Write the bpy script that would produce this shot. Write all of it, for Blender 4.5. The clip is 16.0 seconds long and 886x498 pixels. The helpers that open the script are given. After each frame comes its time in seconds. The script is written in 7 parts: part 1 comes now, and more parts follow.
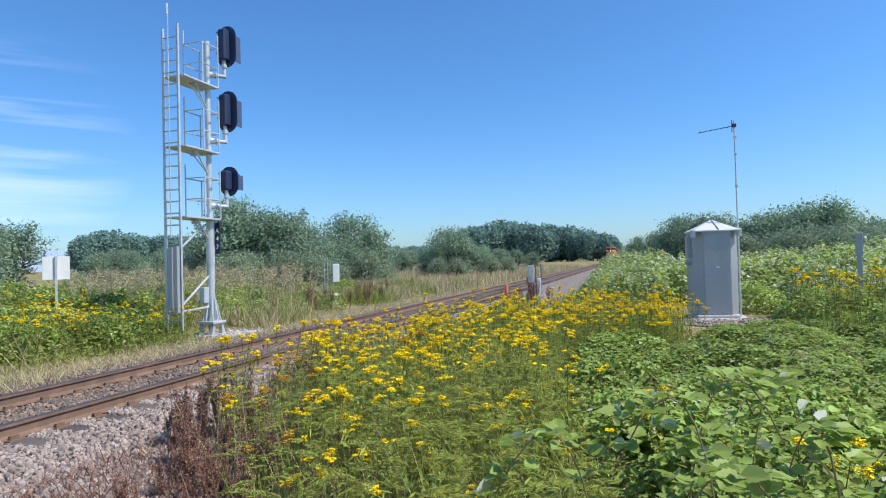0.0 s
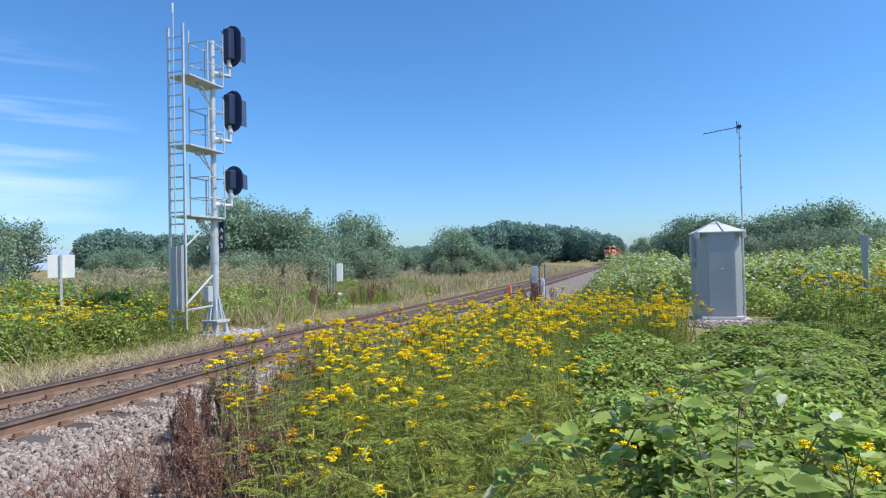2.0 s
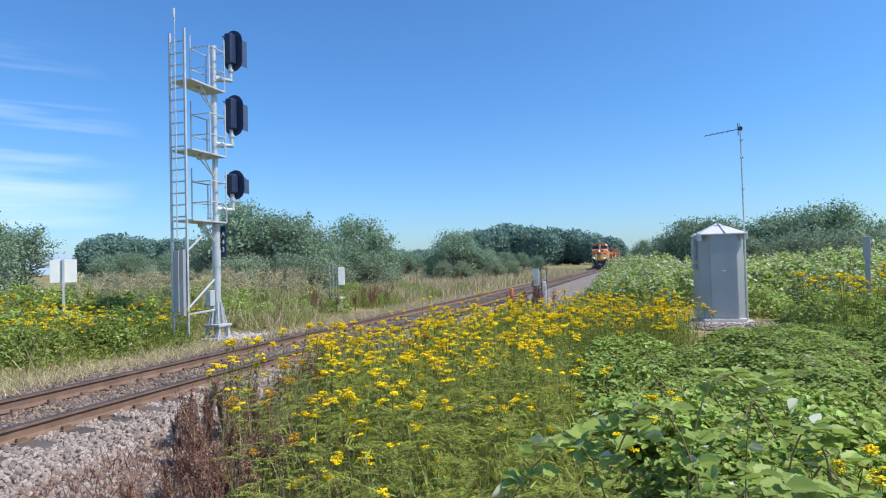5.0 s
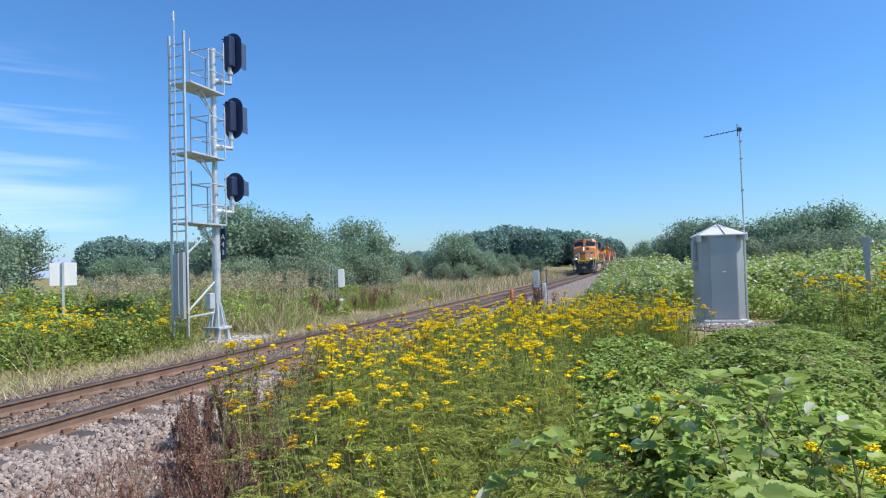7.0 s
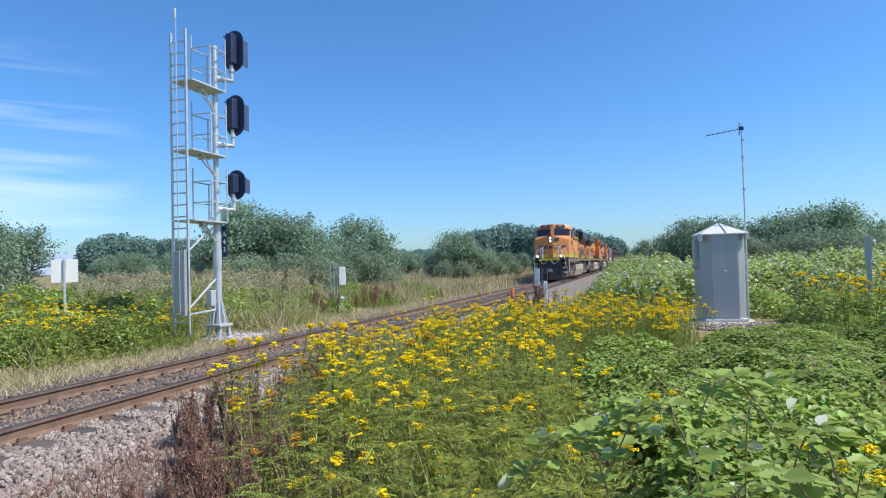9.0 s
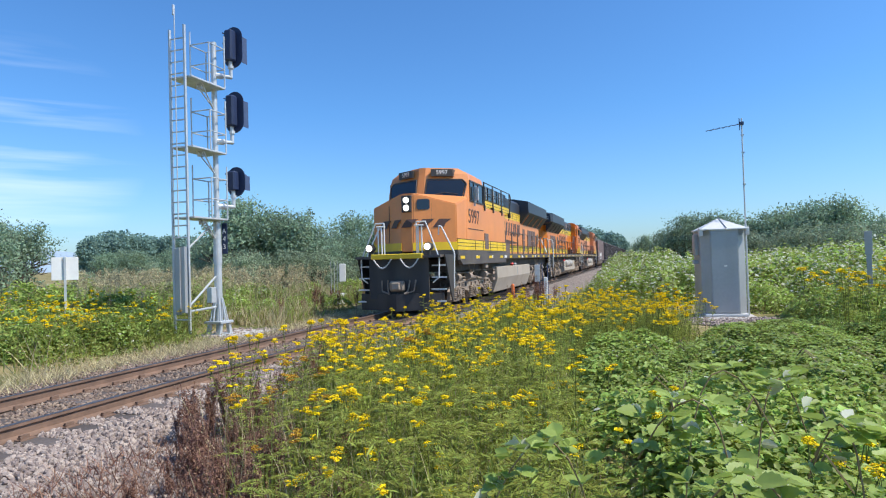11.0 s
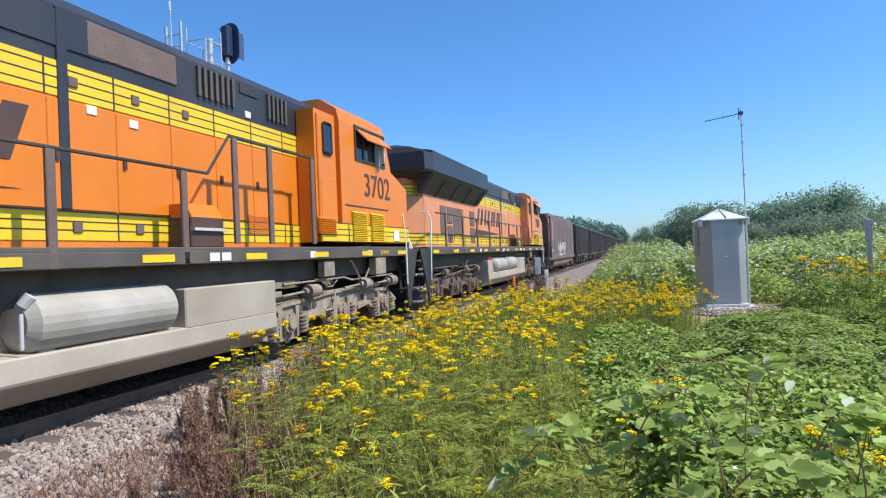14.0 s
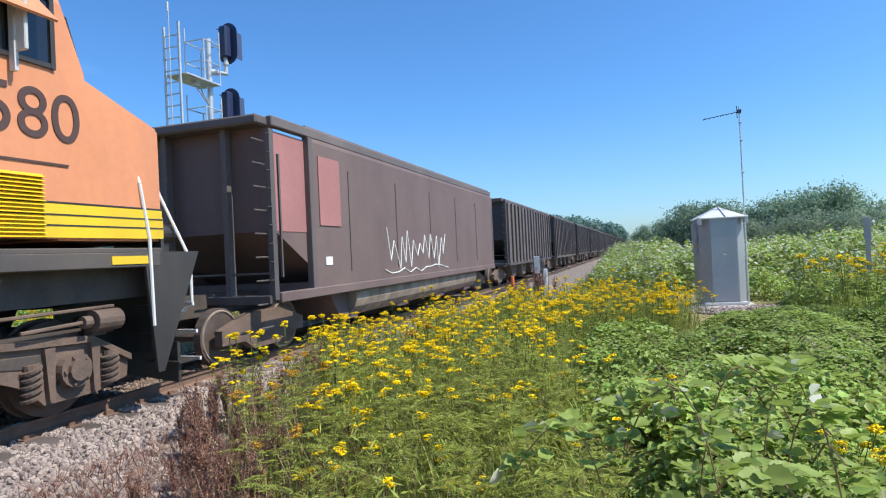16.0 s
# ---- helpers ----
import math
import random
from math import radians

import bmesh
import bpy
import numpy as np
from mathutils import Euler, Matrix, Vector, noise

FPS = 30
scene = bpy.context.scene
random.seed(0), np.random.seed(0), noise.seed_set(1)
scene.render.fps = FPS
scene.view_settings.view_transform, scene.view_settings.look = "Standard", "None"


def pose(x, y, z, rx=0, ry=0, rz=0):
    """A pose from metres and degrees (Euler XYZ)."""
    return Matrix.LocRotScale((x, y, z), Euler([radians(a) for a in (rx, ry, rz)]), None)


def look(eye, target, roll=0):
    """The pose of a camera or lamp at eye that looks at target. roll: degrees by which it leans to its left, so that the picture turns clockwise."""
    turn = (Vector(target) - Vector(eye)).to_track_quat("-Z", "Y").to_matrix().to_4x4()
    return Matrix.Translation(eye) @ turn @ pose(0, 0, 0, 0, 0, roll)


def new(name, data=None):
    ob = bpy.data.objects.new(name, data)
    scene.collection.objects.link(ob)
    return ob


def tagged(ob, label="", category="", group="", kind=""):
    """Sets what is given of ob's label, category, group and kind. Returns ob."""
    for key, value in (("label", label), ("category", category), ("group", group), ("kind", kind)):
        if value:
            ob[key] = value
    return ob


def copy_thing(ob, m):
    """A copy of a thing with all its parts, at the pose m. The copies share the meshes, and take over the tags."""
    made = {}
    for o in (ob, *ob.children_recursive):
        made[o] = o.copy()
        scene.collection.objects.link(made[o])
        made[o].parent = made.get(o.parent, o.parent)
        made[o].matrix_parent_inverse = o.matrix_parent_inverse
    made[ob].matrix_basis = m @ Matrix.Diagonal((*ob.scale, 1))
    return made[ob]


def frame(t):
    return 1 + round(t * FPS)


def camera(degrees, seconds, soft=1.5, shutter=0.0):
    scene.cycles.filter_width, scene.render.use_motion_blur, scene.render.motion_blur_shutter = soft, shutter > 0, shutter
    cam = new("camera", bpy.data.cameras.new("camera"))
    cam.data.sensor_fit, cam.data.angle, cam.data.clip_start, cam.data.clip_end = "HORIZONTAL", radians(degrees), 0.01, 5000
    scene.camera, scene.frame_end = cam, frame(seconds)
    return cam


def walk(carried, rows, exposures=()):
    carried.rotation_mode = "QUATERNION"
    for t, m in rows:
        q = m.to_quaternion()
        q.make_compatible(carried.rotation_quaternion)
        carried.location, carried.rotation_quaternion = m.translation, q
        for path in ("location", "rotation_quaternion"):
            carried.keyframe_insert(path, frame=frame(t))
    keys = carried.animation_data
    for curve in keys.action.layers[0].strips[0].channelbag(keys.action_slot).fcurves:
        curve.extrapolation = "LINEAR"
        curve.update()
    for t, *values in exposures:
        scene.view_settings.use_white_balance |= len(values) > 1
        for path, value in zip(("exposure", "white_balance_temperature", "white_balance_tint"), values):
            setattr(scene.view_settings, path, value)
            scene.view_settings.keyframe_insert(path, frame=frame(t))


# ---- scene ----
cam = camera(73.26, 16.0, soft=1.15)
EYE_Z = 1.61          # eye above the rail head, which is z = 0
TRACK_X = -7.16       # centre line of the track; the train comes down it from +Y
# seconds, heading to the left of the track, tilt, roll
VIEW = [(0, 17.633, 1.149, -1.511), (0.5, 17.695, 1.145, -1.336), (1, 17.786, 1.132, -1.283), (1.5, 17.876, 1.154, -1.223), (2, 17.983, 1.170, -1.233),
        (2.5, 18.093, 1.229, -1.238), (3, 18.146, 1.200, -1.273), (3.5, 18.129, 1.238, -1.335), (4, 18.131, 1.321, -1.374), (6.5, 18.095, 1.638, -1.628),
        (7, 18.104, 1.659, -1.654), (7.5, 18.161, 1.624, -1.659), (8, 18.237, 1.584, -1.701), (8.5, 18.247, 1.539, -1.570), (9, 18.212, 1.478, -1.466),
        (11.5, 18.235, 1.032, -1.787), (12, 18.185, 0.960, -1.954), (12.5, 18.160, 0.836, -2.018), (13, 18.204, 0.669, -2.153), (13.5, 18.270, 0.575, -2.272),
        (14, 18.281, 0.531, -2.402), (14.5, 18.260, 0.530, -2.598), (15, 18.257, 0.455, -2.684), (15.5, 18.196, 0.409, -2.501), (16, 18.193, 0.470, -2.652)]
walk(cam, [(t, pose(0, 0, EYE_Z, 90 + tilt, 0, yaw) @ pose(0, 0, 0, 0, 0, roll)) for t, yaw, tilt, roll in VIEW],
     exposures=[(0, 0.12), (9, 0.12), (12, 0.2), (16, 0.24)])

# ---- sky and sun ----
TO_SUN = Vector((0.60, 0.02, 0.80)).normalized()


def make_world():
    w = bpy.data.worlds.new("sky")
    scene.world = w
    w.use_nodes = True
    nt = w.node_tree
    bg = nt.nodes["Background"]
    sky = nt.nodes.new("ShaderNodeTexSky")
    sky.sky_type, sky.sun_disc = "NISHITA", False
    sky.sun_elevation, sky.sun_rotation = math.asin(TO_SUN.z), math.atan2(TO_SUN.x, TO_SUN.y)
    sky.air_density, sky.dust_density, sky.ozone_density = 1.0, 0.7, 3.0
    # thin cirrus low in the sky on the far side of the track
    co = nt.nodes.new("ShaderNodeTexCoord")
    mp = nt.nodes.new("ShaderNodeMapping")
    mp.inputs["Scale"].default_value = (1.6, 1.6, 24.0)
    nz = nt.nodes.new("ShaderNodeTexNoise")
    nz.inputs["Scale"].default_value, nz.inputs["Detail"].default_value, nz.inputs["Roughness"].default_value = 1.6, 4, 0.5
    rmp = nt.nodes.new("ShaderNodeMapRange")
    rmp.inputs["From Min"].default_value, rmp.inputs["From Max"].default_value = 0.47, 1.05
    dot = nt.nodes.new("ShaderNodeVectorMath")
    dot.operation = "DOT_PRODUCT"
    dot.inputs[1].default_value = Vector((-0.80, 0.58, 0.165)).normalized()
    lim = nt.nodes.new("ShaderNodeMapRange")
    lim.inputs["From Min"].default_value, lim.inputs["From Max"].default_value = 0.986, 1.004
    mul = nt.nodes.new("ShaderNodeMath")
    mul.operation = "MULTIPLY"
    mix = nt.nodes.new("ShaderNodeMixRGB")
    mix.inputs["Color2"].default_value = (9.0, 9.6, 10.4, 1)
    tint = nt.nodes.new("ShaderNodeMixRGB")
    tint.blend_type = "MULTIPLY"
    tint.inputs["Fac"].default_value = 1
    # the blue deepens with height over the pale horizon
    up = nt.nodes.new("ShaderNodeSeparateXYZ")
    deep = nt.nodes.new("ShaderNodeValToRGB")
    deep.color_ramp.elements[0].position, deep.color_ramp.elements[0].color = 0.0, (0.73, 0.96, 1.22, 1)
    deep.color_ramp.elements[1].position, deep.color_ramp.elements[1].color = 0.24, (0.55, 0.96, 1.34, 1)
    nt.links.new(co.outputs["Generated"], up.inputs["Vector"])
    nt.links.new(up.outputs["Z"], deep.inputs["Fac"])
    nt.links.new(deep.outputs["Color"], tint.inputs["Color2"])
    lk = nt.links.new
    lk(co.outputs["Generated"], mp.inputs["Vector"]), lk(mp.outputs["Vector"], nz.inputs["Vector"]), lk(nz.outputs["Fac"], rmp.inputs["Value"])
    lk(co.outputs["Generated"], dot.inputs[0]), lk(dot.outputs["Value"], lim.inputs["Value"])
    lk(rmp.outputs["Result"], mul.inputs[0]), lk(lim.outputs["Result"], mul.inputs[1])
    lk(sky.outputs["Color"], tint.inputs["Color1"]), lk(tint.outputs["Color"], mix.inputs["Color1"])
    lk(mul.outputs["Value"], mix.inputs["Fac"]), lk(mix.outputs["Color"], bg.inputs["Color"])
    bg.inputs["Strength"].default_value = 0.13
    sun = new("sun", bpy.data.lights.new("sun", "SUN"))
    sun.data.energy, sun.data.angle, sun.data.color = 4.8, radians(0.53), (1.0, 0.95, 0.86)
    sun.matrix_world = look((40, -20, 60), Vector((40, -20, 60)) - TO_SUN)


make_world()


# ---- materials ----
def mat(name, color, rough=0.6, metal=0.0, vary=0.12, scale=6.0, bump=0.0, bump_scale=40.0, dirt=None, dirt_amt=0.0, dirt_scale=1.2,
        rand=0.0, island=0.0, hue=0.0, spec=0.5, emit=0.0, transl=0.0, streak=False):
    """A painted, metal, earth or leaf surface: grain and larger stains vary its colour; rand varies it from object to object, island from piece to piece."""
    m = bpy.data.materials.new(name)
    m.use_nodes = True
    nt = m.node_tree
    b = nt.nodes["Principled BSDF"]
    lk = nt.links.new
    co = nt.nodes.new("ShaderNodeTexCoord")
    vec = co.outputs["Object"]
    base = nt.nodes.new("ShaderNodeRGB")
    base.outputs[0].default_value = (*color, 1)
    out = base.outputs[0]
    def noise_tex(sc, det=4.0, stretch=None):
        n = nt.nodes.new("ShaderNodeTexNoise")
        n.inputs["Scale"].default_value, n.inputs["Detail"].default_value = sc, det
        v = vec
        if stretch:
            mp = nt.nodes.new("ShaderNodeMapping")
            mp.inputs["Scale"].default_value = stretch
            lk(vec, mp.inputs["Vector"])
            v = mp.outputs["Vector"]
        lk(v, n.inputs["Vector"])
        return n.outputs["Fac"]
    def remap(sock, a, b_, c, d):
        r = nt.nodes.new("ShaderNodeMapRange")
        for k, val in zip(("From Min", "From Max", "To Min", "To Max"), (a, b_, c, d)):
            r.inputs[k].default_value = val
        lk(sock, r.inputs["Value"])
        return r.outputs["Result"]
    def hsv(col, value=None, hue_=None):
        h = nt.nodes.new("ShaderNodeHueSaturation")
        lk(col, h.inputs["Color"])
        if value is not None:
            lk(value, h.inputs["Value"])
        if hue_ is not None:
            lk(hue_, h.inputs["Hue"])
        return h.outputs["Color"]
    if vary:
        out = hsv(out, remap(noise_tex(scale), 0.3, 0.7, 1 - vary, 1 + vary))
        out = hsv(out, remap(noise_tex(scale * 9), 0.3, 0.7, 1 - vary * 0.6, 1 + vary * 0.6))
    if dirt:
        mx = nt.nodes.new("ShaderNodeMixRGB")
        lk(out, mx.inputs["Color1"])
        mx.inputs["Color2"].default_value = (*dirt, 1)
        lk(remap(noise_tex(dirt_scale, 8.0, (1, 1, 0.12) if streak else None), 0.40, 0.72, 0, dirt_amt), mx.inputs["Fac"])
        out = mx.outputs["Color"]
    if rand:
        oi = nt.nodes.new("ShaderNodeObjectInfo")
        out = hsv(out, remap(oi.outputs["Random"], 0, 1, 1 - rand, 1 + rand))
    if island:
        ge = nt.nodes.new("ShaderNodeNewGeometry")
        r = ge.outputs["Random Per Island"]
        out = hsv(out, remap(r, 0, 1, 1 - island, 1 + island), remap(r, 0, 1, 0.5 - hue, 0.5 + hue) if hue else None)
    lk(out, b.inputs["Base Color"])
    b.inputs["Roughness"].default_value, b.inputs["Metallic"].default_value = rough, metal
    b.inputs["Specular IOR Level"].default_value = spec
    if bump:
        bp = nt.nodes.new("ShaderNodeBump")
        bp.inputs["Strength"].default_value, bp.inputs["Distance"].default_value = bump, 0.02
        lk(noise_tex(bump_scale, 6.0), bp.inputs["Height"])
        lk(bp.outputs["Normal"], b.inputs["Normal"])
    if emit:
        b.inputs["Emission Color"].default_value = (1.0, 0.96, 0.86, 1)
        b.inputs["Emission Strength"].default_value = emit
    if transl:
        tr = nt.nodes.new("ShaderNodeBsdfTranslucent")
        lk(out, tr.inputs["Color"])
        ms = nt.nodes.new("ShaderNodeMixShader")
        ms.inputs["Fac"].default_value = transl
        lk(b.outputs["BSDF"], ms.inputs[1]), lk(tr.outputs["BSDF"], ms.inputs[2])
        lk(ms.outputs["Shader"], nt.nodes["Material Output"].inputs["Surface"])
    return m


GRIME = (0.10, 0.085, 0.07)
M = dict(
    orange_lead=mat("orange_paint_sunworn", (0.74, 0.265, 0.075), 0.42, vary=0.05, scale=1.2, dirt=(0.50, 0.20, 0.08), dirt_amt=0.35, dirt_scale=1.1, streak=True),
    orange_new=mat("orange_paint_fresh", (0.74, 0.205, 0.012), 0.36, vary=0.04, scale=1.2, dirt=(0.45, 0.13, 0.03), dirt_amt=0.25, streak=True),
    orange_old=mat("orange_paint_faded", (0.73, 0.285, 0.13), 0.5, vary=0.06, scale=1.2, dirt=(0.42, 0.19, 0.11), dirt_amt=0.45, streak=True),
    yellow=mat("yellow_paint", (0.83, 0.55, 0.02), 0.42, vary=0.06, scale=2, dirt=(0.42, 0.30, 0.06), dirt_amt=0.3, streak=True),
    black=mat("black_paint", (0.026, 0.024, 0.026), 0.5, vary=0.15, scale=2, dirt=GRIME, dirt_amt=0.6, streak=True),
    roof=mat("dark_roof_paint", (0.028, 0.031, 0.042), 0.45, vary=0.12, scale=1.5, dirt=(0.075, 0.07, 0.072), dirt_amt=0.45, dirt_scale=0.9, streak=True),
    sill=mat("grey_sill_paint", (0.085, 0.072, 0.066), 0.6, vary=0.12, scale=2, dirt=(0.17, 0.135, 0.105), dirt_amt=0.5),
    screen=mat("louvre_screen", (0.16, 0.11, 0.095), 0.7, vary=0.1, scale=3, bump=0.6, bump_scale=90),
    maroon=mat("lettering_brown", (0.085, 0.045, 0.035), 0.5, vary=0.1, scale=2),
    dusty=mat("dusty_truck_steel", (0.35, 0.275, 0.21), 0.8, vary=0.14, scale=3, dirt=(0.12, 0.09, 0.07), dirt_amt=0.75, dirt_scale=2.6, bump=0.35, bump_scale=30),
    truck_brown=mat("brown_truck_steel", (0.17, 0.115, 0.085), 0.8, vary=0.16, scale=3, dirt=(0.09, 0.065, 0.05), dirt_amt=0.7, dirt_scale=2.6, bump=0.35, bump_scale=30),
    under=mat("dark_underframe", (0.075, 0.06, 0.05), 0.75, vary=0.2, scale=3, dirt=(0.14, 0.105, 0.08), dirt_amt=0.5, dirt_scale=2),
    tank=mat("dusty_fuel_tank", (0.42, 0.36, 0.29), 0.65, vary=0.05, scale=1.5, dirt=(0.29, 0.235, 0.18), dirt_amt=0.55, dirt_scale=1.0, bump=0.1, bump_scale=8),
    reservoir=mat("dusty_reservoir_paint", (0.43, 0.395, 0.345), 0.55, vary=0.06, scale=2, dirt=(0.27, 0.225, 0.18), dirt_amt=0.6, dirt_scale=1.6, bump=0.08, bump_scale=10),
    white=mat("white_paint", (0.80, 0.79, 0.76), 0.5, vary=0.05, dirt=(0.55, 0.52, 0.46), dirt_amt=0.3),
    lightgrey=mat("pale_grey_paint", (0.55, 0.55, 0.54), 0.5, vary=0.06, dirt=(0.38, 0.35, 0.31), dirt_amt=0.4),
    glass=mat("dark_window_glass", (0.012, 0.014, 0.018), 0.06, vary=0, spec=0.8),
    lamp=mat("lit_headlamp", (1, 0.97, 0.9), 0.2, vary=0, emit=1.8),
    red=mat("red_paint", (0.55, 0.03, 0.03), 0.4, vary=0.08),
    wheel=mat("wheel_steel", (0.16, 0.12, 0.10), 0.55, metal=0.5, vary=0.15),
    hopper=mat("hopper_brown_paint", (0.145, 0.098, 0.09), 0.65, vary=0.1, scale=1.0, dirt=(0.20, 0.145, 0.125), dirt_amt=0.5, dirt_scale=0.8, streak=True, rand=0.18),
    hopper_grey=mat("hopper_grey_steel", (0.11, 0.092, 0.088), 0.6, vary=0.1, scale=1.0, dirt=(0.19, 0.15, 0.13), dirt_amt=0.5, dirt_scale=0.8, streak=True, rand=0.25),
    hopper_pink=mat("hopper_primer_patch", (0.42, 0.18, 0.165), 0.65, vary=0.08, scale=1.0, dirt=(0.24, 0.13, 0.12), dirt_amt=0.4, streak=True),
    coal=mat("coal", (0.016, 0.016, 0.017), 0.6, vary=0.4, scale=8, bump=1.0, bump_scale=12),
    rail=mat("rusty_rail_side", (0.205, 0.125, 0.085), 0.75, vary=0.16, scale=3, dirt=(0.10, 0.062, 0.045), dirt_amt=0.5, dirt_scale=4),
    railhead=mat("polished_rail_head", (0.085, 0.065, 0.06), 0.38, metal=0.55, vary=0.1, scale=3),
    tie=mat("weathered_timber", (0.105, 0.085, 0.075), 0.85, vary=0.2, scale=4, bump=0.5, bump_scale=25, rand=0.2),
    stone=mat("ballast_stone", (0.315, 0.25, 0.215), 0.85, vary=0.1, scale=10, island=0.38, hue=0.012, bump=0.3, bump_scale=60),
    stone_dirty=mat("dirty_ballast_stone", (0.23, 0.165, 0.125), 0.9, vary=0.1, scale=10, island=0.4, hue=0.012, bump=0.3, bump_scale=60),
    concrete=mat("concrete", (0.46, 0.43, 0.40), 0.85, vary=0.1, scale=4, bump=0.3, bump_scale=30),
    galv=mat("galvanised_steel", (0.58, 0.60, 0.61), 0.42, metal=0.35, vary=0.1, scale=6, dirt=(0.36, 0.36, 0.35), dirt_amt=0.4),
    alu=mat("aluminium_sheet", (0.42, 0.43, 0.44), 0.45, metal=0.3, vary=0.06, scale=1.5, dirt=(0.32, 0.31, 0.30), dirt_amt=0.4, streak=True),
    alu_roof=mat("aluminium_roof", (0.66, 0.65, 0.63), 0.5, metal=0.1, vary=0.05),
    sigblack=mat("signal_black", (0.022, 0.035, 0.085), 0.45, vary=0.1),
    siggrey=mat("signal_visor_grey", (0.06, 0.085, 0.16), 0.5, vary=0.1),
    orange_tape=mat("orange_marker_plastic", (0.85, 0.20, 0.05), 0.5, vary=0.06),
)


# ---- building helpers ----
def link_mesh(name, bm, material, parent=None, label=""):
    me = bpy.data.meshes.new(name)
    bm.to_mesh(me)
    bm.free()
    me.materials.append(material)
    ob = new(name, me)
    if parent is not None:
        ob.parent = parent
    if label:
        ob["label"] = label
    return ob


part = link_mesh


def thing(name, label, category, m=None, group="", kind=""):
    ob = tagged(new(name), label, category, group, kind)
    if m is not None:
        ob.matrix_world = m
    return ob


def box(bm, x0, x1, y0, y1, z0, z1, bevel=0.0):
    vs = bmesh.ops.create_cube(bm, size=1)["verts"]
    for v in vs:
        v.co = Vector((x0 + (v.co.x + 0.5) * (x1 - x0), y0 + (v.co.y + 0.5) * (y1 - y0), z0 + (v.co.z + 0.5) * (z1 - z0)))
    if bevel:
        bmesh.ops.bevel(bm, geom=list({e for v in vs for e in v.link_edges}), offset=bevel, segments=1, affect="EDGES")
    return bm


def B(x0, x1, y0, y1, z0, z1, bevel=0.0):
    return box(bmesh.new(), min(x0, x1), max(x0, x1), min(y0, y1), max(y0, y1), min(z0, z1), max(z0, z1), bevel)


def tube(bm, p, q, r, seg=8, r2=None):
    p, q = Vector(p), Vector(q)
    d = q - p
    turn = d.to_track_quat("Z", "Y").to_matrix().to_4x4()
    bmesh.ops.create_cone(bm, cap_ends=True, segments=seg, radius1=r, radius2=r if r2 is None else r2, depth=d.length,
                          matrix=Matrix.Translation((p + q) / 2) @ turn)
    return bm


def pipe(bm, pts, r, seg=6):
    for a, b in zip(pts, pts[1:]):
        tube(bm, a, b, r, seg)
    return bm


def prism(bm, outline, axis, a, b):
    """An outline of (u, w) pairs pushed from a to b along an axis: x (u is y), y (u is x), z (u is x, w is y)."""
    def at(u, w, s):
        return {"x": (s, u, w), "y": (u, s, w), "z": (u, w, s)}[axis]
    lo = [bm.verts.new(at(u, w, a)) for u, w in outline]
    hi = [bm.verts.new(at(u, w, b)) for u, w in outline]
    n = len(outline)
    bm.faces.new(lo), bm.faces.new(hi)
    for i in range(n):
        bm.faces.new((lo[i], lo[(i + 1) % n], hi[(i + 1) % n], hi[i]))
    bmesh.ops.recalc_face_normals(bm, faces=bm.faces)
    return bm


def lettering(name, words, size, material, parent, m, depth=0.006, label="", squeeze=1.0):
    cu = bpy.data.curves.new(name, "FONT")
    cu.body, cu.size, cu.extrude, cu.align_x, cu.align_y = words, size, depth, "CENTER", "CENTER"
    tmp = new("lettering", cu)
    bpy.context.view_layer.update()
    me = bpy.data.meshes.new_from_object(tmp.evaluated_get(bpy.context.evaluated_depsgraph_get()))
    bpy.data.objects.remove(tmp)
    me.transform(Matrix.Diagonal((squeeze, 1, 1, 1)))
    me.materials.clear()
    me.materials.append(material)
    ob = new(name, me)
    if parent is not None:
        ob.parent = parent
    ob.matrix_local = m
    if label:
        ob["label"] = label
    return ob


# ---- ground and track ----
def ground_height(x, y):
    u = abs(x - TRACK_X)
    if u < 1.75:
        z = -0.19
    elif u < 3.1:
        z = -0.19 - 0.16 * (u - 1.75) / 1.35
    else:
        z = -0.35
    if x > TRACK_X and y > 15:                       # gravel service strip beside the track
        w = min(1, (y - 15) / 6)
        if u < 4.0:
            z = z * (1 - w) + w * -0.22
        elif u < 4.6:
            z = z * (1 - w) + w * (-0.22 - 0.13 * (u - 4.0) / 0.6)
    if x > -3.5:                                     # bank on the camera's side
        z += 0.12 * min(1, (x + 3.5) / 3)
    far = math.hypot(x, y)
    if x < -10.5:
        z += 0.15 * min(1, (-10.5 - x) / 4)
    if far < 200:
        z += 0.05 * noise.noise((x * 0.6, y * 0.6, 0)) * min(1, max(0, (u - 3.0) / 2))
    return z


def spaced(lo, hi, fine_lo, fine_hi, step, grow=1.25):
    v = list(np.arange(fine_lo, fine_hi + 1e-6, step))
    s = step
    while v[-1] < hi:
        s *= grow
        v.append(min(hi, v[-1] + s))
    s = step
    while v[0] > lo:
        s *= grow
        v.insert(0, max(lo, v[0] - s))
    return v


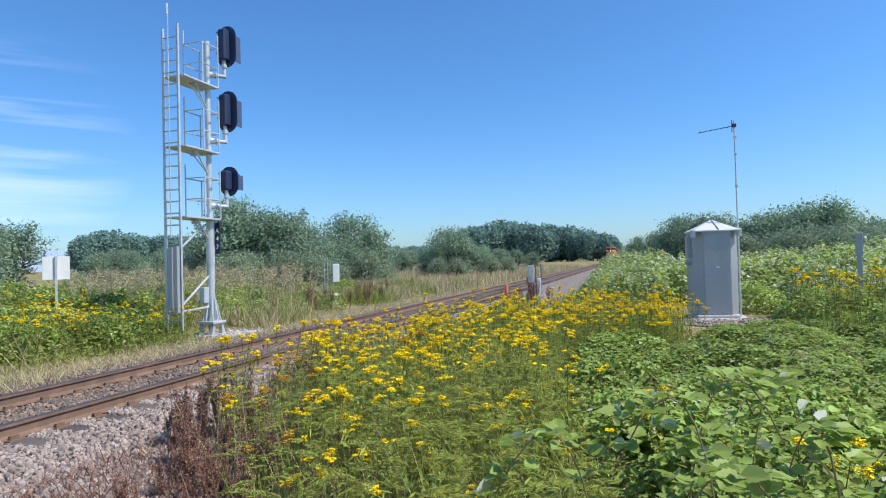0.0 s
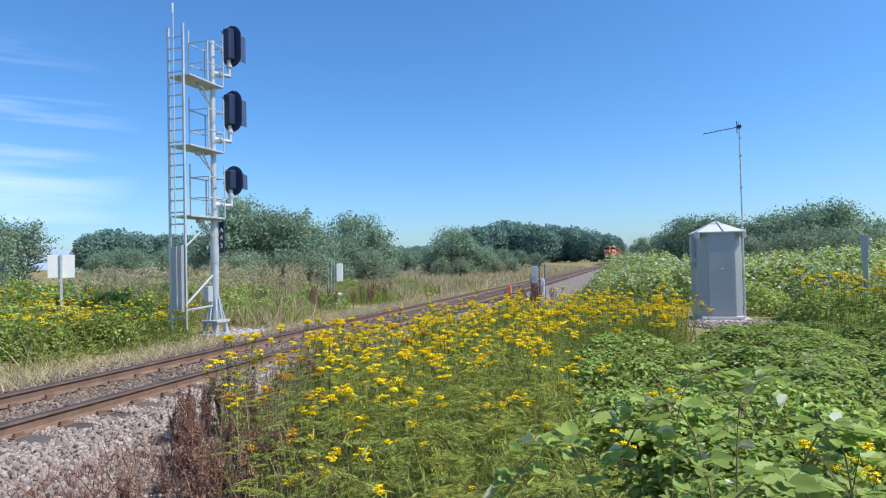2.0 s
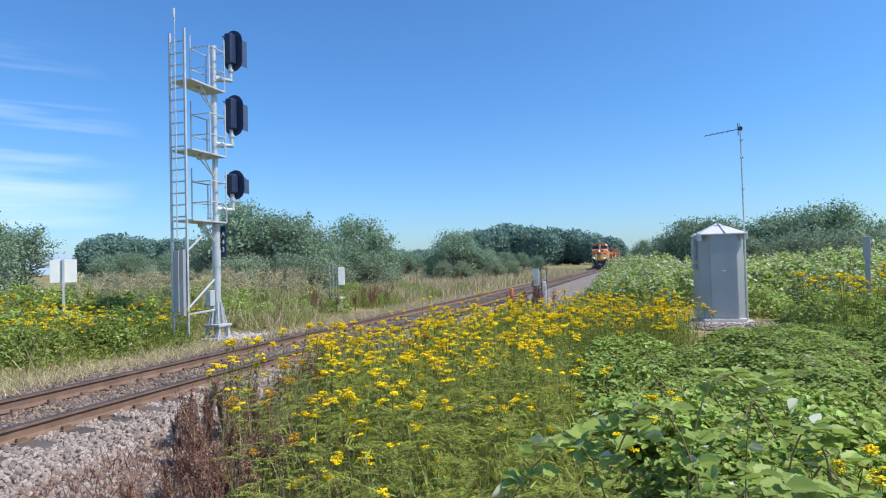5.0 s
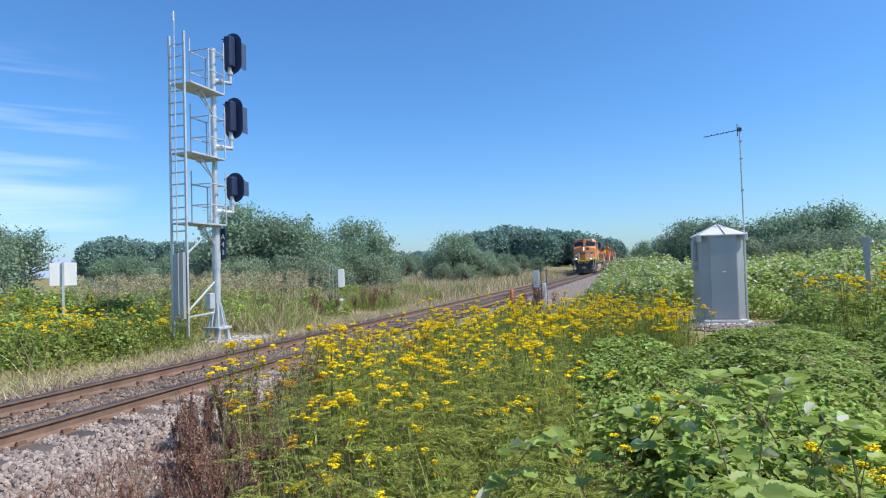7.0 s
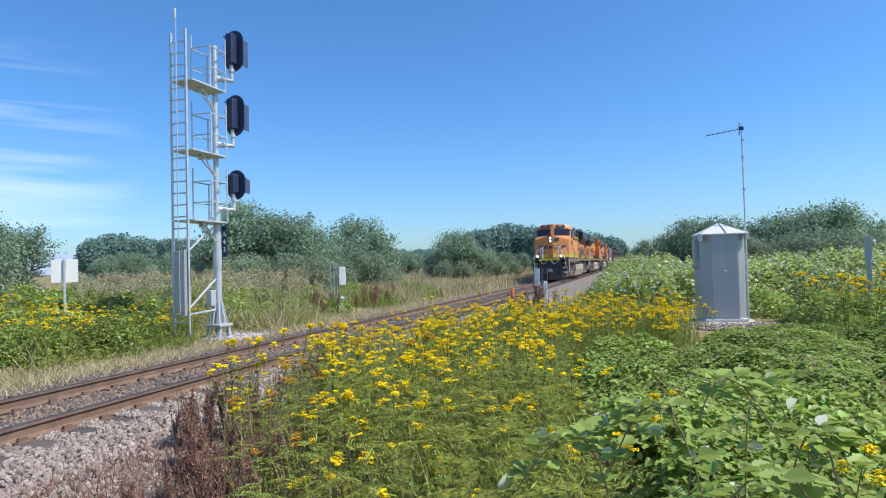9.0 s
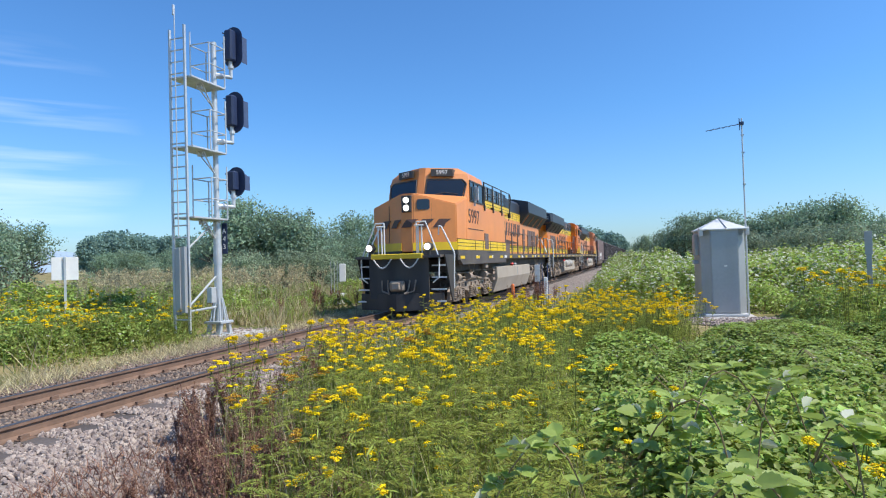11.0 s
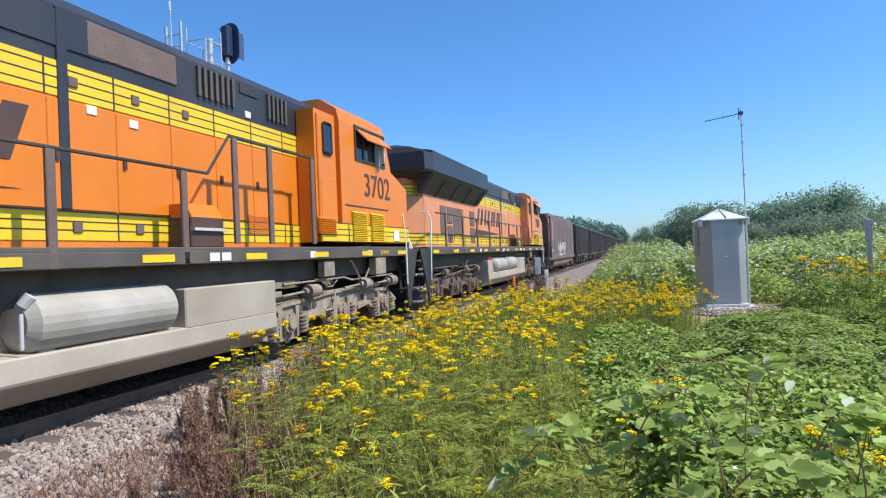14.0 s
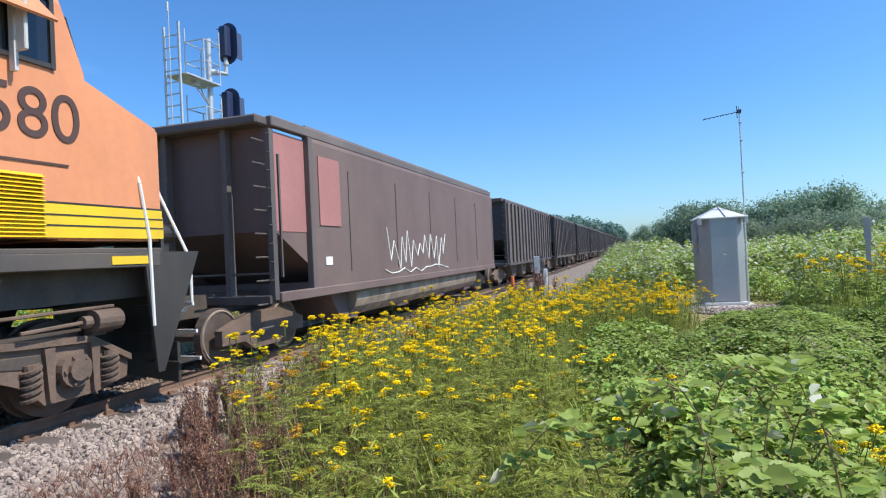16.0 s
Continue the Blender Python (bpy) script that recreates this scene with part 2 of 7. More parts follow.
def build_ground():
    xs, ys = spaced(-2500, 2500, -16, 6, 0.35), spaced(-400, 3500, -4, 40, 0.5)
    verts = [(x, y, ground_height(x, y)) for y in ys for x in xs]
    nx = len(xs)
    faces = [(j * nx + i, j * nx + i + 1, (j + 1) * nx + i + 1, (j + 1) * nx + i) for j in range(len(ys) - 1) for i in range(nx - 1)]
    me = bpy.data.meshes.new("ground")
    me.from_pydata(verts, [], faces)
    m = bpy.data.materials.new("ground_earth_gravel")
    m.use_nodes = True
    nt = m.node_tree
    lk = nt.links.new
    b = nt.nodes["Principled BSDF"]
    b.inputs["Roughness"].default_value = 0.95
    b.inputs["Specular IOR Level"].default_value = 0.15
    geo = nt.nodes.new("ShaderNodeNewGeometry")
    sep = nt.nodes.new("ShaderNodeSeparateXYZ")
    lk(geo.outputs["Position"], sep.inputs["Vector"])
    def tex(kind, sc):
        n = nt.nodes.new(kind)
        n.inputs["Scale"].default_value = sc
        lk(geo.outputs["Position"], n.inputs["Vector"])
        return n
    def ramp(sock, *stops):
        r = nt.nodes.new("ShaderNodeValToRGB")
        while len(r.color_ramp.elements) < len(stops):
            r.color_ramp.elements.new(0.5)
        for e, (p, c) in zip(r.color_ramp.elements, stops):
            e.position, e.color = p, (*c, 1)
        lk(sock, r.inputs["Fac"])
        return r.outputs["Color"]
    def mathn(op, a, bb):
        n = nt.nodes.new("ShaderNodeMath")
        n.operation = op
        for i, v in enumerate((a, bb)):
            if isinstance(v, (int, float)):
                n.inputs[i].default_value = v
            else:
                lk(v, n.inputs[i])
        return n.outputs[0]
    n1 = tex("ShaderNodeTexNoise", 0.35)
    n1.inputs["Detail"].default_value = 8
    n2 = tex("ShaderNodeTexNoise", 9.0)
    earth = ramp(n1.outputs["Fac"], (0.3, (0.10, 0.12, 0.035)), (0.5, (0.27, 0.22, 0.10)), (0.7, (0.36, 0.29, 0.15)))
    vor = tex("ShaderNodeTexVoronoi", 17.0)
    grav = ramp(vor.outputs["Color"], (0.0, (0.13, 0.105, 0.092)), (0.5, (0.235, 0.195, 0.17)), (1.0, (0.37, 0.315, 0.28)))
    # gravel lies round the track, wider on the service strip side
    u = mathn("SUBTRACT", sep.outputs["X"], TRACK_X)
    wob = mathn("MULTIPLY", mathn("SUBTRACT", n2.outputs["Fac"], 0.5), 0.9)
    right = nt.nodes.new("ShaderNodeMapRange")
    right.inputs["From Min"].default_value, right.inputs["From Max"].default_value = 3.9, 4.3
    right.inputs["To Min"].default_value, right.inputs["To Max"].default_value = 1, 0
    lk(mathn("ADD", u, wob), right.inputs["Value"])
    left = nt.nodes.new("ShaderNodeMapRange")
    left.inputs["From Min"].default_value, left.inputs["From Max"].default_value = -2.3, -1.9
    lk(mathn("ADD", u, wob), left.inputs["Value"])
    fac = mathn("MULTIPLY", right.outputs["Result"], left.outputs["Result"])
    mx = nt.nodes.new("ShaderNodeMixRGB")
    lk(fac, mx.inputs["Fac"]), lk(earth, mx.inputs["Color1"]), lk(grav, mx.inputs["Color2"])
    # rust and dirt between the rails
    mid = nt.nodes.new("ShaderNodeMapRange")
    mid.inputs["From Min"].default_value, mid.inputs["From Max"].default_value = 0.75, 1.0
    mid.inputs["To Min"].default_value, mid.inputs["To Max"].default_value = 0.8, 0
    lk(mathn("ABSOLUTE", mathn("ADD", u, mathn("MULTIPLY", wob, 0.3)), 0), mid.inputs["Value"])
    mx2 = nt.nodes.new("ShaderNodeMixRGB")
    mx2.inputs["Color2"].default_value = (0.20, 0.145, 0.11, 1)
    lk(mid.outputs["Result"], mx2.inputs["Fac"]), lk(mx.outputs["Color"], mx2.inputs["Color1"]), lk(mx2.outputs["Color"], b.inputs["Base Color"])
    bp = nt.nodes.new("ShaderNodeBump")
    bp.inputs["Strength"].default_value, bp.inputs["Distance"].default_value = 0.8, 0.03
    lk(vor.outputs["Distance"], bp.inputs["Height"]), lk(bp.outputs["Normal"], b.inputs["Normal"])
    me.materials.append(m)
    return tagged(new("ground", me), "dry earth and pale crushed stone beside a railway", "ground", kind="structure")


GROUND = build_ground()

RAIL_OUTLINE = [(-0.075, -0.17), (0.075, -0.17), (0.07, -0.155), (0.012, -0.13), (0.012, -0.045), (0.036, -0.035), (0.036, -0.004),
                (-0.036, -0.004), (-0.036, -0.035), (-0.012, -0.045), (-0.012, -0.13), (-0.07, -0.155)]


def build_track():
    track = thing("railway_track", "single railway track, rusty rails on timber sleepers in pale ballast", "railway track", pose(TRACK_X, 0, 0), kind="structure")
    for s in (-0.7525, 0.7525):
        bm = bmesh.new()
        prism(bm, [(u + s, w) for u, w in RAIL_OUTLINE], "y", -40, 900)
        r = part("rail", bm, M["rail"], track, "rust-brown steel rail with a worn dark head")
        part("rail_head", B(s - 0.033, s + 0.033, -40, 900, -0.006, 0.0, 0.002), M["railhead"], r)
    tie = B(-1.3, 1.3, -0.115, 0.115, -0.36, -0.175, 0.012)
    plate = bmesh.new()
    for s in (-0.7525, 0.7525):
        box(plate, s - 0.17, s + 0.17, -0.09, 0.09, -0.176, -0.164)
        for k in (-0.1, 0.1):
            box(plate, s + k - 0.02, s + k + 0.02, -0.05, 0.05, -0.164, -0.125)
            tube(plate, (s + k * 1.35, -0.06, -0.164), (s + k * 1.35, -0.06, -0.135), 0.015, 6)
    first = part("sleeper", tie, M["tie"], track)
    pl = part("tie_plate", plate, M["rail"], first)
    first.location = (0, -1.0, 0)
    rnd = random.Random(3)
    for i in range(1, 290):
        o = new("sleeper", first.data)
        o.parent, o.location, o.rotation_euler = track, (rnd.uniform(-0.04, 0.04), -1.0 + i * 0.515, rnd.uniform(-0.008, 0.008)), (0, 0, rnd.uniform(-0.012, 0.012))
        if i < 40:
            q = new("tie_plate", pl.data)
            q.parent, q.location = o, (-o.location.x, 0, 0)
    rest = bmesh.new()
    for i in range(290, 700):
        box(rest, -1.3, 1.3, -1.0 + i * 0.515 - 0.115, -1.0 + i * 0.515 + 0.115, -0.36, -0.178)
    far = part("far_sleepers", rest, M["tie"], track)
    far["kind"] = "stuff"
    return track


build_track()


# ---- the train ----
LOCO_LEN = 22.45
WHEELSETS = []
SWAYING = []
FLUTTERING = []
FLOOR = 1.85


def plain_logo(loco, y, z, size, x, side, material, flip):
    """The railway's mark as plain slanted blocks over a tapering bar."""
    g = side * flip
    def P(pts):
        bm = bmesh.new()
        prism(bm, [(y + g * u * size, z + w * size) for u, w in pts], "x", side * x, side * (x + 0.008))
        return part("marking", bm, material, loco, "dark brown slanted emblem block")
    for a, b in ((-2.05, -1.05), (-0.90, 0.10), (0.28, 1.12), (1.28, 2.10)):
        P([(a, -0.30), (a + 0.26, -0.30), (a + 0.50, 0.36), (a + 0.24, 0.36)])
        P([(b - 0.46, -0.30), (b - 0.16, -0.30), (b + 0.08, 0.36), (b - 0.22, 0.36)])
    P([(-2.45, -0.74), (-2.30, -0.50), (-1.2, -0.52), (2.05, -0.62), (-0.9, -0.72)])


def truck(loco, axles, mirror):
    """A three-axle truck: wheelsets, side frames with boxes and springs, brake cylinders."""
    y0, y1 = axles[0], axles[-1]
    steel = M["truck_brown"] if loco["label"].startswith("faded") else M["dusty"]
    for y in axles:
        bm = bmesh.new()
        tube(bm, (-0.9, 0, 0), (0.9, 0, 0), 0.09, 10)
        ws = part("wheelset", bm, M["wheel"], loco)
        ws.location = (0, y, 0.53)
        WHEELSETS.append((ws, y, 0.53, -1 if loco["label"].startswith("orange and black") else 1))
        for s in (-1, 1):
            bm = bmesh.new()
            tube(bm, (s * 0.68, 0, 0), (s * 0.82, 0, 0), 0.53, 28)
            tube(bm, (s * 0.66, 0, 0), (s * 0.69, 0, 0), 0.56, 28)
            part("wheel", bm, M["wheel"], ws)
    for s in (-1, 1):
        X = s * 1.0
        W = s * 1.12
        out = [(y0 - 0.75, 0.30), (y0 - 0.30, 0.20), (y0 + 0.32, 0.20), (y0 + 0.62, 0.52), (y0 + 0.85, 0.62)]
        mid = axles[1]
        out += [(mid - 0.75, 0.55), (mid - 0.42, 0.22), (mid + 0.42, 0.22), (mid + 0.75, 0.55)]
        out += [(y1 - 0.85, 0.62), (y1 - 0.62, 0.52), (y1 - 0.32, 0.20), (y1 + 0.30, 0.20), (y1 + 0.75, 0.30)]
        out += [(y1 + 0.78, 0.56), (y1 + 0.25, 0.86), (y1 - 0.55, 0.90), (mid + 0.45, 0.98), (mid - 0.45, 0.98), (y0 + 0.55, 0.90), (y0 - 0.25, 0.86), (y0 - 0.78, 0.56)]
        bm = bmesh.new()
        prism(bm, out, "x", X, W)
        sf = part("side_frame", bm, steel, loco, "dust-coated cast steel truck side frame")
        for edge in (out[14:], out[3:6], out[8:11]):          # cast flanges along the edges
            bm = bmesh.new()
            for (ya, za), (yb, zb) in zip(edge, edge[1:]):
                prism(bm, [(ya, za - 0.07), (yb, zb - 0.07), (yb, zb + 0.005), (ya, za + 0.005)], "x", W, W + s * 0.055)
            part("flange", bm, steel, sf)
        # dark plates laid on the frame paint the shade of casting pockets
        for ya, yb in ((mid - 1.75, mid - 1.3), (mid + 1.3, mid + 1.75)):
            bm = bmesh.new()
            prism(bm, [(ya, 0.60), (yb, 0.66), (yb, 0.76), (ya, 0.74)], "x", W - s * 0.01, W + s * 0.012)
            part("casting_pocket", bm, M["under"], sf)
        bm = bmesh.new()                                      # safety chain from the frame to the truck
        sag = [(s * 1.30, mid - 1.25 + 1.1 * k / 12, 1.55 - 0.42 * math.sin(math.pi * min(1, k / 12 * 1.15)) + 0.012 * (k % 2)) for k in range(13)]
        pipe(bm, sag, 0.02, 6)
        part("safety_chain", bm, steel, sf)
        for y in axles:
            bm = bmesh.new()
            tube(bm, (W, y, 0.52), (W + s * 0.10, y, 0.52), 0.19, 16)
            tube(bm, (W + s * 0.10, y, 0.52), (W + s * 0.15, y, 0.52), 0.12, 12)
            for k in range(5):
                a = k * math.tau / 5
                tube(bm, (W + s * 0.10, y + 0.15 * math.cos(a), 0.52 + 0.15 * math.sin(a)), (W + s * 0.125, y + 0.15 * math.cos(a), 0.52 + 0.15 * math.sin(a)), 0.022, 6)
            part("axle_box", bm, steel, sf)
            for k in (-1, 1):
                bm = bmesh.new()
                tube(bm, (W + s * 0.03, y + k * 0.48, 0.30), (W + s * 0.03, y + k * 0.48, 0.66), 0.07, 10)
                for i in range(5):
                    tube(bm, (W + s * 0.03, y + k * 0.48 - 0.006, 0.315 + i * 0.07), (W + s * 0.03, y + k * 0.48 + 0.006, 0.345 + i * 0.07), 0.11, 14)
                part("spring", bm, steel, sf)
            for k in (-1, 1):
                bm = bmesh.new()
                prism(bm, [(y + k * 0.24, 0.24), (y + k * 0.30, 0.24), (y + k * 0.34, 0.80), (y + k * 0.22, 0.80)], "x", W, W + s * 0.06)
                part("pedestal", bm, steel, sf)
        for y in (y0 - 0.35, mid - 1.0, y1 - 0.7):
            bm = bmesh.new()
            tube(bm, (s * 1.25, y - 0.17, 1.03), (s * 1.25, y + 0.17, 1.03), 0.125, 14)
            tube(bm, (s * 1.25, y + 0.2, 1.03), (s * 1.25, y + 0.30, 1.03), 0.07, 10)
            tube(bm, (s * 1.25, y + 0.30, 1.03), (s * 1.25, y + 1.0, 1.0), 0.022, 6)
            box(bm, s * 1.1 - 0.05, s * 1.1 + 0.05, y - 0.1, y + 0.1, 0.85, 1.03)
            part("brake_cylinder", bm, steel, sf)
        bm = bmesh.new()
        pipe(bm, [(s * 1.22, y0 - 0.5, 1.18), (s * 1.22, mid - 0.4, 1.15), (s * 1.25, mid, 1.22), (s * 1.22, y1 + 0.2, 1.2)], 0.02)
        pipe(bm, [(s * 1.2, mid + 0.3, 0.98), (s * 1.26, mid + 0.55, 0.62), (s * 1.2, mid + 0.75, 0.6)], 0.018)
        for i in range(7):
            a, b = i / 7, (i + 1) / 7
            sag = lambda q: 1.5 - 0.45 * math.sin(math.pi * q)
            tube(bm, (s * 1.15, mid - 0.2 + 1.3 * a, sag(a)), (s * 1.15, mid - 0.2 + 1.3 * b, sag(b)), 0.018, 5)
        part("brake_pipe", bm, steel, sf)
        # flat dark discs give the shade of lightening holes by colour alone
        for y in (mid - 1.05, mid + 1.05):
            bm = bmesh.new()
            tube(bm, (W, y, 0.74), (W + s * 0.02, y, 0.74), 0.065, 12)
            part("lightening_hole", bm, M["under"], sf)
    part("truck_bolster", B(-1.0, 1.0, y0 - 0.4, y1 + 0.4, 0.55, 0.95), M["under"], loco)


def end_steps(loco, v, d, rail_mat):
    """Corner steps at an end: v is the outer edge, d the way inwards (+1 or -1)."""
    for s in (-1, 1):
        bm = bmesh.new()
        prism(bm, [(v + d * 0.02, FLOOR - 0.05), (v + d * 0.95, FLOOR - 0.05), (v + d * 0.80, 0.32), (v + d * 0.70, 0.32)], "x", s * 1.46, s * 1.50)
        prism(bm, [(v, FLOOR - 0.05), (v + d * 0.10, FLOOR - 0.05), (v + d * 0.10, 0.3), (v, 0.3)], "x", s * 0.86, s * 0.90)
        st = part("step_well", bm, M["black"], loco, "black steel corner step well")
        for i, z in enumerate((0.35, 0.72, 1.09, 1.46)):
            t = part("step", B(s * 0.88, s * 1.47, v + d * (0.06 + 0.05 * i), v + d * (0.42 + 0.05 * i), z, z + 0.03), M["black"], st)
            part("nosing", B(s * 1.0, s * 1.49, v + d * (0.035 + 0.05 * i), v + d * (0.065 + 0.05 * i), z - 0.01, z + 0.035), M["white"], t, "worn white step edge")
        bm = bmesh.new()
        pipe(bm, [(s * 1.5, v + d * 0.84, 0.9), (s * 1.52, v + d * 0.88, 1.95), (s * 1.50, v + d * 0.98, 2.62), (s * 1.42, v + d * 0.98, 2.86), (s * 1.2, v + d * 0.98, 2.86)], 0.022, 7)
        if v < -0.3:                                     # leading end: the rail slopes up towards the nose
            bm.free()
            bm = bmesh.new()
            pipe(bm, [(s * 1.50, v + d * 0.88, 0.72), (s * 1.53, v + d * 0.88, 1.86), (s * 1.10, v + d * 0.92, 2.72), (s * 1.02, v + d * 0.92, 2.74), (s * 1.0, v + d * 0.92, 2.45)], 0.024, 7)
            for k in (0.62, 0.74):
                tube(bm, (s * k, v + d * 0.05, FLOOR), (s * k, v + d * 0.05, 2.72), 0.022, 7)
            tube(bm, (s * 0.50, v + d * 0.05, 2.74), (s * 0.80, v + d * 0.05, 2.74), 0.022, 7)
        part("grab_rail", bm, rail_mat, loco, "white corner grab rail")
        bm = bmesh.new()
        pipe(bm, [(s * 1.1, v - d * 0.02, 0.95), (s * 1.3, v - d * 0.04, 1.1), (s * 1.32, v - d * 0.02, 1.7), (s * 0.95, v + d * 0.1, 2.6), (s * 0.85, v + d * 0.1, 2.85), (s * 0.55, v + d * 0.1, 2.85), (s * 0.55, v + d * 0.1, FLOOR)], 0.022, 7)
        part("end_rail", bm, rail_mat, loco, "white end handrail")
        bm = bmesh.new()
        for k in range(2):
            pipe(bm, [(s * (0.35 + 0.2 * k), v + d * 0.05, 1.35), (s * (0.37 + 0.2 * k), v - d * 0.12, 1.0), (s * (0.33 + 0.2 * k), v - d * 0.2, 0.7), (s * 0.25, v - d * 0.3, 0.62)], 0.025, 6)
        part("air_hose", bm, M["dusty"], loco, "dusty hanging air hoses")


def coupler(loco, v, d):
    bm = bmesh.new()
    box(bm, -0.14, 0.14, min(v - d * 0.12, v + d * 0.7), max(v - d * 0.12, v + d * 0.7), 0.74, 0.98, 0.03)
    box(bm, -0.24, 0.24, min(v - d * 0.05, v + d * 0.16), max(v - d * 0.05, v + d * 0.16), 0.70, 1.02, 0.05)
    part("coupler", bm, M["dusty"], loco, "dusty knuckle coupler")


def locomotive(style, number):
    """A six-axle road locomotive with its front at y = 0, facing -Y. style: lead, fresh or faded."""
    lead = style == "lead"
    paint = {"lead": M["orange_lead"], "fresh": M["orange_new"], "faded": M["orange_old"]}[style]
    words = {"lead": "orange and black diesel locomotive with lit headlights leading the train",
             "fresh": "bright orange black and yellow diesel locomotive running backwards behind another",
             "faded": "faded orange black and yellow diesel locomotive coupled to coal hoppers"}[style]
    loco = thing("locomotive", words, "locomotive", group="locomotives of the train")
    L = LOCO_LEN
    # underframe
    part("underframe", B(-1.2, 1.2, 0.6, L - 0.6, 1.25, 1.66), M["under"], loco)
    part("deck", B(-1.5, 1.5, 0.75, L - 0.75, 1.79, FLOOR, 0.01), M["sill"], loco)
    wide_end = 8.1 if lead else 5.15
    for s in (-1, 1):
        part("side_sill", B(s * 1.40, s * 1.505, 0.78, L - 0.85, 1.62, 1.80, 0.012), M["sill"], loco, "dusty grey side sill")
        if lead:
            bm = bmesh.new()
            prism(bm, [(0.95, 1.62), (1.25, 1.46), (wide_end, 1.46), (wide_end, 1.95), (0.7, 1.95)], "x", s * 1.40, s * 1.512)
            part("sill_apron", bm, M["sill"], loco, "dusty grey apron under the cab")
        for i in range(11):
            y = 1.25 + i * 1.98
            part("reflector", B(s * 1.500, s * 1.517, y - 0.26, y + 0.26, 1.66, 1.755), M["yellow"], loco, "yellow reflective strip")
        for y in (3.1, 5.5, 7.9, 8.15, 11.9, 12.1, 15.9, 18.9):
            part("stencil", B(s * 1.500, s * 1.516, y - 0.10, y + 0.10, 1.655, 1.77 if int(y) != 12 else 1.72), M["white"], loco, "small white stencil panel")
    # nose and cab
    tip = 0.02 if lead else 0.22
    nose_out = [(-1.49, 0.72), (-0.20, tip), (0.20, tip), (1.49, 0.72), (1.49, 2.15), (-1.49, 2.15)]
    slope = (0.72 - tip) / 1.29
    bm = bmesh.new()
    lo = [bm.verts.new((x, y, 1.93)) for x, y in nose_out]
    hi = [bm.verts.new((x, y + (0.10 if y < 0.6 else 0.0), (3.84 if lead else 3.55) if y < 0.6 else ((3.46 if lead else 3.32) if y < 1 else 3.84))) for x, y in nose_out]
    bm.faces.new(lo), bm.faces.new(hi)
    for i in range(6):
        bm.faces.new((lo[i], lo[(i + 1) % 6], hi[(i + 1) % 6], hi[i]))
    bmesh.ops.triangulate(bm, faces=[f for f in bm.faces if len(f.verts) > 4])
    bmesh.ops.recalc_face_normals(bm, faces=bm.faces)
    bmesh.ops.bevel(bm, geom=[e for e in bm.edges if e.calc_face_angle(0) > 0.3], offset=0.03, segments=2, affect="EDGES")
    part("nose", bm, paint, loco)
    bm = bmesh.new()
    zt, zc, zr = (3.84, 3.46, 3.84) if lead else (3.55, 3.32, 3.84)
    ring = [(-1.36, 0.92, zc + 0.065), (-0.14, tip + 0.24, zt + 0.026), (0.14, tip + 0.24, zt + 0.026), (1.36, 0.92, zc + 0.065), (1.36, 2.0, zr - 0.02), (-1.36, 2.0, zr - 0.02)]
    mid_ = bm.verts.new((0, 1.3, (zt + zr) / 2 + 0.05))
    rv = [bm.verts.new(q) for q in ring]
    for i in range(6):
        bm.faces.new((rv[i], rv[(i + 1) % 6], mid_))
    bmesh.ops.recalc_face_normals(bm, faces=bm.faces)
    part("nose_top", bm, M["sill"], loco, "grey non-slip nose top")
    for s in (-1, 1):                                # dark apron under the nose band, door seams
        bm = bmesh.new()
        prism(bm, [(s * 0.2, tip - 0.008), (s * 1.497, 0.712), (s * 1.497, 0.76), (s * 0.2, tip + 0.04)], "z", 1.80, 1.97)
        part("nose_apron", bm, M["black"], loco)
        bm = bmesh.new()
        y_ = tip + 0.55 * slope
        tube(bm, (s * 0.75, y_ - 0.004, 2.25), (s * 0.75, y_ + 0.06, 3.5 if lead else 3.3), 0.012, 5)
        part("nose_seam", bm, M["maroon"], loco)
    cab_rear = 4.3
    cf = 0.0 if lead else -0.28
    bm = bmesh.new()
    rings = []
    for z, w, yo, yc in ((1.95, 1.5, 1.80, 1.10), (3.75, 1.5, 2.05, 1.32), (4.42, 1.5, 2.30, 1.54), (4.66, 1.44, 2.37, 1.62), (4.89, 1.08, 2.36, 1.68)):
        rings.append([bm.verts.new(q) for q in ((-w, cf + yo, z), (-0.12, cf + yc, z), (0.12, cf + yc, z), (w, cf + yo, z), (w, cab_rear, z), (-w, cab_rear, z))])
    bm.faces.new(rings[0]), bm.faces.new(rings[-1])
    for a, b in zip(rings, rings[1:]):
        for i in range(6):
            bm.faces.new((a[i], a[(i + 1) % 6], b[(i + 1) % 6], b[i]))
    bmesh.ops.recalc_face_normals(bm, faces=bm.faces)
    part("cab", bm, paint, loco)
    # windscreens lie just in front of the sloping cab front
    def front_y(z, x=0.8):
        yc, yo = 1.32 + (z - 3.75) * 0.33, 2.05 + (z - 3.75) * 0.37
        return cf + yc + max(0.0, abs(x) - 0.12) / 1.38 * (yo - yc)
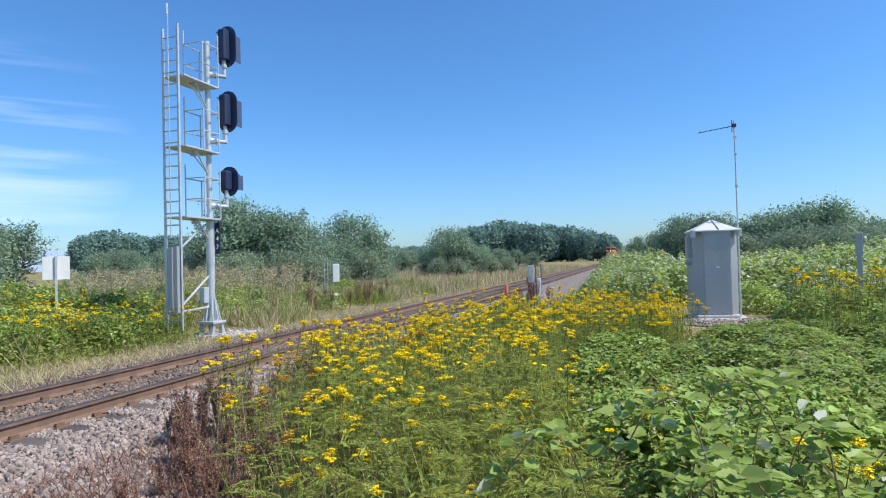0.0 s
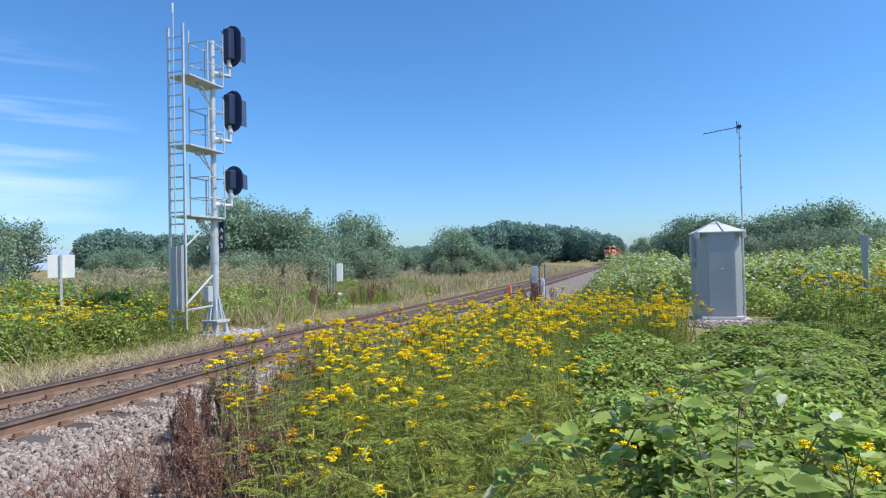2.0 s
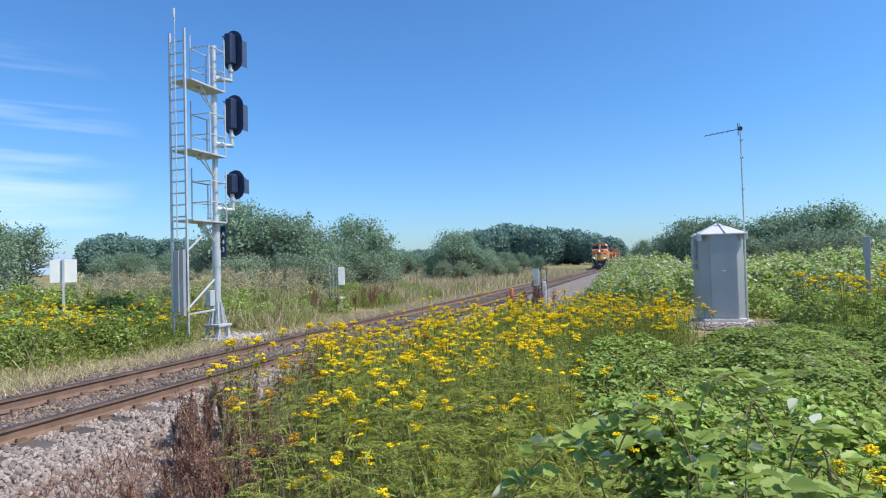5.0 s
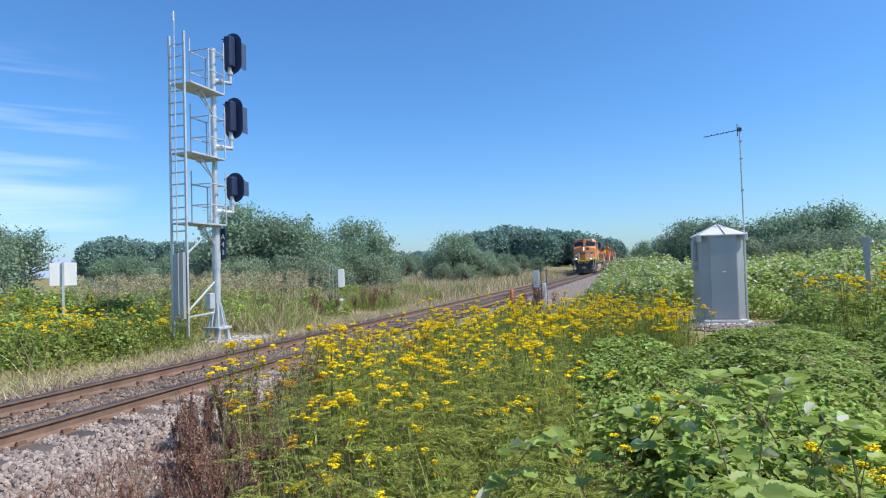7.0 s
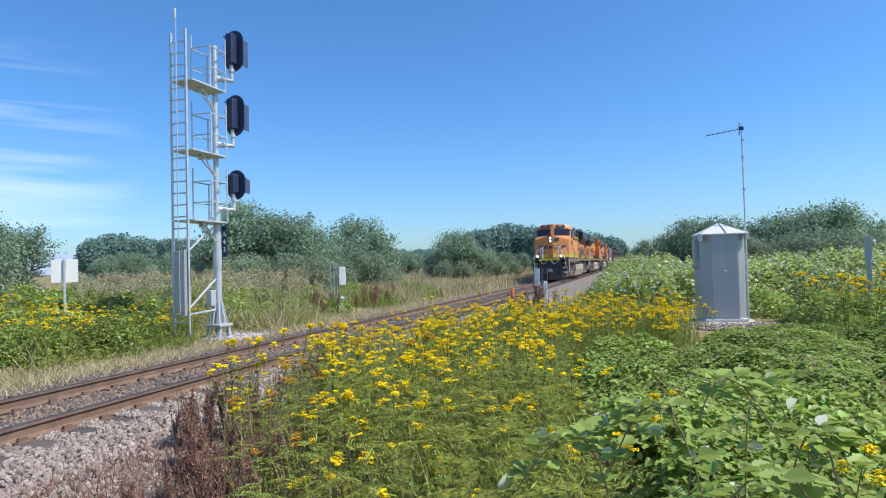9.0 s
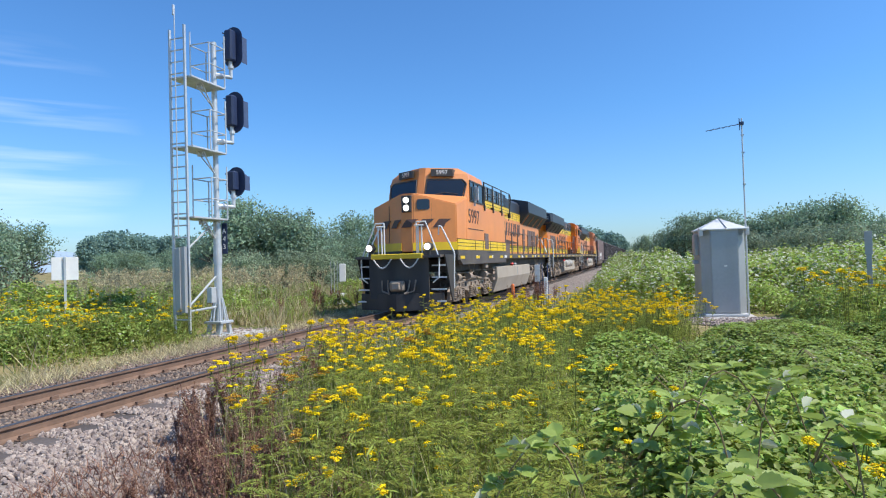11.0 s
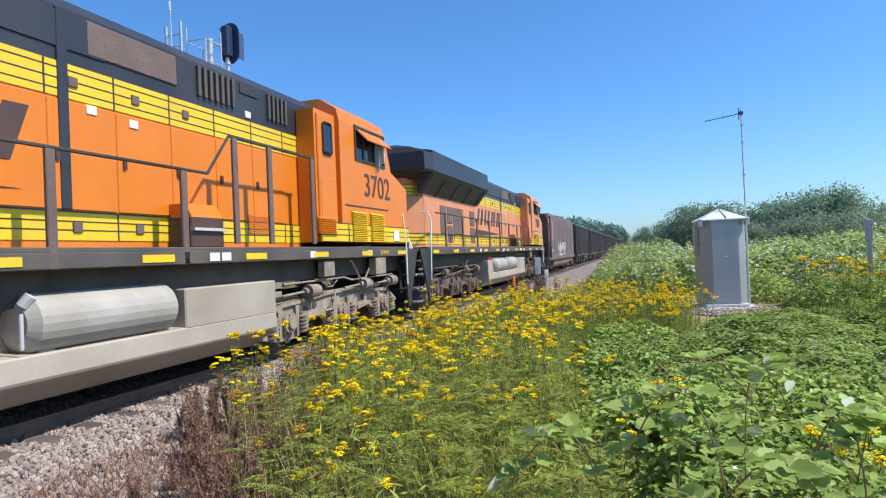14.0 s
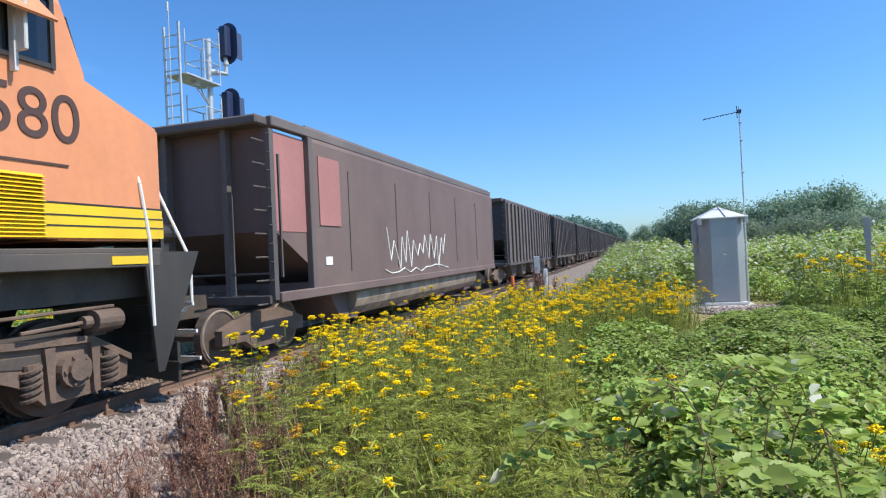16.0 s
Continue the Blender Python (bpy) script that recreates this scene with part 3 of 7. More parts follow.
    for s in (-1, 1):
        bm = bmesh.new()
        prism(bm, [(s * 0.20, 3.92), (s * 1.34, 3.84), (s * 1.40, 4.30), (s * 1.28, 4.43), (s * 0.22, 4.43)], "y", 0, 0.03)
        for v in bm.verts:
            v.co.y += front_y(v.co.z, v.co.x) - 0.035
        wsc = part("windscreen", bm, M["glass"], loco, "dark cab windscreen")
        bm = bmesh.new()
        for a, b in zip([(0.17, 3.89), (1.38, 3.81), (1.44, 4.31), (1.30, 4.46), (0.19, 4.46)], [(1.38, 3.81), (1.44, 4.31), (1.30, 4.46), (0.19, 4.46), (0.17, 3.89)]):
            tube(bm, (s * a[0], front_y(a[1], a[0]) - 0.02, a[1]), (s * b[0], front_y(b[1], b[0]) - 0.02, b[1]), 0.022, 6)
        part("windscreen_seal", bm, M["black"], wsc)
        bm = bmesh.new()
        pipe(bm, [(s * 0.35, front_y(3.85, 0.35) - 0.07, 3.88), (s * 0.8, front_y(3.9, 0.8) - 0.08, 3.98), (s * 1.2, front_y(3.9, 1.2) - 0.06, 3.92)], 0.012, 5)
        part("wiper", bm, M["black"], wsc)
        bm = bmesh.new()
        prism(bm, [(s * 0.34, 4.57), (s * 1.02, 4.57), (s * 1.02, 4.82), (s * 0.34, 4.82)], "y", -0.08, 0.25)
        for v in bm.verts:
            v.co.y += front_y(4.45, v.co.x)
        nb = part("number_board", bm, M["black"], loco, "black number board")
        if lead:
            ang = math.degrees(math.atan2(0.76, 1.38)) * s
            lettering("board_number", number, 0.22, M["white"], nb, Matrix.Translation((s * 0.68, front_y(4.45, 0.68) - 0.086, 4.695)) @ pose(0, 0, 0, 90, 0, ang), 0.006, "white road number", 0.95)
        # cab side windows
        y0, y1 = (2.36, 4.2) if lead else (2.14, 3.62)
        z0, z1 = 3.72, 4.42
        win = part("side_window", B(s * 1.46, s * 1.508, y0, y1, z0, z1), M["glass"], loco, "dark sliding cab window")
        bm = bmesh.new()
        for y in (y0, y0 + 0.55, y0 + 1.1, y1):
            box(bm, min(s * 1.5, s * 1.53), max(s * 1.5, s * 1.53), y - 0.025, y + 0.025, z0 - 0.03, z1 + 0.03)
        for z in (z0, z1):
            box(bm, min(s * 1.5, s * 1.528), max(s * 1.5, s * 1.528), y0, y1, z - 0.025, z + 0.025)
        part("window_frame", bm, M["black"], win)
        bm = bmesh.new()
        box(bm, min(s * 1.53, s * 1.60), max(s * 1.53, s * 1.60), y0 + 0.42, y0 + 0.46, 3.55, 4.25)
        box(bm, min(s * 1.56, s * 1.72), max(s * 1.56, s * 1.72), y0 + 0.40, y0 + 0.44, 3.74, 4.24, 0.01)
        part("mirror", bm, M["lightgrey"], win, "pale wind deflector mirror")
        if not lead:
            bm = bmesh.new()
            prism(bm, [(s * 1.50, 4.36), (s * 1.52, 4.38), (s * 1.80, 4.10), (s * 1.78, 4.08)], "y", y0 + 0.15, y1 - 0.05)
            part("sun_shade", bm, paint, win, "orange hinged sun shade")
            # recessed cab door behind
            part("door_recess", B(s * 1.02, s * 1.40, 4.3, 5.12, 1.95, 4.5), paint, loco)
            d = part("cab_door", B(s * 1.39, s * 1.44, 4.36, 5.05, 2.1, 4.42, 0.02), paint, loco, "orange cab side door")
            part("door_window", B(s * 1.43, s * 1.455, 4.55, 4.9, 3.65, 4.28, 0.05), M["glass"], d)
            part("door_panel", B(s * 1.43, s * 1.452, 4.42, 5.0, 2.3, 3.2, 0.01), paint, d)
        else:
            part("cab_wall", B(s * 1.10, s * 1.49, 4.3, wide_end, 1.95, 3.62, 0.015), paint, loco)
        # low and high yellow bands with black lines along cab, nose side and wide body
        bm = bmesh.new()
        box(bm, min(s * 1.47, s * 1.512), max(s * 1.47, s * 1.512), 0.74, wide_end - 0.01, 1.96, 2.31)
        band = part("yellow_band", bm, M["yellow"], loco, "yellow band with thin black lines")
        bm = bmesh.new()
        for z in (2.08, 2.19, 2.315):
            box(bm, min(s * 1.47, s * 1.518), max(s * 1.47, s * 1.518), 0.73, wide_end, z, z + 0.016)
        for y in np.arange(2.9, wide_end, 1.15):
            box(bm, min(s * 1.47, s * 1.52), max(s * 1.47, s * 1.52), y, y + 0.03, 1.96, 2.31)
        part("band_line", bm, M["black"], band)
        part("belt_line", B(s * 1.49, s * 1.513, 2.0, 4.15, 2.70, 2.725), M["maroon"], loco)
        if lead:
            part("grille", B(s * 1.49, s * 1.52, 4.35, 4.92, 2.0, 2.62, 0.01), M["screen"], loco, "brown grille hatch")
            part("hatch", B(s * 1.49, s * 1.516, 4.75, 6.0, 1.86, 1.90), M["black"], loco)
        else:
            for a in (2.3, 3.2, 4.6, 6.1):
                bm = bmesh.new()
                tall = a < 4
                for i in range(16 if tall else 8):
                    z = (1.96 if tall else 2.1) + i * 0.04
                    if tall or a < wide_end:
                        prism(bm, [(s * 1.505, z), (s * 1.555, z), (s * 1.505, z + 0.035)], "y", a, a + 0.7)
                    else:
                        box(bm, min(s * 1.0, s * 1.03), max(s * 1.0, s * 1.03), a, a + 0.6, z, z + 0.02)
                part("louvre", bm, M["yellow"] if tall else paint, loco, "horizontal slatted louvre")
        plate_y = 2.85 if lead else 2.55
        for_side = pose(s * 1.508, plate_y, 3.14 if lead else 3.18, 90, 0, 90 * s)
        lettering("road_number", number, 0.72, M["maroon"], loco, for_side, 0.005, "dark brown road number", 1.06 if lead else 1.0)
        if style == "fresh":
            lettering("model_code", "ET44C4", 0.14, M["yellow"], loco, pose(s * 1.507, 2.28, 1.71, 90, 0, 90 * s), 0.006, "yellow stencilled model code")
            part("placard", B(s * 1.515, s * 1.53, 1.42, 1.74, 1.99, 2.24), M["white"], loco, "white placard on the yellow band")
            part("sill_box", B(s * 1.30, s * 1.49, 2.2, 2.75, 1.22, 1.60, 0.015), M["dusty"], loco, "dusty box hung under the sill")
        # front band on the nose
        bm = bmesh.new()
        a, b = (0.20, tip - 0.012), (1.495, 0.708)
        prism(bm, [(s * a[0], a[1]), (s * b[0], b[1]), (s * b[0], b[1] + 0.05), (s * a[0], a[1] + 0.05)], "z", 1.96, 2.22)
        part("nose_band", bm, M["yellow"], loco, "yellow band across the nose")
        # ditch light, front rail post
        bm = bmesh.new()
        f0 = -0.85 if lead else 0.0
        tube(bm, (s * 0.98, f0 + 0.06, 2.06), (s * 0.98, f0 + 0.30, 2.06), 0.13, 16)
        box(bm, s * 0.98 - 0.05, s * 0.98 + 0.05, f0 + 0.12, f0 + 0.25, 1.78, 1.95)
        dl = part("ditch_light", bm, M["black"], loco)
        bm = bmesh.new()
        tube(bm, (s * 0.98, f0 + 0.045, 2.06), (s * 0.98, f0 + 0.065, 2.06), 0.105, 16)
        part("lens", bm, M["lamp"] if lead else M["lightgrey"], dl, "lit ditch lamp" if lead else "")
    # headlights, nose door
    bm = bmesh.new()
    box(bm, -0.17, 0.17, tip + 0.0, tip + 0.25, 3.22, 3.76, 0.02)
    hl = part("headlight", bm, M["black"], loco)
    for z in (3.36, 3.61):
        bm = bmesh.new()
        tube(bm, (0, tip - 0.02, z), (0, tip + 0.01, z), 0.10, 16)
        part("lens", bm, M["lamp"] if lead else M["lightgrey"], hl, "lit headlamp" if lead else "")
    bm = bmesh.new()
    prism(bm, [(0.37, 3.30), (0.66, 3.30), (0.70, 3.34), (0.70, 3.60), (0.66, 3.64), (0.37, 3.64), (0.33, 3.60), (0.33, 3.34)], "y", 0, 0.05)
    for v in bm.verts:
        v.co.y += tip - 0.015 + (v.co.x - 0.20) * slope + (v.co.z - 1.93) * 0.035
    part("nose_window", bm, M["glass"], loco, "small dark nose door window")
    # mark on the nose front, as plain slanted blocks
    for k, (x0, x1) in enumerate(((-1.2, -0.75), (-0.65, -0.3), (-0.18, 0.25), (0.32, 0.72), (0.80, 1.22))):
        bm = bmesh.new()
        prism(bm, [(x0, 2.72), (x1 - 0.1, 2.72), (x1 - 0.05, 2.85), (x1 + 0.12, 2.98), (x0 + 0.18, 2.98)], "y", -0.012, 0.01)
        for v in bm.verts:
            v.co.y += tip - 0.022 + max(0, abs(v.co.x) - 0.20) * slope + (v.co.z - 1.93) * 0.02
        part("nose_marking", bm, M["maroon"], loco, "dark slanted emblem block")
    # roof gear
    for x in (-0.5, 0.0, 0.45):
        bm = bmesh.new()
        tube(bm, (x, 3.0, 4.82), (x, 3.0, 4.94), 0.03, 8)
        tube(bm, (x, 2.82, 4.92), (x, 3.2, 4.93), 0.045, 8, 0.03)
        part("roof_horn", bm, M["black"], loco)
    part("roof_hatch", B(-0.7, 0.7, 3.3, 4.2, 4.82, 4.86, 0.02), M["orange_lead"] if lead else paint, loco)
    # hood
    hood0, hood1 = (wide_end - 0.1 if lead else 5.05), 20.55
    outline = [(-1.0, FLOOR), (-1.0, 3.98), (1.0, 3.98), (1.0, FLOOR)]
    bm = bmesh.new()
    prism(bm, outline, "y", hood0 if not lead else 4.2, hood1)
    part("hood", bm, paint, loco)
    bm = bmesh.new()
    prism(bm, [(-1.0, 20.54), (1.0, 20.54), (0.52, 21.1), (-0.52, 21.1)], "z", FLOOR, 4.06)
    part("hood_end", bm, paint, loco)
    bm = bmesh.new()
    prism(bm, [(-1.012, 20.56), (1.012, 20.56), (0.532, 21.112), (-0.532, 21.112)], "z", 1.95, 2.27)
    part("yellow_band", bm, M["yellow"], loco, "yellow band round the hood end")
    bm = bmesh.new()
    for z in (2.06, 2.16, 2.275):
        prism(bm, [(-1.018, 20.58), (1.018, 20.58), (0.538, 21.118), (-0.538, 21.118)], "z", z, z + 0.014)
    part("band_line", bm, M["black"], loco)
    bm = bmesh.new()
    up = 0.0 if lead else 0.12
    prism(bm, [(-1.0, 3.98), (-1.0, 4.50 + up), (-0.86, 4.66 + up), (0.86, 4.66 + up), (1.0, 4.50 + up), (1.0, 3.98)], "y", 4.25, 15.0)
    part("hood_top", bm, M["roof"], loco, "dark grey hood top")
    bm = bmesh.new()
    prism(bm, [(-1.02, 4.15), (-1.02, 4.56), (-0.7, 4.76), (0.7, 4.76), (1.02, 4.56), (1.02, 4.15)], "y", 9.4, 11.3)
    part("exhaust_hatch", bm, M["roof"], loco)
    for y, r in ((5.6, 0.16), (7.3, 0.22), (12.6, 0.3), (13.4, 0.3)):
        bm = bmesh.new()
        tube(bm, (0.2, y, 4.58), (0.2, y, 4.72), r, 14)
        part("roof_vent", bm, M["roof"], loco)
    if lead:
        for s in (-1, 1):
            bm = bmesh.new()
            box(bm, min(s * 1.0, s * 1.45), max(s * 1.0, s * 1.45), 4.3, wide_end, 3.60, 3.64)
            part("side_walk", bm, M["roof"], loco)
            part("upper_wall", B(s * 1.0, s * 1.38, 4.3, wide_end + 0.9, 3.97, 4.55, 0.04), M["roof"], loco, "dark grey upper side panel")
            part("upper_band", B(s * 1.0, s * 1.40, 4.3, wide_end + 1.5, 3.62, 3.97), M["yellow"], loco, "yellow band with thin black lines")
            bm = bmesh.new()
            for z in (3.70, 3.82, 3.95):
                box(bm, min(s * 1.3, s * 1.408), max(s * 1.3, s * 1.408), 4.3, wide_end + 1.5, z, z + 0.014)
            part("band_line", bm, M["black"], loco)
            for a in (5.2, 6.5, 7.6):
                part("intake_screen", B(s * 1.37, s * 1.392, a, a + 0.8, 4.0, 4.48), M["glass"], loco, "dark intake opening")
                part("intake_post", B(s * 1.37, s * 1.41, a - 0.06, a, 4.0, 4.5), M["lightgrey"], loco)
            bm = bmesh.new()
            pipe(bm, [(s * 1.50, 4.4, 4.60), (s * 1.50, 9.3, 4.60), (s * 1.46, 9.7, 4.45), (s * 1.2, 10.4, 3.45)], 0.022, 6)
            pipe(bm, [(s * 1.50, 4.4, 4.22), (s * 1.50, 9.2, 4.22)], 0.018, 6)
            for y in (4.45, 5.9, 7.5, 9.2):
                tube(bm, (s * 1.50, y, 3.62), (s * 1.50, y, 4.60), 0.03, 6)
                box(bm, min(s * 1.42, s * 1.54), max(s * 1.42, s * 1.54), y - 0.06, y + 0.06, 3.50, 3.72)
            part("roof_railing", bm, M["black"], loco, "dark roof-level railing")
    # hood bands, doors, screens
    for s in (-1, 1):
        def slab(name, y0, y1, z0, z1, material, proud=0.02, label="", bev=0.006):
            return part(name, B(s * 0.98, s * (1.0 + proud), y0, y1, z0, z1, bev), material, loco, label)
        lowb = slab("yellow_band", hood0, 20.55, 1.95, 2.27, M["yellow"], 0.012, "yellow band with thin black lines", 0)
        bm = bmesh.new()
        for z in (2.06, 2.16, 2.275):
            box(bm, min(s * 0.98, s * 1.016), max(s * 0.98, s * 1.016), hood0, 20.55, z, z + 0.014)
        for y in np.arange(hood0 + 0.55, 20.45, 0.92):
            box(bm, min(s * 0.98, s * 1.018), max(s * 0.98, s * 1.018), y, y + 0.02, 1.95, 2.27)
        part("band_line", bm, M["black"], lowb)
        upb = slab("yellow_band", hood0, 14.7, 3.58, 3.98, M["yellow"], 0.012, "yellow band with thin black lines", 0)
        bm = bmesh.new()
        for z in (3.66, 3.78, 3.90):
            box(bm, min(s * 0.98, s * 1.016), max(s * 0.98, s * 1.016), hood0, 14.7, z, z + 0.014)
        for y in np.arange(hood0 + 0.55, 14.6, 0.92):
            box(bm, min(s * 0.98, s * 1.018), max(s * 0.98, s * 1.018), y, y + 0.02, 3.58, 3.98)
        part("band_line", bm, M["black"], upb)
        for i, y in enumerate(np.arange(hood0 + 0.55, 14.2, 0.92)):
            slab("hood_door", y + 0.015, y + 0.905, 2.30, 3.55, paint, 0.014, "", 0.008)
            bm = bmesh.new()
            box(bm, min(s * 1.0, s * 1.04), max(s * 1.0, s * 1.04), y + 0.78, y + 0.83, 2.85, 2.98)
            part("latch", bm, M["maroon"], loco)
        if not lead:
            for y0, y1 in ((6.95, 7.75), (5.45, 6.05)):          # upright air louvres on the dark hood top
                for i in range(int((y1 - y0) / 0.13) + 1):
                    slab("air_louvre", y0 + i * 0.13, y0 + i * 0.13 + 0.06, 4.12, 4.58, M["sill"], 0.05)
            slab("hood_grille", 6.30, 6.78, 4.42, 4.58, M["black"], 0.02, "small black grille")
            slab("hood_hatch", 8.2, 9.65, 4.16, 4.58, M["screen"], 0.025, "dull brown hood hatch", 0.015)
            slab("hood_hatch", 10.7, 12.6, 4.14, 4.56, M["roof"], 0.03, "", 0.015)
            slab("hood_post", 9.92, 10.05, 2.30, 4.60, M["roof"], 0.03)
            for y, z in ((9.62, 3.50), (9.0, 3.45), (6.6, 4.08)):
                slab("placard", y - 0.07, y + 0.07, z - 0.05, z + 0.06, M["white"], 0.03, "small white placard")
            for y in (8.0, 8.9, 9.8, 11.6):
                slab("band_latch", y, y + 0.12, 2.04, 2.16, M["screen"], 0.035)
                slab("band_latch", y, y + 0.12, 3.72, 3.84, M["screen"], 0.035)
        # radiator end: screened doors
        for a, w, kind in ((14.85, 0.62, 2), (15.55, 0.75, 0), (16.45, 0.6, 1), (17.1, 0.55, 1), (17.75, 0.55, 2), (18.42, 0.62, 1), (19.9, 0.55, 0)):
            if kind == 0:
                slab("hood_door", a, a + w, 2.30, 3.25, paint, 0.014)
            elif kind == 1:
                slab("screen_door", a, a + w, 2.30, 3.24, M["screen"], 0.024, "brown screened door", 0.02)
            else:
                slab("screen_door", a, a + w, 2.66, 3.24, M["screen"], 0.024, "brown screened door", 0.02)
                slab("screen_door", a, a + w, 1.99, 2.60, M["screen"], 0.024, "brown screened door", 0.02)
        # radiator wing
        bm = bmesh.new()
        prism(bm, [(s * 0.98, 3.46), (s * 1.46, 4.05), (s * 1.50, 4.10), (s * 1.48, 4.70), (s * 0.7, 4.86), (0, 4.88), (0, 3.9), (s * 0.98, 3.9)], "y", 14.25, 20.95)
        wing = part("radiator_wing", bm, M["roof"], loco, "dark grey overhanging radiator hood")
        for y0, y1 in ((14.9, 16.3), (16.5, 17.9), (18.1, 19.4), (19.6, 20.8)):
            bm = bmesh.new()
            prism(bm, [(s * 1.03, 3.52), (s * 1.42, 4.0), (s * 1.405, 4.01), (s * 1.015, 3.53)], "y", y0, y1)
            for v in bm.verts:
                v.co.x += s * 0.012
                v.co.z -= 0.008
            part("radiator_screen", bm, M["black"], wing)
        for y in (14.7, 16.4, 18.0, 19.5):
            bm = bmesh.new()
            prism(bm, [(s * 1.0, 3.47), (s * 1.02, 3.45), (s * 1.43, 3.97), (s * 1.40, 3.99)], "y", y - 0.04, y + 0.04)
            part("wing_brace", bm, paint if lead else M["roof"], wing)
        plain_logo(loco, 11.9 if lead else 12.4, 3.06, 1.0 if lead or style == "faded" else 0.92, 1.016, s, M["maroon"], 1 if s < 0 else 1)
        # handrail
        h0, h1 = (wide_end + 0.1 if lead else 5.3), 20.9
        high = 3.48 if style == "fresh" else 2.88
        bm = bmesh.new()
        if lead:
            tube(bm, (s * 1.48, h0, 2.84), (s * 1.48, h1, 2.84), 0.02, 6)
        else:
            pipe(bm, [(s * 1.48, h0, high), (s * 1.48, 7.72, high), (s * 1.48, 8.2, 2.88), (s * 1.48, h1, 2.86)], 0.022, 6)
        part("handrail", bm, M["black"], loco, "dark walkway handrail")
        for y in (np.arange(h0, h1 + 0.1, (h1 - h0) / 9) if lead else [5.39, 6.72, 7.6] + [8.67 + 1.88 * i for i in range(7)]):
            part("stanchion", B(s * 1.455, s * 1.505, y - 0.055, y + 0.055, 1.62 if lead or y > 8 else 1.9, 2.86 if lead or y > 8 else high, 0.01), M["screen"], loco)
        if lead:
            part("battery_box", B(s * 1.02, s * 1.40, h0 + 0.25, h0 + 1.3, FLOOR, 2.30, 0.015), M["screen"], loco, "brown walkway equipment box")
        else:
            bb = part("battery_box", B(s * 1.02, s * 1.40, 7.79, 8.46, FLOOR, 2.28, 0.015), M["maroon"], loco, "brown walkway equipment box")
            bm = bmesh.new()
            prism(bm, [(s * 1.02, 2.26), (s * 1.40, 2.26), (s * 1.30, 2.46), (s * 1.02, 2.46)], "y", 7.82, 8.44)
            part("box_lid", bm, paint, bb, "orange sloping lid")
            part("box_step", B(s * 1.39, s * 1.45, 7.80, 8.45, 2.08, 2.12), M["lightgrey"], bb)
        if lead:
            bm = bmesh.new()
            pts = [(s * 1.09, 19.42 + 0.30 * math.cos(k * math.tau / 20), 2.78 + 0.30 * math.sin(k * math.tau / 20)) for k in range(21)]
            pipe(bm, pts, 0.028, 6)
            for k in range(5):
                tube(bm, (s * 1.09, 19.42, 2.78), pts[k * 4], 0.018, 5)
            tube(bm, (s * 1.0, 19.42, 2.78), (s * 1.13, 19.42, 2.78), 0.07, 10)
            part("hand_brake_wheel", bm, M["dusty"], loco, "dusty round hand brake wheel")
    bm = bmesh.new()
    levels = []
    for z, wa, wb, ye in ((3.94, 1.34, 0.70, 21.14), (4.05, 1.46, 1.32, 21.38), (4.12, 1.50, 1.40, 21.43), (4.62, 1.48, 1.38, 21.43), (4.80, 1.02, 0.90, 21.34), (4.90, 0.50, 0.45, 21.2)):
        levels.append([bm.verts.new(q) for q in ((-wa, 20.94, z), (wa, 20.94, z), (wb, ye, z), (-wb, ye, z))])
    bm.faces.new(levels[0]), bm.faces.new(levels[-1])
    for lo_, hi_ in zip(levels, levels[1:]):
        for i in range(4):
            bm.faces.new((lo_[i], lo_[(i + 1) % 4], hi_[(i + 1) % 4], hi_[i]))
    bmesh.ops.recalc_face_normals(bm, faces=bm.faces)
    part("radiator_end", bm, M["roof"], loco, "dark grey overhanging hood end")
    part("end_column", B(-0.30, 0.30, 21.09, 21.24, FLOOR, 3.80, 0.02), paint, loco)
    if style == "faded":                             # lamps one above the other on the overhang
        rl = part("rear_headlight", B(-0.15, 0.15, 21.40, 21.50, 4.06, 4.58, 0.02), M["roof"], loco)
        lamps = ((0.0, 4.20, 21.49), (0.0, 4.44, 21.49))
    else:
        rl = part("rear_headlight", B(-0.24, 0.24, 21.23, 21.33, 3.72, 3.96, 0.02), M["roof"], loco)
        lamps = ((-0.115, 3.84, 21.32), (0.115, 3.84, 21.32))
    for x, z, y in lamps:
        bm = bmesh.new()
        tube(bm, (x, y, z), (x, y + 0.03, z), 0.09, 14)
        part("lens", bm, M["lightgrey"], rl)
    if style == "faded":
        bm = bmesh.new()
        prism(bm, [(-1.012, 20.56), (1.012, 20.56), (0.532, 21.112), (-0.532, 21.112)], "z", 3.42, 3.74)
        ub = part("upper_yellow_band", bm, M["yellow"], loco, "upper yellow band round the hood end")
        for z in (3.42, 3.52, 3.62, 3.735):
            bm = bmesh.new()
            prism(bm, [(-1.018, 20.58), (1.018, 20.58), (0.538, 21.118), (-0.538, 21.118)], "z", z, z + 0.014)
            part("band_line", bm, M["black"], ub)
    for x in (-0.62, -0.46, 0.46, 0.62):                 # upright rails on the end platform
        bm = bmesh.new()
        pipe(bm, [(x, 22.25, FLOOR), (x, 22.25, 2.86), (x * 0.8, 22.25, 2.92)], 0.022, 7)
        part("platform_rail", bm, M["yellow"], loco, "yellow upright end handrail")
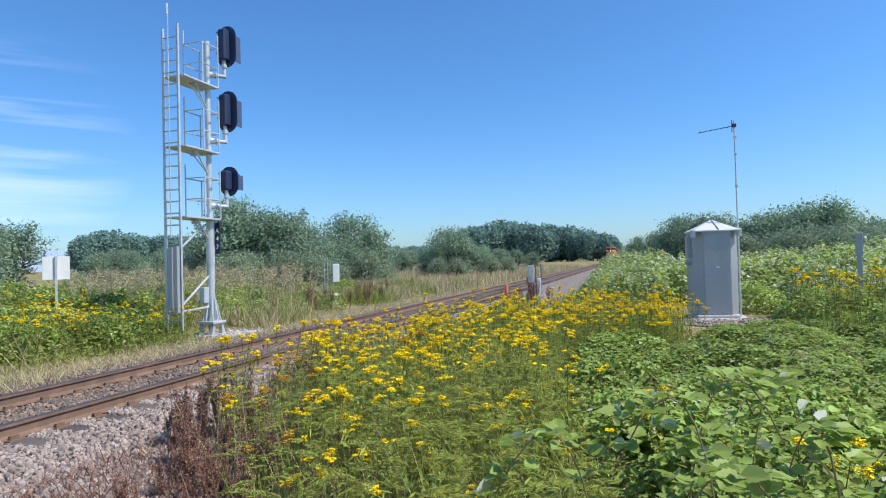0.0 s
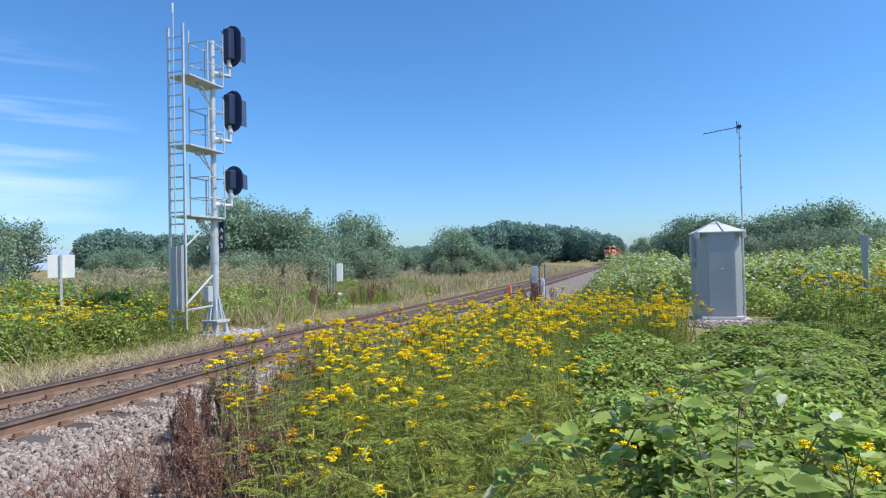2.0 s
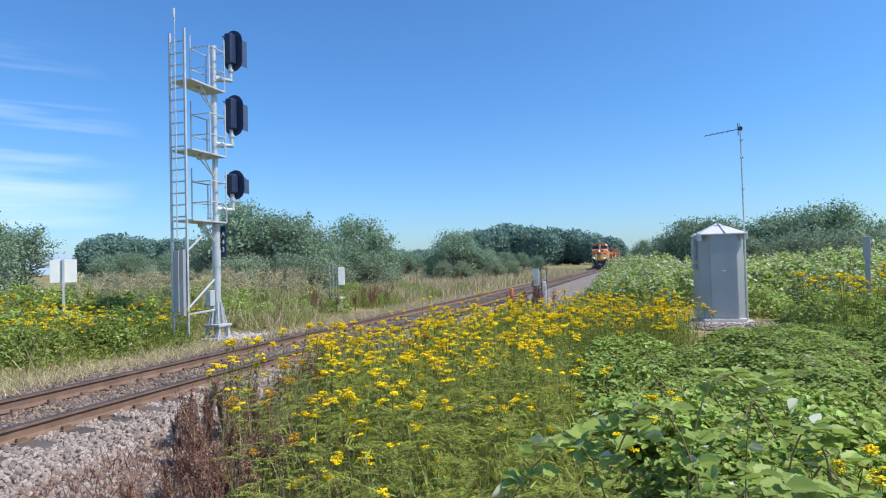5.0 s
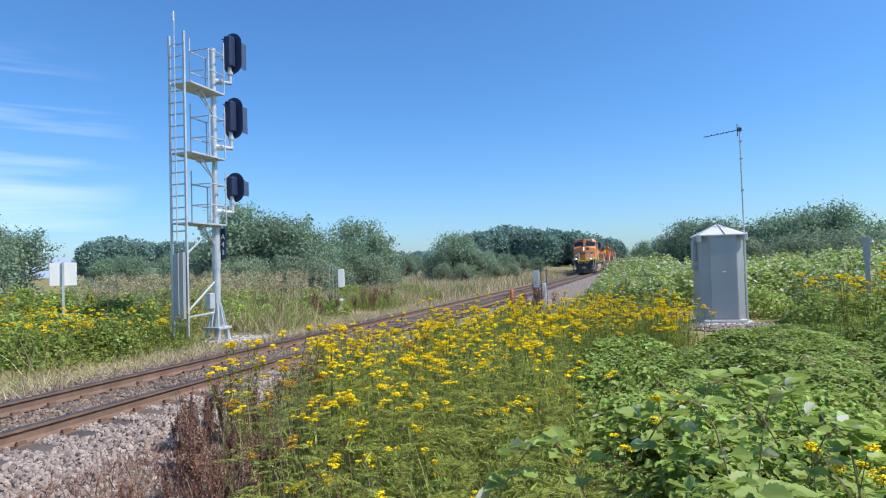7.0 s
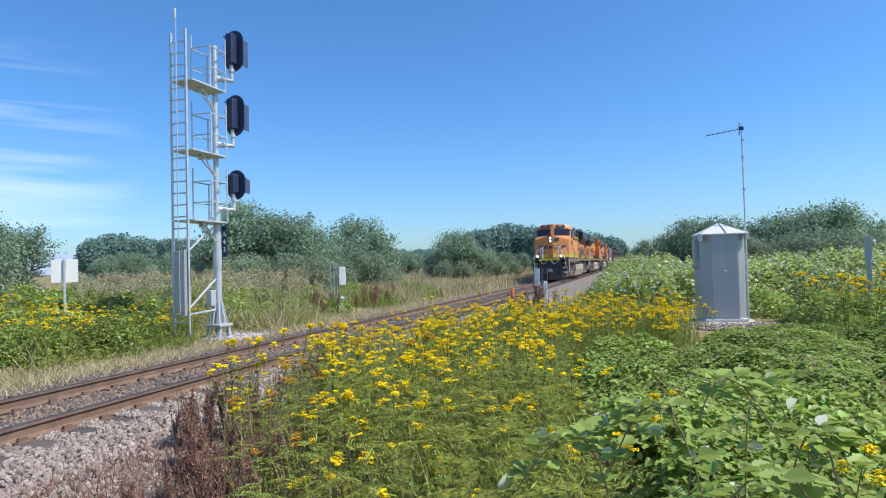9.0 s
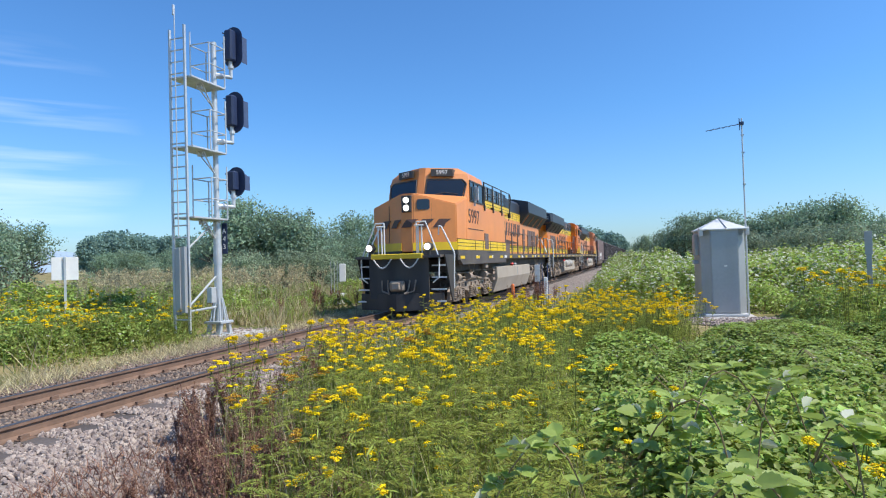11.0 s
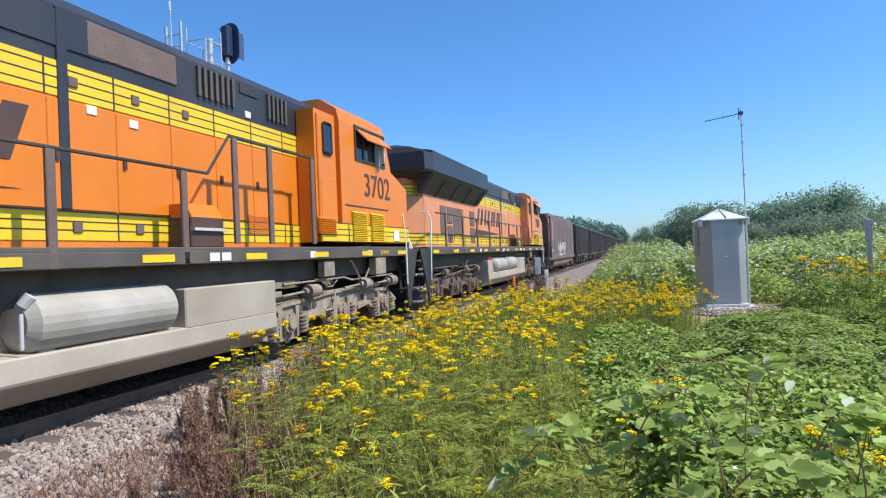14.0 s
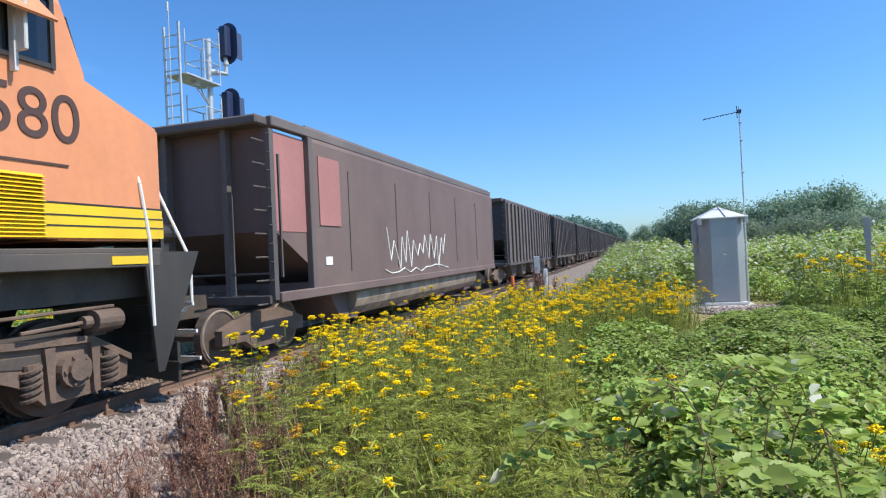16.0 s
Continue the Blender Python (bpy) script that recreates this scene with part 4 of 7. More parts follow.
    for s in (-1, 1):
        if style == "fresh":
            nb = part("number_board", B(s * 0.62, s * 1.34, 21.40, 21.437, 4.20, 4.52), M["roof"], loco, "black number board")
            lettering("board_number", number, 0.29, M["lightgrey"], nb, Matrix.Translation((s * 0.98, 21.44, 4.36)) @ pose(0, 0, 0, 90, 0, 180), 0.004, "white road number")
    part("rear_red_panel", B(-0.16, 0.16, 21.235, 21.26, 3.25, 3.60), M["red"], loco)
    # platforms, pilot, couplers, steps
    for v, d in ((-0.95 if lead else 0.0, 1), (L, -1)):
        part("end_platform", B(-1.42, 1.42, v + d * 0.06, v + d * (1.75 if lead else 1.25), 1.72, 1.80), M["sill"], loco)
        part("pilot_plate", B(-1.0, 1.0, v + d * 0.18, v + d * 0.25, 0.45, 1.75), M["black"], loco, "black pilot plate")
        end_steps(loco, v + (0.30 if lead and d > 0 else d * 0.08), d, M["white"])
        coupler(loco, v, d)
        bm = bmesh.new()
        for s in (-1, 1):
            prism(bm, [(0, v - d * 0.06), (s * 1.40, v + d * 0.40), (s * 1.40, v + d * 0.45), (0, v + d * 0.0)], "z", 0.10, 0.62)
        part("plow", bm, M["black"], loco, "black snow plow")
        part("anticlimber", B(-0.85, 0.85, v - d * 0.02, v + d * 0.2, 1.70, 1.86, 0.02), M["yellow"] if lead or v > 1 else M["sill"], loco)
        bm = bmesh.new()
        for x0, x1 in ((-0.75, -0.15), (0.15, 0.75)):
            for i in range(6):
                a, b = i / 6, (i + 1) / 6
                tube(bm, (x0 + (x1 - x0) * a, v - d * 0.03, 1.70 - 0.28 * math.sin(math.pi * a)), (x0 + (x1 - x0) * b, v - d * 0.03, 1.70 - 0.28 * math.sin(math.pi * b)), 0.022, 6)
        part("jumper_cable", bm, M["lightgrey"], loco, "pale looped jumper cable")
    # fuel tank
    t0, t1 = (6.75, 14.6) if lead else (6.55, 14.4)
    for_tank = [(-1.0, 1.3), (-1.40, 1.28), (-1.42, 0.80), (-1.20, 0.20), (1.20, 0.20), (1.42, 0.80), (1.40, 1.28), (1.0, 1.3)]
    low_tank = [(-1.0, 1.3), (-1.0, 0.80), (-1.40, 0.78), (-1.42, 0.52), (-0.95, 0.22), (0.95, 0.22), (1.42, 0.52), (1.40, 0.78), (1.0, 0.80), (1.0, 1.3)]
    bm = bmesh.new()
    prism(bm, for_tank if lead else low_tank, "y", t0, t1)
    bmesh.ops.bevel(bm, geom=[e for e in bm.edges if e.calc_face_angle(0) > 0.4], offset=0.02, segments=1, affect="EDGES")
    ft = part("fuel_tank", bm, M["tank"], loco, "dust-coated fuel tank")
    for s in (-1, 1):
        if not lead:
            for a, b in ((t0, 8.62), (t1 - 0.85, t1)):
                part("tank_end", B(s * 1.0, s * 1.40, a, b, 0.76, 1.3, 0.02), M["tank"], ft)
            for a, b in ((8.85, 10.68), (11.22, 13.15)):
                bm = bmesh.new()
                tube(bm, (s * 1.18, a, 1.08), (s * 1.18, b, 1.08), 0.31, 24)
                tube(bm, (s * 1.18, a - 0.08, 1.08), (s * 1.18, a, 1.08), 0.20, 24, 0.31)
                tube(bm, (s * 1.18, b, 1.08), (s * 1.18, b + 0.08, 1.08), 0.31, 24, 0.20)
                part("air_reservoir", bm, M["reservoir"], ft, "dusty cylindrical air reservoir")
                for y in (a + 0.15, b - 0.15):
                    part("reservoir_bracket", B(s * 1.0, s * 1.34, y - 0.09, y + 0.09, 0.76, 0.88, 0.015), M["dusty"], ft)
        bm = bmesh.new()
        fill = t0 + 3.4 if lead else t1 - 0.4
        tube(bm, (s * 1.3, fill, 1.27), (s * 1.38, fill - 0.1, 1.40), 0.07, 10)
        part("filler_cap", bm, M["red"], ft, "red fuel filler cap")
        bm = bmesh.new()
        tube(bm, (s * 1.3, t0 + 4.2, 1.27), (s * 1.36, t0 + 4.15, 1.37), 0.06, 10)
        tube(bm, (s * 1.415, t0 + 4.3, 0.85), (s * 1.415, t0 + 4.3, 1.2), 0.02, 8)
        part("sight_glass", bm, M["lightgrey"], ft)
        bm = bmesh.new()
        for z in (0.75, 1.0, 1.15):
            box(bm, min(s * 0.95, s * 1.3), max(s * 0.95, s * 1.3), t0 - 0.32, t0 - 0.02, z, z + 0.1)
        part("valve_block", bm, M["dusty"], ft)
        part("junction_box", B(s * 1.3, s * 1.45, 4.6, 5.0, 1.28, 1.58, 0.01), M["dusty"], loco, "dusty junction box")
    truck(loco, (1.75, 3.85, 5.85), False)
    truck(loco, (16.1, 18.2, 20.3), True)
    return loco


LEAD = locomotive("lead", "5997")
SECOND = locomotive("fresh", "3702")
THIRD = locomotive("faded", "7580")


def hopper(length, smooth):
    """A four-axle coal hopper, its near end at y = 0."""
    car = thing("hopper_car", "brown smooth-sided coal hopper with pink primer patches and white scrawl" if smooth else "dark weathered ribbed steel coal hopper loaded with coal",
                "hopper car", group="coal hoppers of the train")
    paint = M["hopper"] if smooth else M["hopper_grey"]
    a, b, top = (1.75 if smooth else 1.9), length - 1.0, (4.10 if smooth else 3.98)
    bm = bmesh.new()
    prism(bm, [(-1.52, 0.98), (-1.52, 3.78), (-1.40, top), (-1.32, top), (-1.36, 1.2), (1.36, 1.2), (1.32, top), (1.40, top), (1.52, 3.78), (1.52, 0.98)], "y", a + 1.2 if smooth else a, b)
    body = part("body", bm, paint, car)
    # sloping end sheets and end posts
    for y, d in ((a, 1), (b, -1)):
        bm = bmesh.new()
        prism(bm, [(y + d * 0.05, 3.9), (y + d * 0.12, 3.9), (y + d * 0.12, 2.2), (y + d * 1.9, 1.25), (y + d * 1.85, 1.18), (y + d * 0.05, 2.12)], "x", -1.38, 1.38)
        part("end_sheet", bm, paint, car)
        bm = bmesh.new()
        for x in (-1.46, -0.62, 0.62, 1.46):
            box(bm, x - 0.05, x + 0.05, min(y, y - d * 0.14), max(y, y - d * 0.14), 0.98, 3.9) if abs(x) < 1 else box(bm, x - 0.05, x + 0.05, min(y, y - d * 0.12), max(y, y - d * 0.12), 0.98, 3.8)
            for z in np.arange(1.3, 3.7, 0.3):
                tube(bm, (x, y - d * 0.13, z), (x + 0.07, y - d * 0.13, z), 0.02, 5)
        part("end_post", bm, M["hopper_grey"], car)
        part("end_top_plate", B(-1.40, 1.40, y - d * 0.30, y + d * 0.25, 3.86, 4.02, 0.03), M["hopper_grey"], car)
        bm = bmesh.new()
        for z in (1.05, 1.42):
            tube(bm, (-1.45, y - d * 0.1, z), (1.45, y - d * 0.1, z), 0.018, 6)
        for x in (-1.42, 1.42):
            for z in np.arange(0.55, 3.6, 0.38):
                tube(bm, (x - 0.02, y - d * 0.05, z), (x - 0.02, y - d * 0.45, z), 0.014, 5)
        part("end_ladder", bm, M["hopper_grey"], car)
        part("end_sill", B(-1.45, 1.45, y - d * 0.18, y + d * 0.1, 0.92, 1.06, 0.01), M["hopper_grey"], car)
        coupler(car, 0.0 if d > 0 else length, d)
    for s in (-1, 1):
        part("top_chord", B(s * 1.36, s * 1.50, a, b, 3.86, 4.04 if smooth else 3.98, 0.02), M["hopper_grey"], car)
        part("side_sill", B(s * 1.42, s * 1.56, a, b, 0.93, 1.10, 0.015), M["hopper_grey"] if not smooth else paint, car)
        n = 6 if smooth else 15
        for i in range(n + 1):
            y = a + 0.1 + (b - a - 0.2) * i / n
            if smooth:
                part("seam", B(s * 1.50, s * 1.535, y - 0.02, y + 0.02, 1.35, 3.4), M["hopper_grey"], car)
            else:
                bm = bmesh.new()
                prism(bm, [(y - 0.08, 1.05), (y + 0.08, 1.05), (y + 0.08, 3.8), (y - 0.08, 3.8)], "x", s * 1.5, s * 1.60)
                part("rib", bm, M["hopper_grey"], car)
        if smooth:
            part("corner_post", B(s * 1.40, s * 1.53, a + 1.08, a + 1.22, 0.98, 3.86, 0.01), M["hopper_grey"], car)
            part("primer_patch", B(s * 1.52, s * 1.541, a + 1.38, a + 2.2, 2.25, 3.55), M["hopper_pink"], car, "faded pink primer patch")
            bm = bmesh.new()
            base = a + 4.5
            rz = random.Random(8)
            strokes = [[(0.22 * i + rz.uniform(-0.08, 0.08), (0.1 if i % 2 else 0.75) + rz.uniform(-0.12, 0.3)) for i in range(21)],
                       [(-0.2 + 0.4 * i, 0.02 + rz.uniform(-0.08, 0.08)) for i in range(13)]]
            for st in strokes:
                pipe(bm, [(s * 1.527, base + u, 1.22 + w * 1.05) for u, w in st], 0.016, 5)
            part("scrawl", bm, M["white"], car, "thin white sprayed scrawl")
            part("stencil", B(s * 1.52, s * 1.532, a + 1.55, a + 1.8, 1.5, 1.66), M["white"], car)
            bm = bmesh.new()
            tube(bm, (s * 0.95, a + 3.0, 0.80), (s * 0.95, b - 2.4, 0.80), 0.46, 18)
            part("side_duct", bm, M["dusty"], car)
            part("end_primer", B(s * 1.37, s * 1.42, a + 0.06, a + 1.10, 2.12, 3.80), M["hopper_pink"], car, "faded pink primer panel at the end")
            bm = bmesh.new()
            prism(bm, [(a + 0.1, 2.12), (a + 1.1, 2.12), (a + 1.1, 1.55)], "x", s * 1.37, s * 1.41)
            part("gusset", bm, paint, car)
    # hopper bays
    for i in range(4):
        c = a + (b - a) * (0.2 + 0.2 * i)
        bm = bmesh.new()
        prism(bm, [(c - 1.1, 1.2), (c + 1.1, 1.2), (c + 0.35, 0.32), (c - 0.35, 0.32)], "x", -1.2, 1.2)
        part("discharge_bay", bm, paint, car)
    part("centre_sill", B(-0.2, 0.2, 0.3, length - 0.3, 0.75, 1.1), M["under"], car)
    heap = bmesh.new()
    bmesh.ops.create_grid(heap, x_segments=6, y_segments=40, size=0.5)
    for v in heap.verts:
        u, w = v.co.x, v.co.y
        v.co = Vector((u * 2.7, (a + b) / 2 + w * (b - a - 0.6), 3.72 + 0.28 * (1 - 4 * u * u) + 0.1 * noise.noise((u * 4, w * 30, 0))))
    part("coal_load", heap, M["coal"], car, "heaped black coal")
    for cy in (2.0, length - 2.0):
        for y in (cy - 0.88, cy + 0.88):
            bm = bmesh.new()
            tube(bm, (-0.9, 0, 0), (0.9, 0, 0), 0.08, 8)
            ws = part("wheelset", bm, M["wheel"], car)
            ws.location = (0, y, 0.46)
            if smooth:
                WHEELSETS.append((ws, y, 0.46, -1))
            for s in (-1, 1):
                bm = bmesh.new()
                tube(bm, (s * 0.68, 0, 0), (s * 0.81, 0, 0), 0.46, 22)
                part("wheel", bm, M["wheel"], ws, "steel wheel with a bright rim")
                bm = bmesh.new()
                pts = [(s * 0.812, 0.41 * math.cos(k * math.tau / 24), 0.41 * math.sin(k * math.tau / 24)) for k in range(25)]
                pipe(bm, pts, 0.02, 5)
                part("rim", bm, M["dusty"], ws)
        for s in (-1, 1):
            bm = bmesh.new()
            prism(bm, [(cy - 1.15, 0.35), (cy - 0.6, 0.35), (cy - 0.35, 0.2), (cy + 0.35, 0.2), (cy + 0.6, 0.35), (cy + 1.15, 0.35), (cy + 1.15, 0.58), (cy + 0.4, 0.80), (cy - 0.4, 0.80), (cy - 1.15, 0.58)], "x", s * 0.92, s * 1.06)
            part("side_frame", bm, M["truck_brown"], car)
    return car


FIRST_HOPPER = hopper(18.0, True)
NEXT_HOPPER = hopper(16.3, False)
HOPPERS = [NEXT_HOPPER] + [copy_thing(NEXT_HOPPER, Matrix()) for _ in range(16)]


# ---- motion of the train ----
def train_at(t):
    """How far along the track the train's own origin stands at t seconds."""
    u = t - 13
    return 0.289 - 15.835 * u + 0.1106 * u * u


def motions():
    times = [i * 0.5 for i in range(33)]
    def run(ob, offset, turn=0):
        walk(ob, [(t, pose(TRACK_X, train_at(t) + offset, 0, 0, 0, turn)) for t in times])
    run(LEAD, -14.4)
    run(SECOND, 30.5, 180)
    run(THIRD, 52.95, 180)
    run(FIRST_HOPPER, 52.95)
    for i, h in enumerate(HOPPERS):
        run(h, 70.95 + 16.3 * i)
    for k, (ob, amp) in enumerate(SWAYING):              # light wind
        m = ob.matrix_basis.copy()
        keep = Matrix.LocRotScale(m.translation, m.to_quaternion(), None)
        walk(ob, [(t, keep @ pose(0, 0, 0, amp * math.sin(2.1 * t + 1.7 * k), amp * math.sin(1.6 * t + 2.3 * k + 1), 0)) for t in times])
    # the train's wind turns some bramble leaves over as the first locomotive passes
    for ob, q, most, late, ph in FLUTTERING:
        rows = []
        for i in range(81):
            t = i * 0.2
            u = t - 12.55 - late
            gust = math.exp(-(u / 0.42) ** 2) + 0.06 * math.sin(3.1 * t + ph)
            rows.append((t, pose(q.x, q.y, q.z, -most * gust, 18 * gust * math.sin(ph), 0)))
        walk(ob, rows)
    for ws, y, r, way in WHEELSETS:                  # wheels roll without slipping
        walk(ws, [(i / 30, pose(0, y, r, math.degrees(-way * (train_at(i / 30) - train_at(0)) / r), 0, 0)) for i in range(481)])


# ---- signals and trackside equipment ----
def signal_mast():
    px, py, g0 = -11.32, 14.0, -0.30
    ly = py - 1.28
    mast = thing("signal_mast", "tall galvanised railway signal mast with ladder, platforms and three dark heads", "signal mast", pose(px, py, 0))
    bm = bmesh.new()
    tube(bm, (0, 0, 0.1), (0, 0, 2.9), 0.105, 16)
    tube(bm, (0, 0, 2.88), (0, 0, 7.95), 0.075, 14)
    tube(bm, (0, 0, 1.7), (0, 0, 2.2), 0.118, 16)
    tube(bm, (0, 0, 7.93), (0, 0, 8.0), 0.085, 14)
    pole = part("pole", bm, M["galv"], mast)
    bm = bmesh.new()
    box(bm, -0.28, 0.28, -0.28, 0.28, 0.03, 0.10, 0.01)
    for k in range(8):
        a = k * math.tau / 8
        d = Vector((math.cos(a), math.sin(a), 0))
        tube(bm, d * 0.24 + Vector((0, 0, 0.1)), d * 0.10 + Vector((0, 0, 0.75)), 0.022, 5)
    part("pole_base", bm, M["galv"], mast)
    for sx in (-1, 1):
        for sy in (-1, 1):
            bm = bmesh.new()
            prism(bm, [(sy * 0.12, 0.04), (sy * 0.20, 0.04), (sy * 0.30, g0 - 0.05), (sy * 0.18, g0 - 0.05)], "x", sx * 0.13, sx * 0.23)
            part("pedestal_leg", bm, M["galv"], mast)
    part("foot_plate", B(-0.30, 0.30, -0.36, 0.36, g0 - 0.06, g0 + 0.035, 0.01), M["galv"], mast)
    # ladder behind the mast
    for x in (-0.36, 0.12):
        bm = bmesh.new()
        box(bm, x - 0.025, x + 0.025, -1.31, -1.25, -0.1, 7.95 + (0.08 if x > 0 else 0))
        part("ladder_rail", bm, M["galv"], mast)
    rung = None
    for i in range(25):
        z = 0.25 + i * 0.31
        if rung is None:
            bm = bmesh.new()
            tube(bm, (-0.36, -1.28, 0), (0.12, -1.28, 0), 0.020, 6)
            rung = part("rung", bm, M["galv"], mast)
            rung.location = (0, 0, z)
        else:
            o = new("rung", rung.data)
            o.parent, o.location = mast, (0, 0, z)
    bm = bmesh.new()
    tube(bm, (-0.12, -1.36, 2.4), (-0.12, -1.36, 8.5), 0.016, 6)
    tube(bm, (-0.14, -1.36, 8.3), (-0.14, -1.36, 8.56), 0.035, 8)
    part("lightning_rod", bm, M["galv"], mast)
    bm = bmesh.new()
    box(bm, -0.06, 0.02, -1.5, -1.38, 0.55, 2.15)
    box(bm, 0.03, 0.14, -1.46, -1.36, 0.45, 2.17)
    box(bm, -0.18, -0.07, -1.46, -1.36, 0.4, 2.12)
    part("ladder_guard", bm, M["alu"], mast, "grey sheet ladder guard")
    # platforms with rails
    for z in (6.68, 4.82, 2.95):
        p = part("platform", B(-0.42, 0.28, -1.22, 0.12, z - 0.03, z + 0.02, 0.008), M["galv"], mast, "steel grating platform")
        corners = ((-0.36, -0.52), (0.27, -0.52), (0.27, 0.12), (-0.36, 0.12))
        for k, (x, y) in enumerate(corners):
            bm = bmesh.new()
            tube(bm, (x, y, z), (x, y, z + (1.5 if k % 2 == 0 else 1.12)), 0.021, 7)
            part("guard_post", bm, M["galv"], p)
        for h in (0.54, 1.12):
            bm = bmesh.new()
            pipe(bm, [(x, y, z + h) for x, y in corners + corners[:1]], 0.018, 6)
            part("guard_rail", bm, M["galv"], p)
        bm = bmesh.new()
        tube(bm, (-0.05, -0.7, z - 0.03), (0.0, -0.08, z - 0.55), 0.02, 6)
        tube(bm, (0.15, -0.7, z - 0.03), (0.0, -0.08, z - 0.55), 0.02, 6)
        box(bm, -0.1, 0.06, -0.62, -0.5, z - 0.16, z - 0.03)
        part("platform_brace", bm, M["galv"], p)
    bm = bmesh.new()
    tube(bm, (0, -0.1, 1.35), (-0.02, -1.24, 0.52), 0.03, 6)
    tube(bm, (0, -0.1, 0.5), (-0.02, -1.24, 0.45), 0.03, 6)
    tube(bm, (0, -0.3, 2.75), (-0.02, -1.24, 2.05), 0.025, 6)
    part("ladder_brace", bm, M["galv"], mast)
    part("junction_box", B(-0.12, 0.05, -0.34, -0.14, 0.62, 1.05, 0.01), M["galv"], mast)
    # heads, seen from behind: dark backboards, lamp cases, visors
    for n, (zc, half, lamps) in enumerate(((7.97, 0.60, 3), (6.08, 0.60, 3), (4.06, 0.43, 2))):
        cx, cy = 0.31, 0.47
        bm = bmesh.new()
        r = 0.31
        pts = []
        for k in range(13):
            a = math.pi * k / 12
            pts.append((cx + r * math.cos(a), zc + half - r + r * math.sin(a)))
        for k in range(13):
            a = math.pi + math.pi * k / 12
            pts.append((cx + r * math.cos(a), zc - half + r + r * math.sin(a)))
        prism(bm, pts, "y", cy, cy + 0.02)
        head = part("signal_head", bm, M["sigblack"], mast, "dark oval signal backboard")
        bm = bmesh.new()
        box(bm, cx - 0.14, cx + 0.12, cy - 0.24, cy, zc - half + 0.16, zc + half - 0.14, 0.04)
        part("lamp_case", bm, M["sigblack"], head)
        for i in range(lamps):
            z = zc + (i - (lamps - 1) / 2) * 0.30
            bm = bmesh.new()
            tube(bm, (cx - 0.15, cy - 0.12, z + 0.06), (cx - 0.15, cy - 0.26, z + 0.06), 0.02, 6)
            box(bm, cx - 0.16, cx - 0.13, cy - 0.2, cy - 0.06, z - 0.02, z + 0.02)
            part("hinge", bm, M["siggrey"], head)
            bm = bmesh.new()
            for k in range(9):
                a0, a1 = math.pi * (-0.1 + 1.2 * k / 9), math.pi * (-0.1 + 1.2 * (k + 1) / 9)
                vs = [(cx + 0.13 * math.cos(a), y, z + 0.13 * math.sin(a)) for a, y in ((a0, cy + 0.02), (a1, cy + 0.02), (a1, cy + 0.38), (a0, cy + 0.38))]
                bm.faces.new([bm.verts.new(v) for v in vs])
            part("visor", bm, M["siggrey"], head)
        part("side_shield", B(cx + 0.16, cx + 0.18, cy + 0.02, cy + 0.40, zc - half + 0.2, zc + half - 0.24), M["siggrey"], head)
        bm = bmesh.new()
        tube(bm, (cx - 0.02, cy - 0.1, zc - half - 0.32), (cx - 0.02, cy - 0.1, zc - half + 0.2), 0.055, 10)
        tube(bm, (cx - 0.02, cy - 0.1, zc - half - 0.05), (cx - 0.02, cy - 0.1, zc - half + 0.03), 0.085, 10)
        tube(bm, (0, 0, zc - half - 0.30), (cx, cy - 0.08, zc - half - 0.30), 0.055, 10)
        tube(bm, (0.02, 0.03, zc - half - 0.30), (0.14, 0.2, zc - half - 0.30), 0.085, 10)
        part("head_bracket", bm, M["galv"], head)
    bd = part("number_plate_board", B(0.02, 0.20, 0.16, 0.19, 1.98, 2.86, 0.01), M["sigblack"], mast, "narrow dark plate with white characters")
    for c, z in (("A", 2.62), ("4", 2.40), ("3", 2.18)):
        lettering("character", c, 0.2, M["white"], bd, pose(0.11, 0.155, z, 90, 0, 0), 0.004)
    bm = bmesh.new()
    box(bm, -0.9, 0.3, -0.7, 0.7, g0 - 0.35, g0 + 0.01, 0.05)
    f = tagged(link_mesh("mast_footing", bm, M["concrete"]), "pale gravelly concrete footing under the signal mast", "footing")
    f.location = (px + 0.55, py + 0.55, 0)


signal_mast()


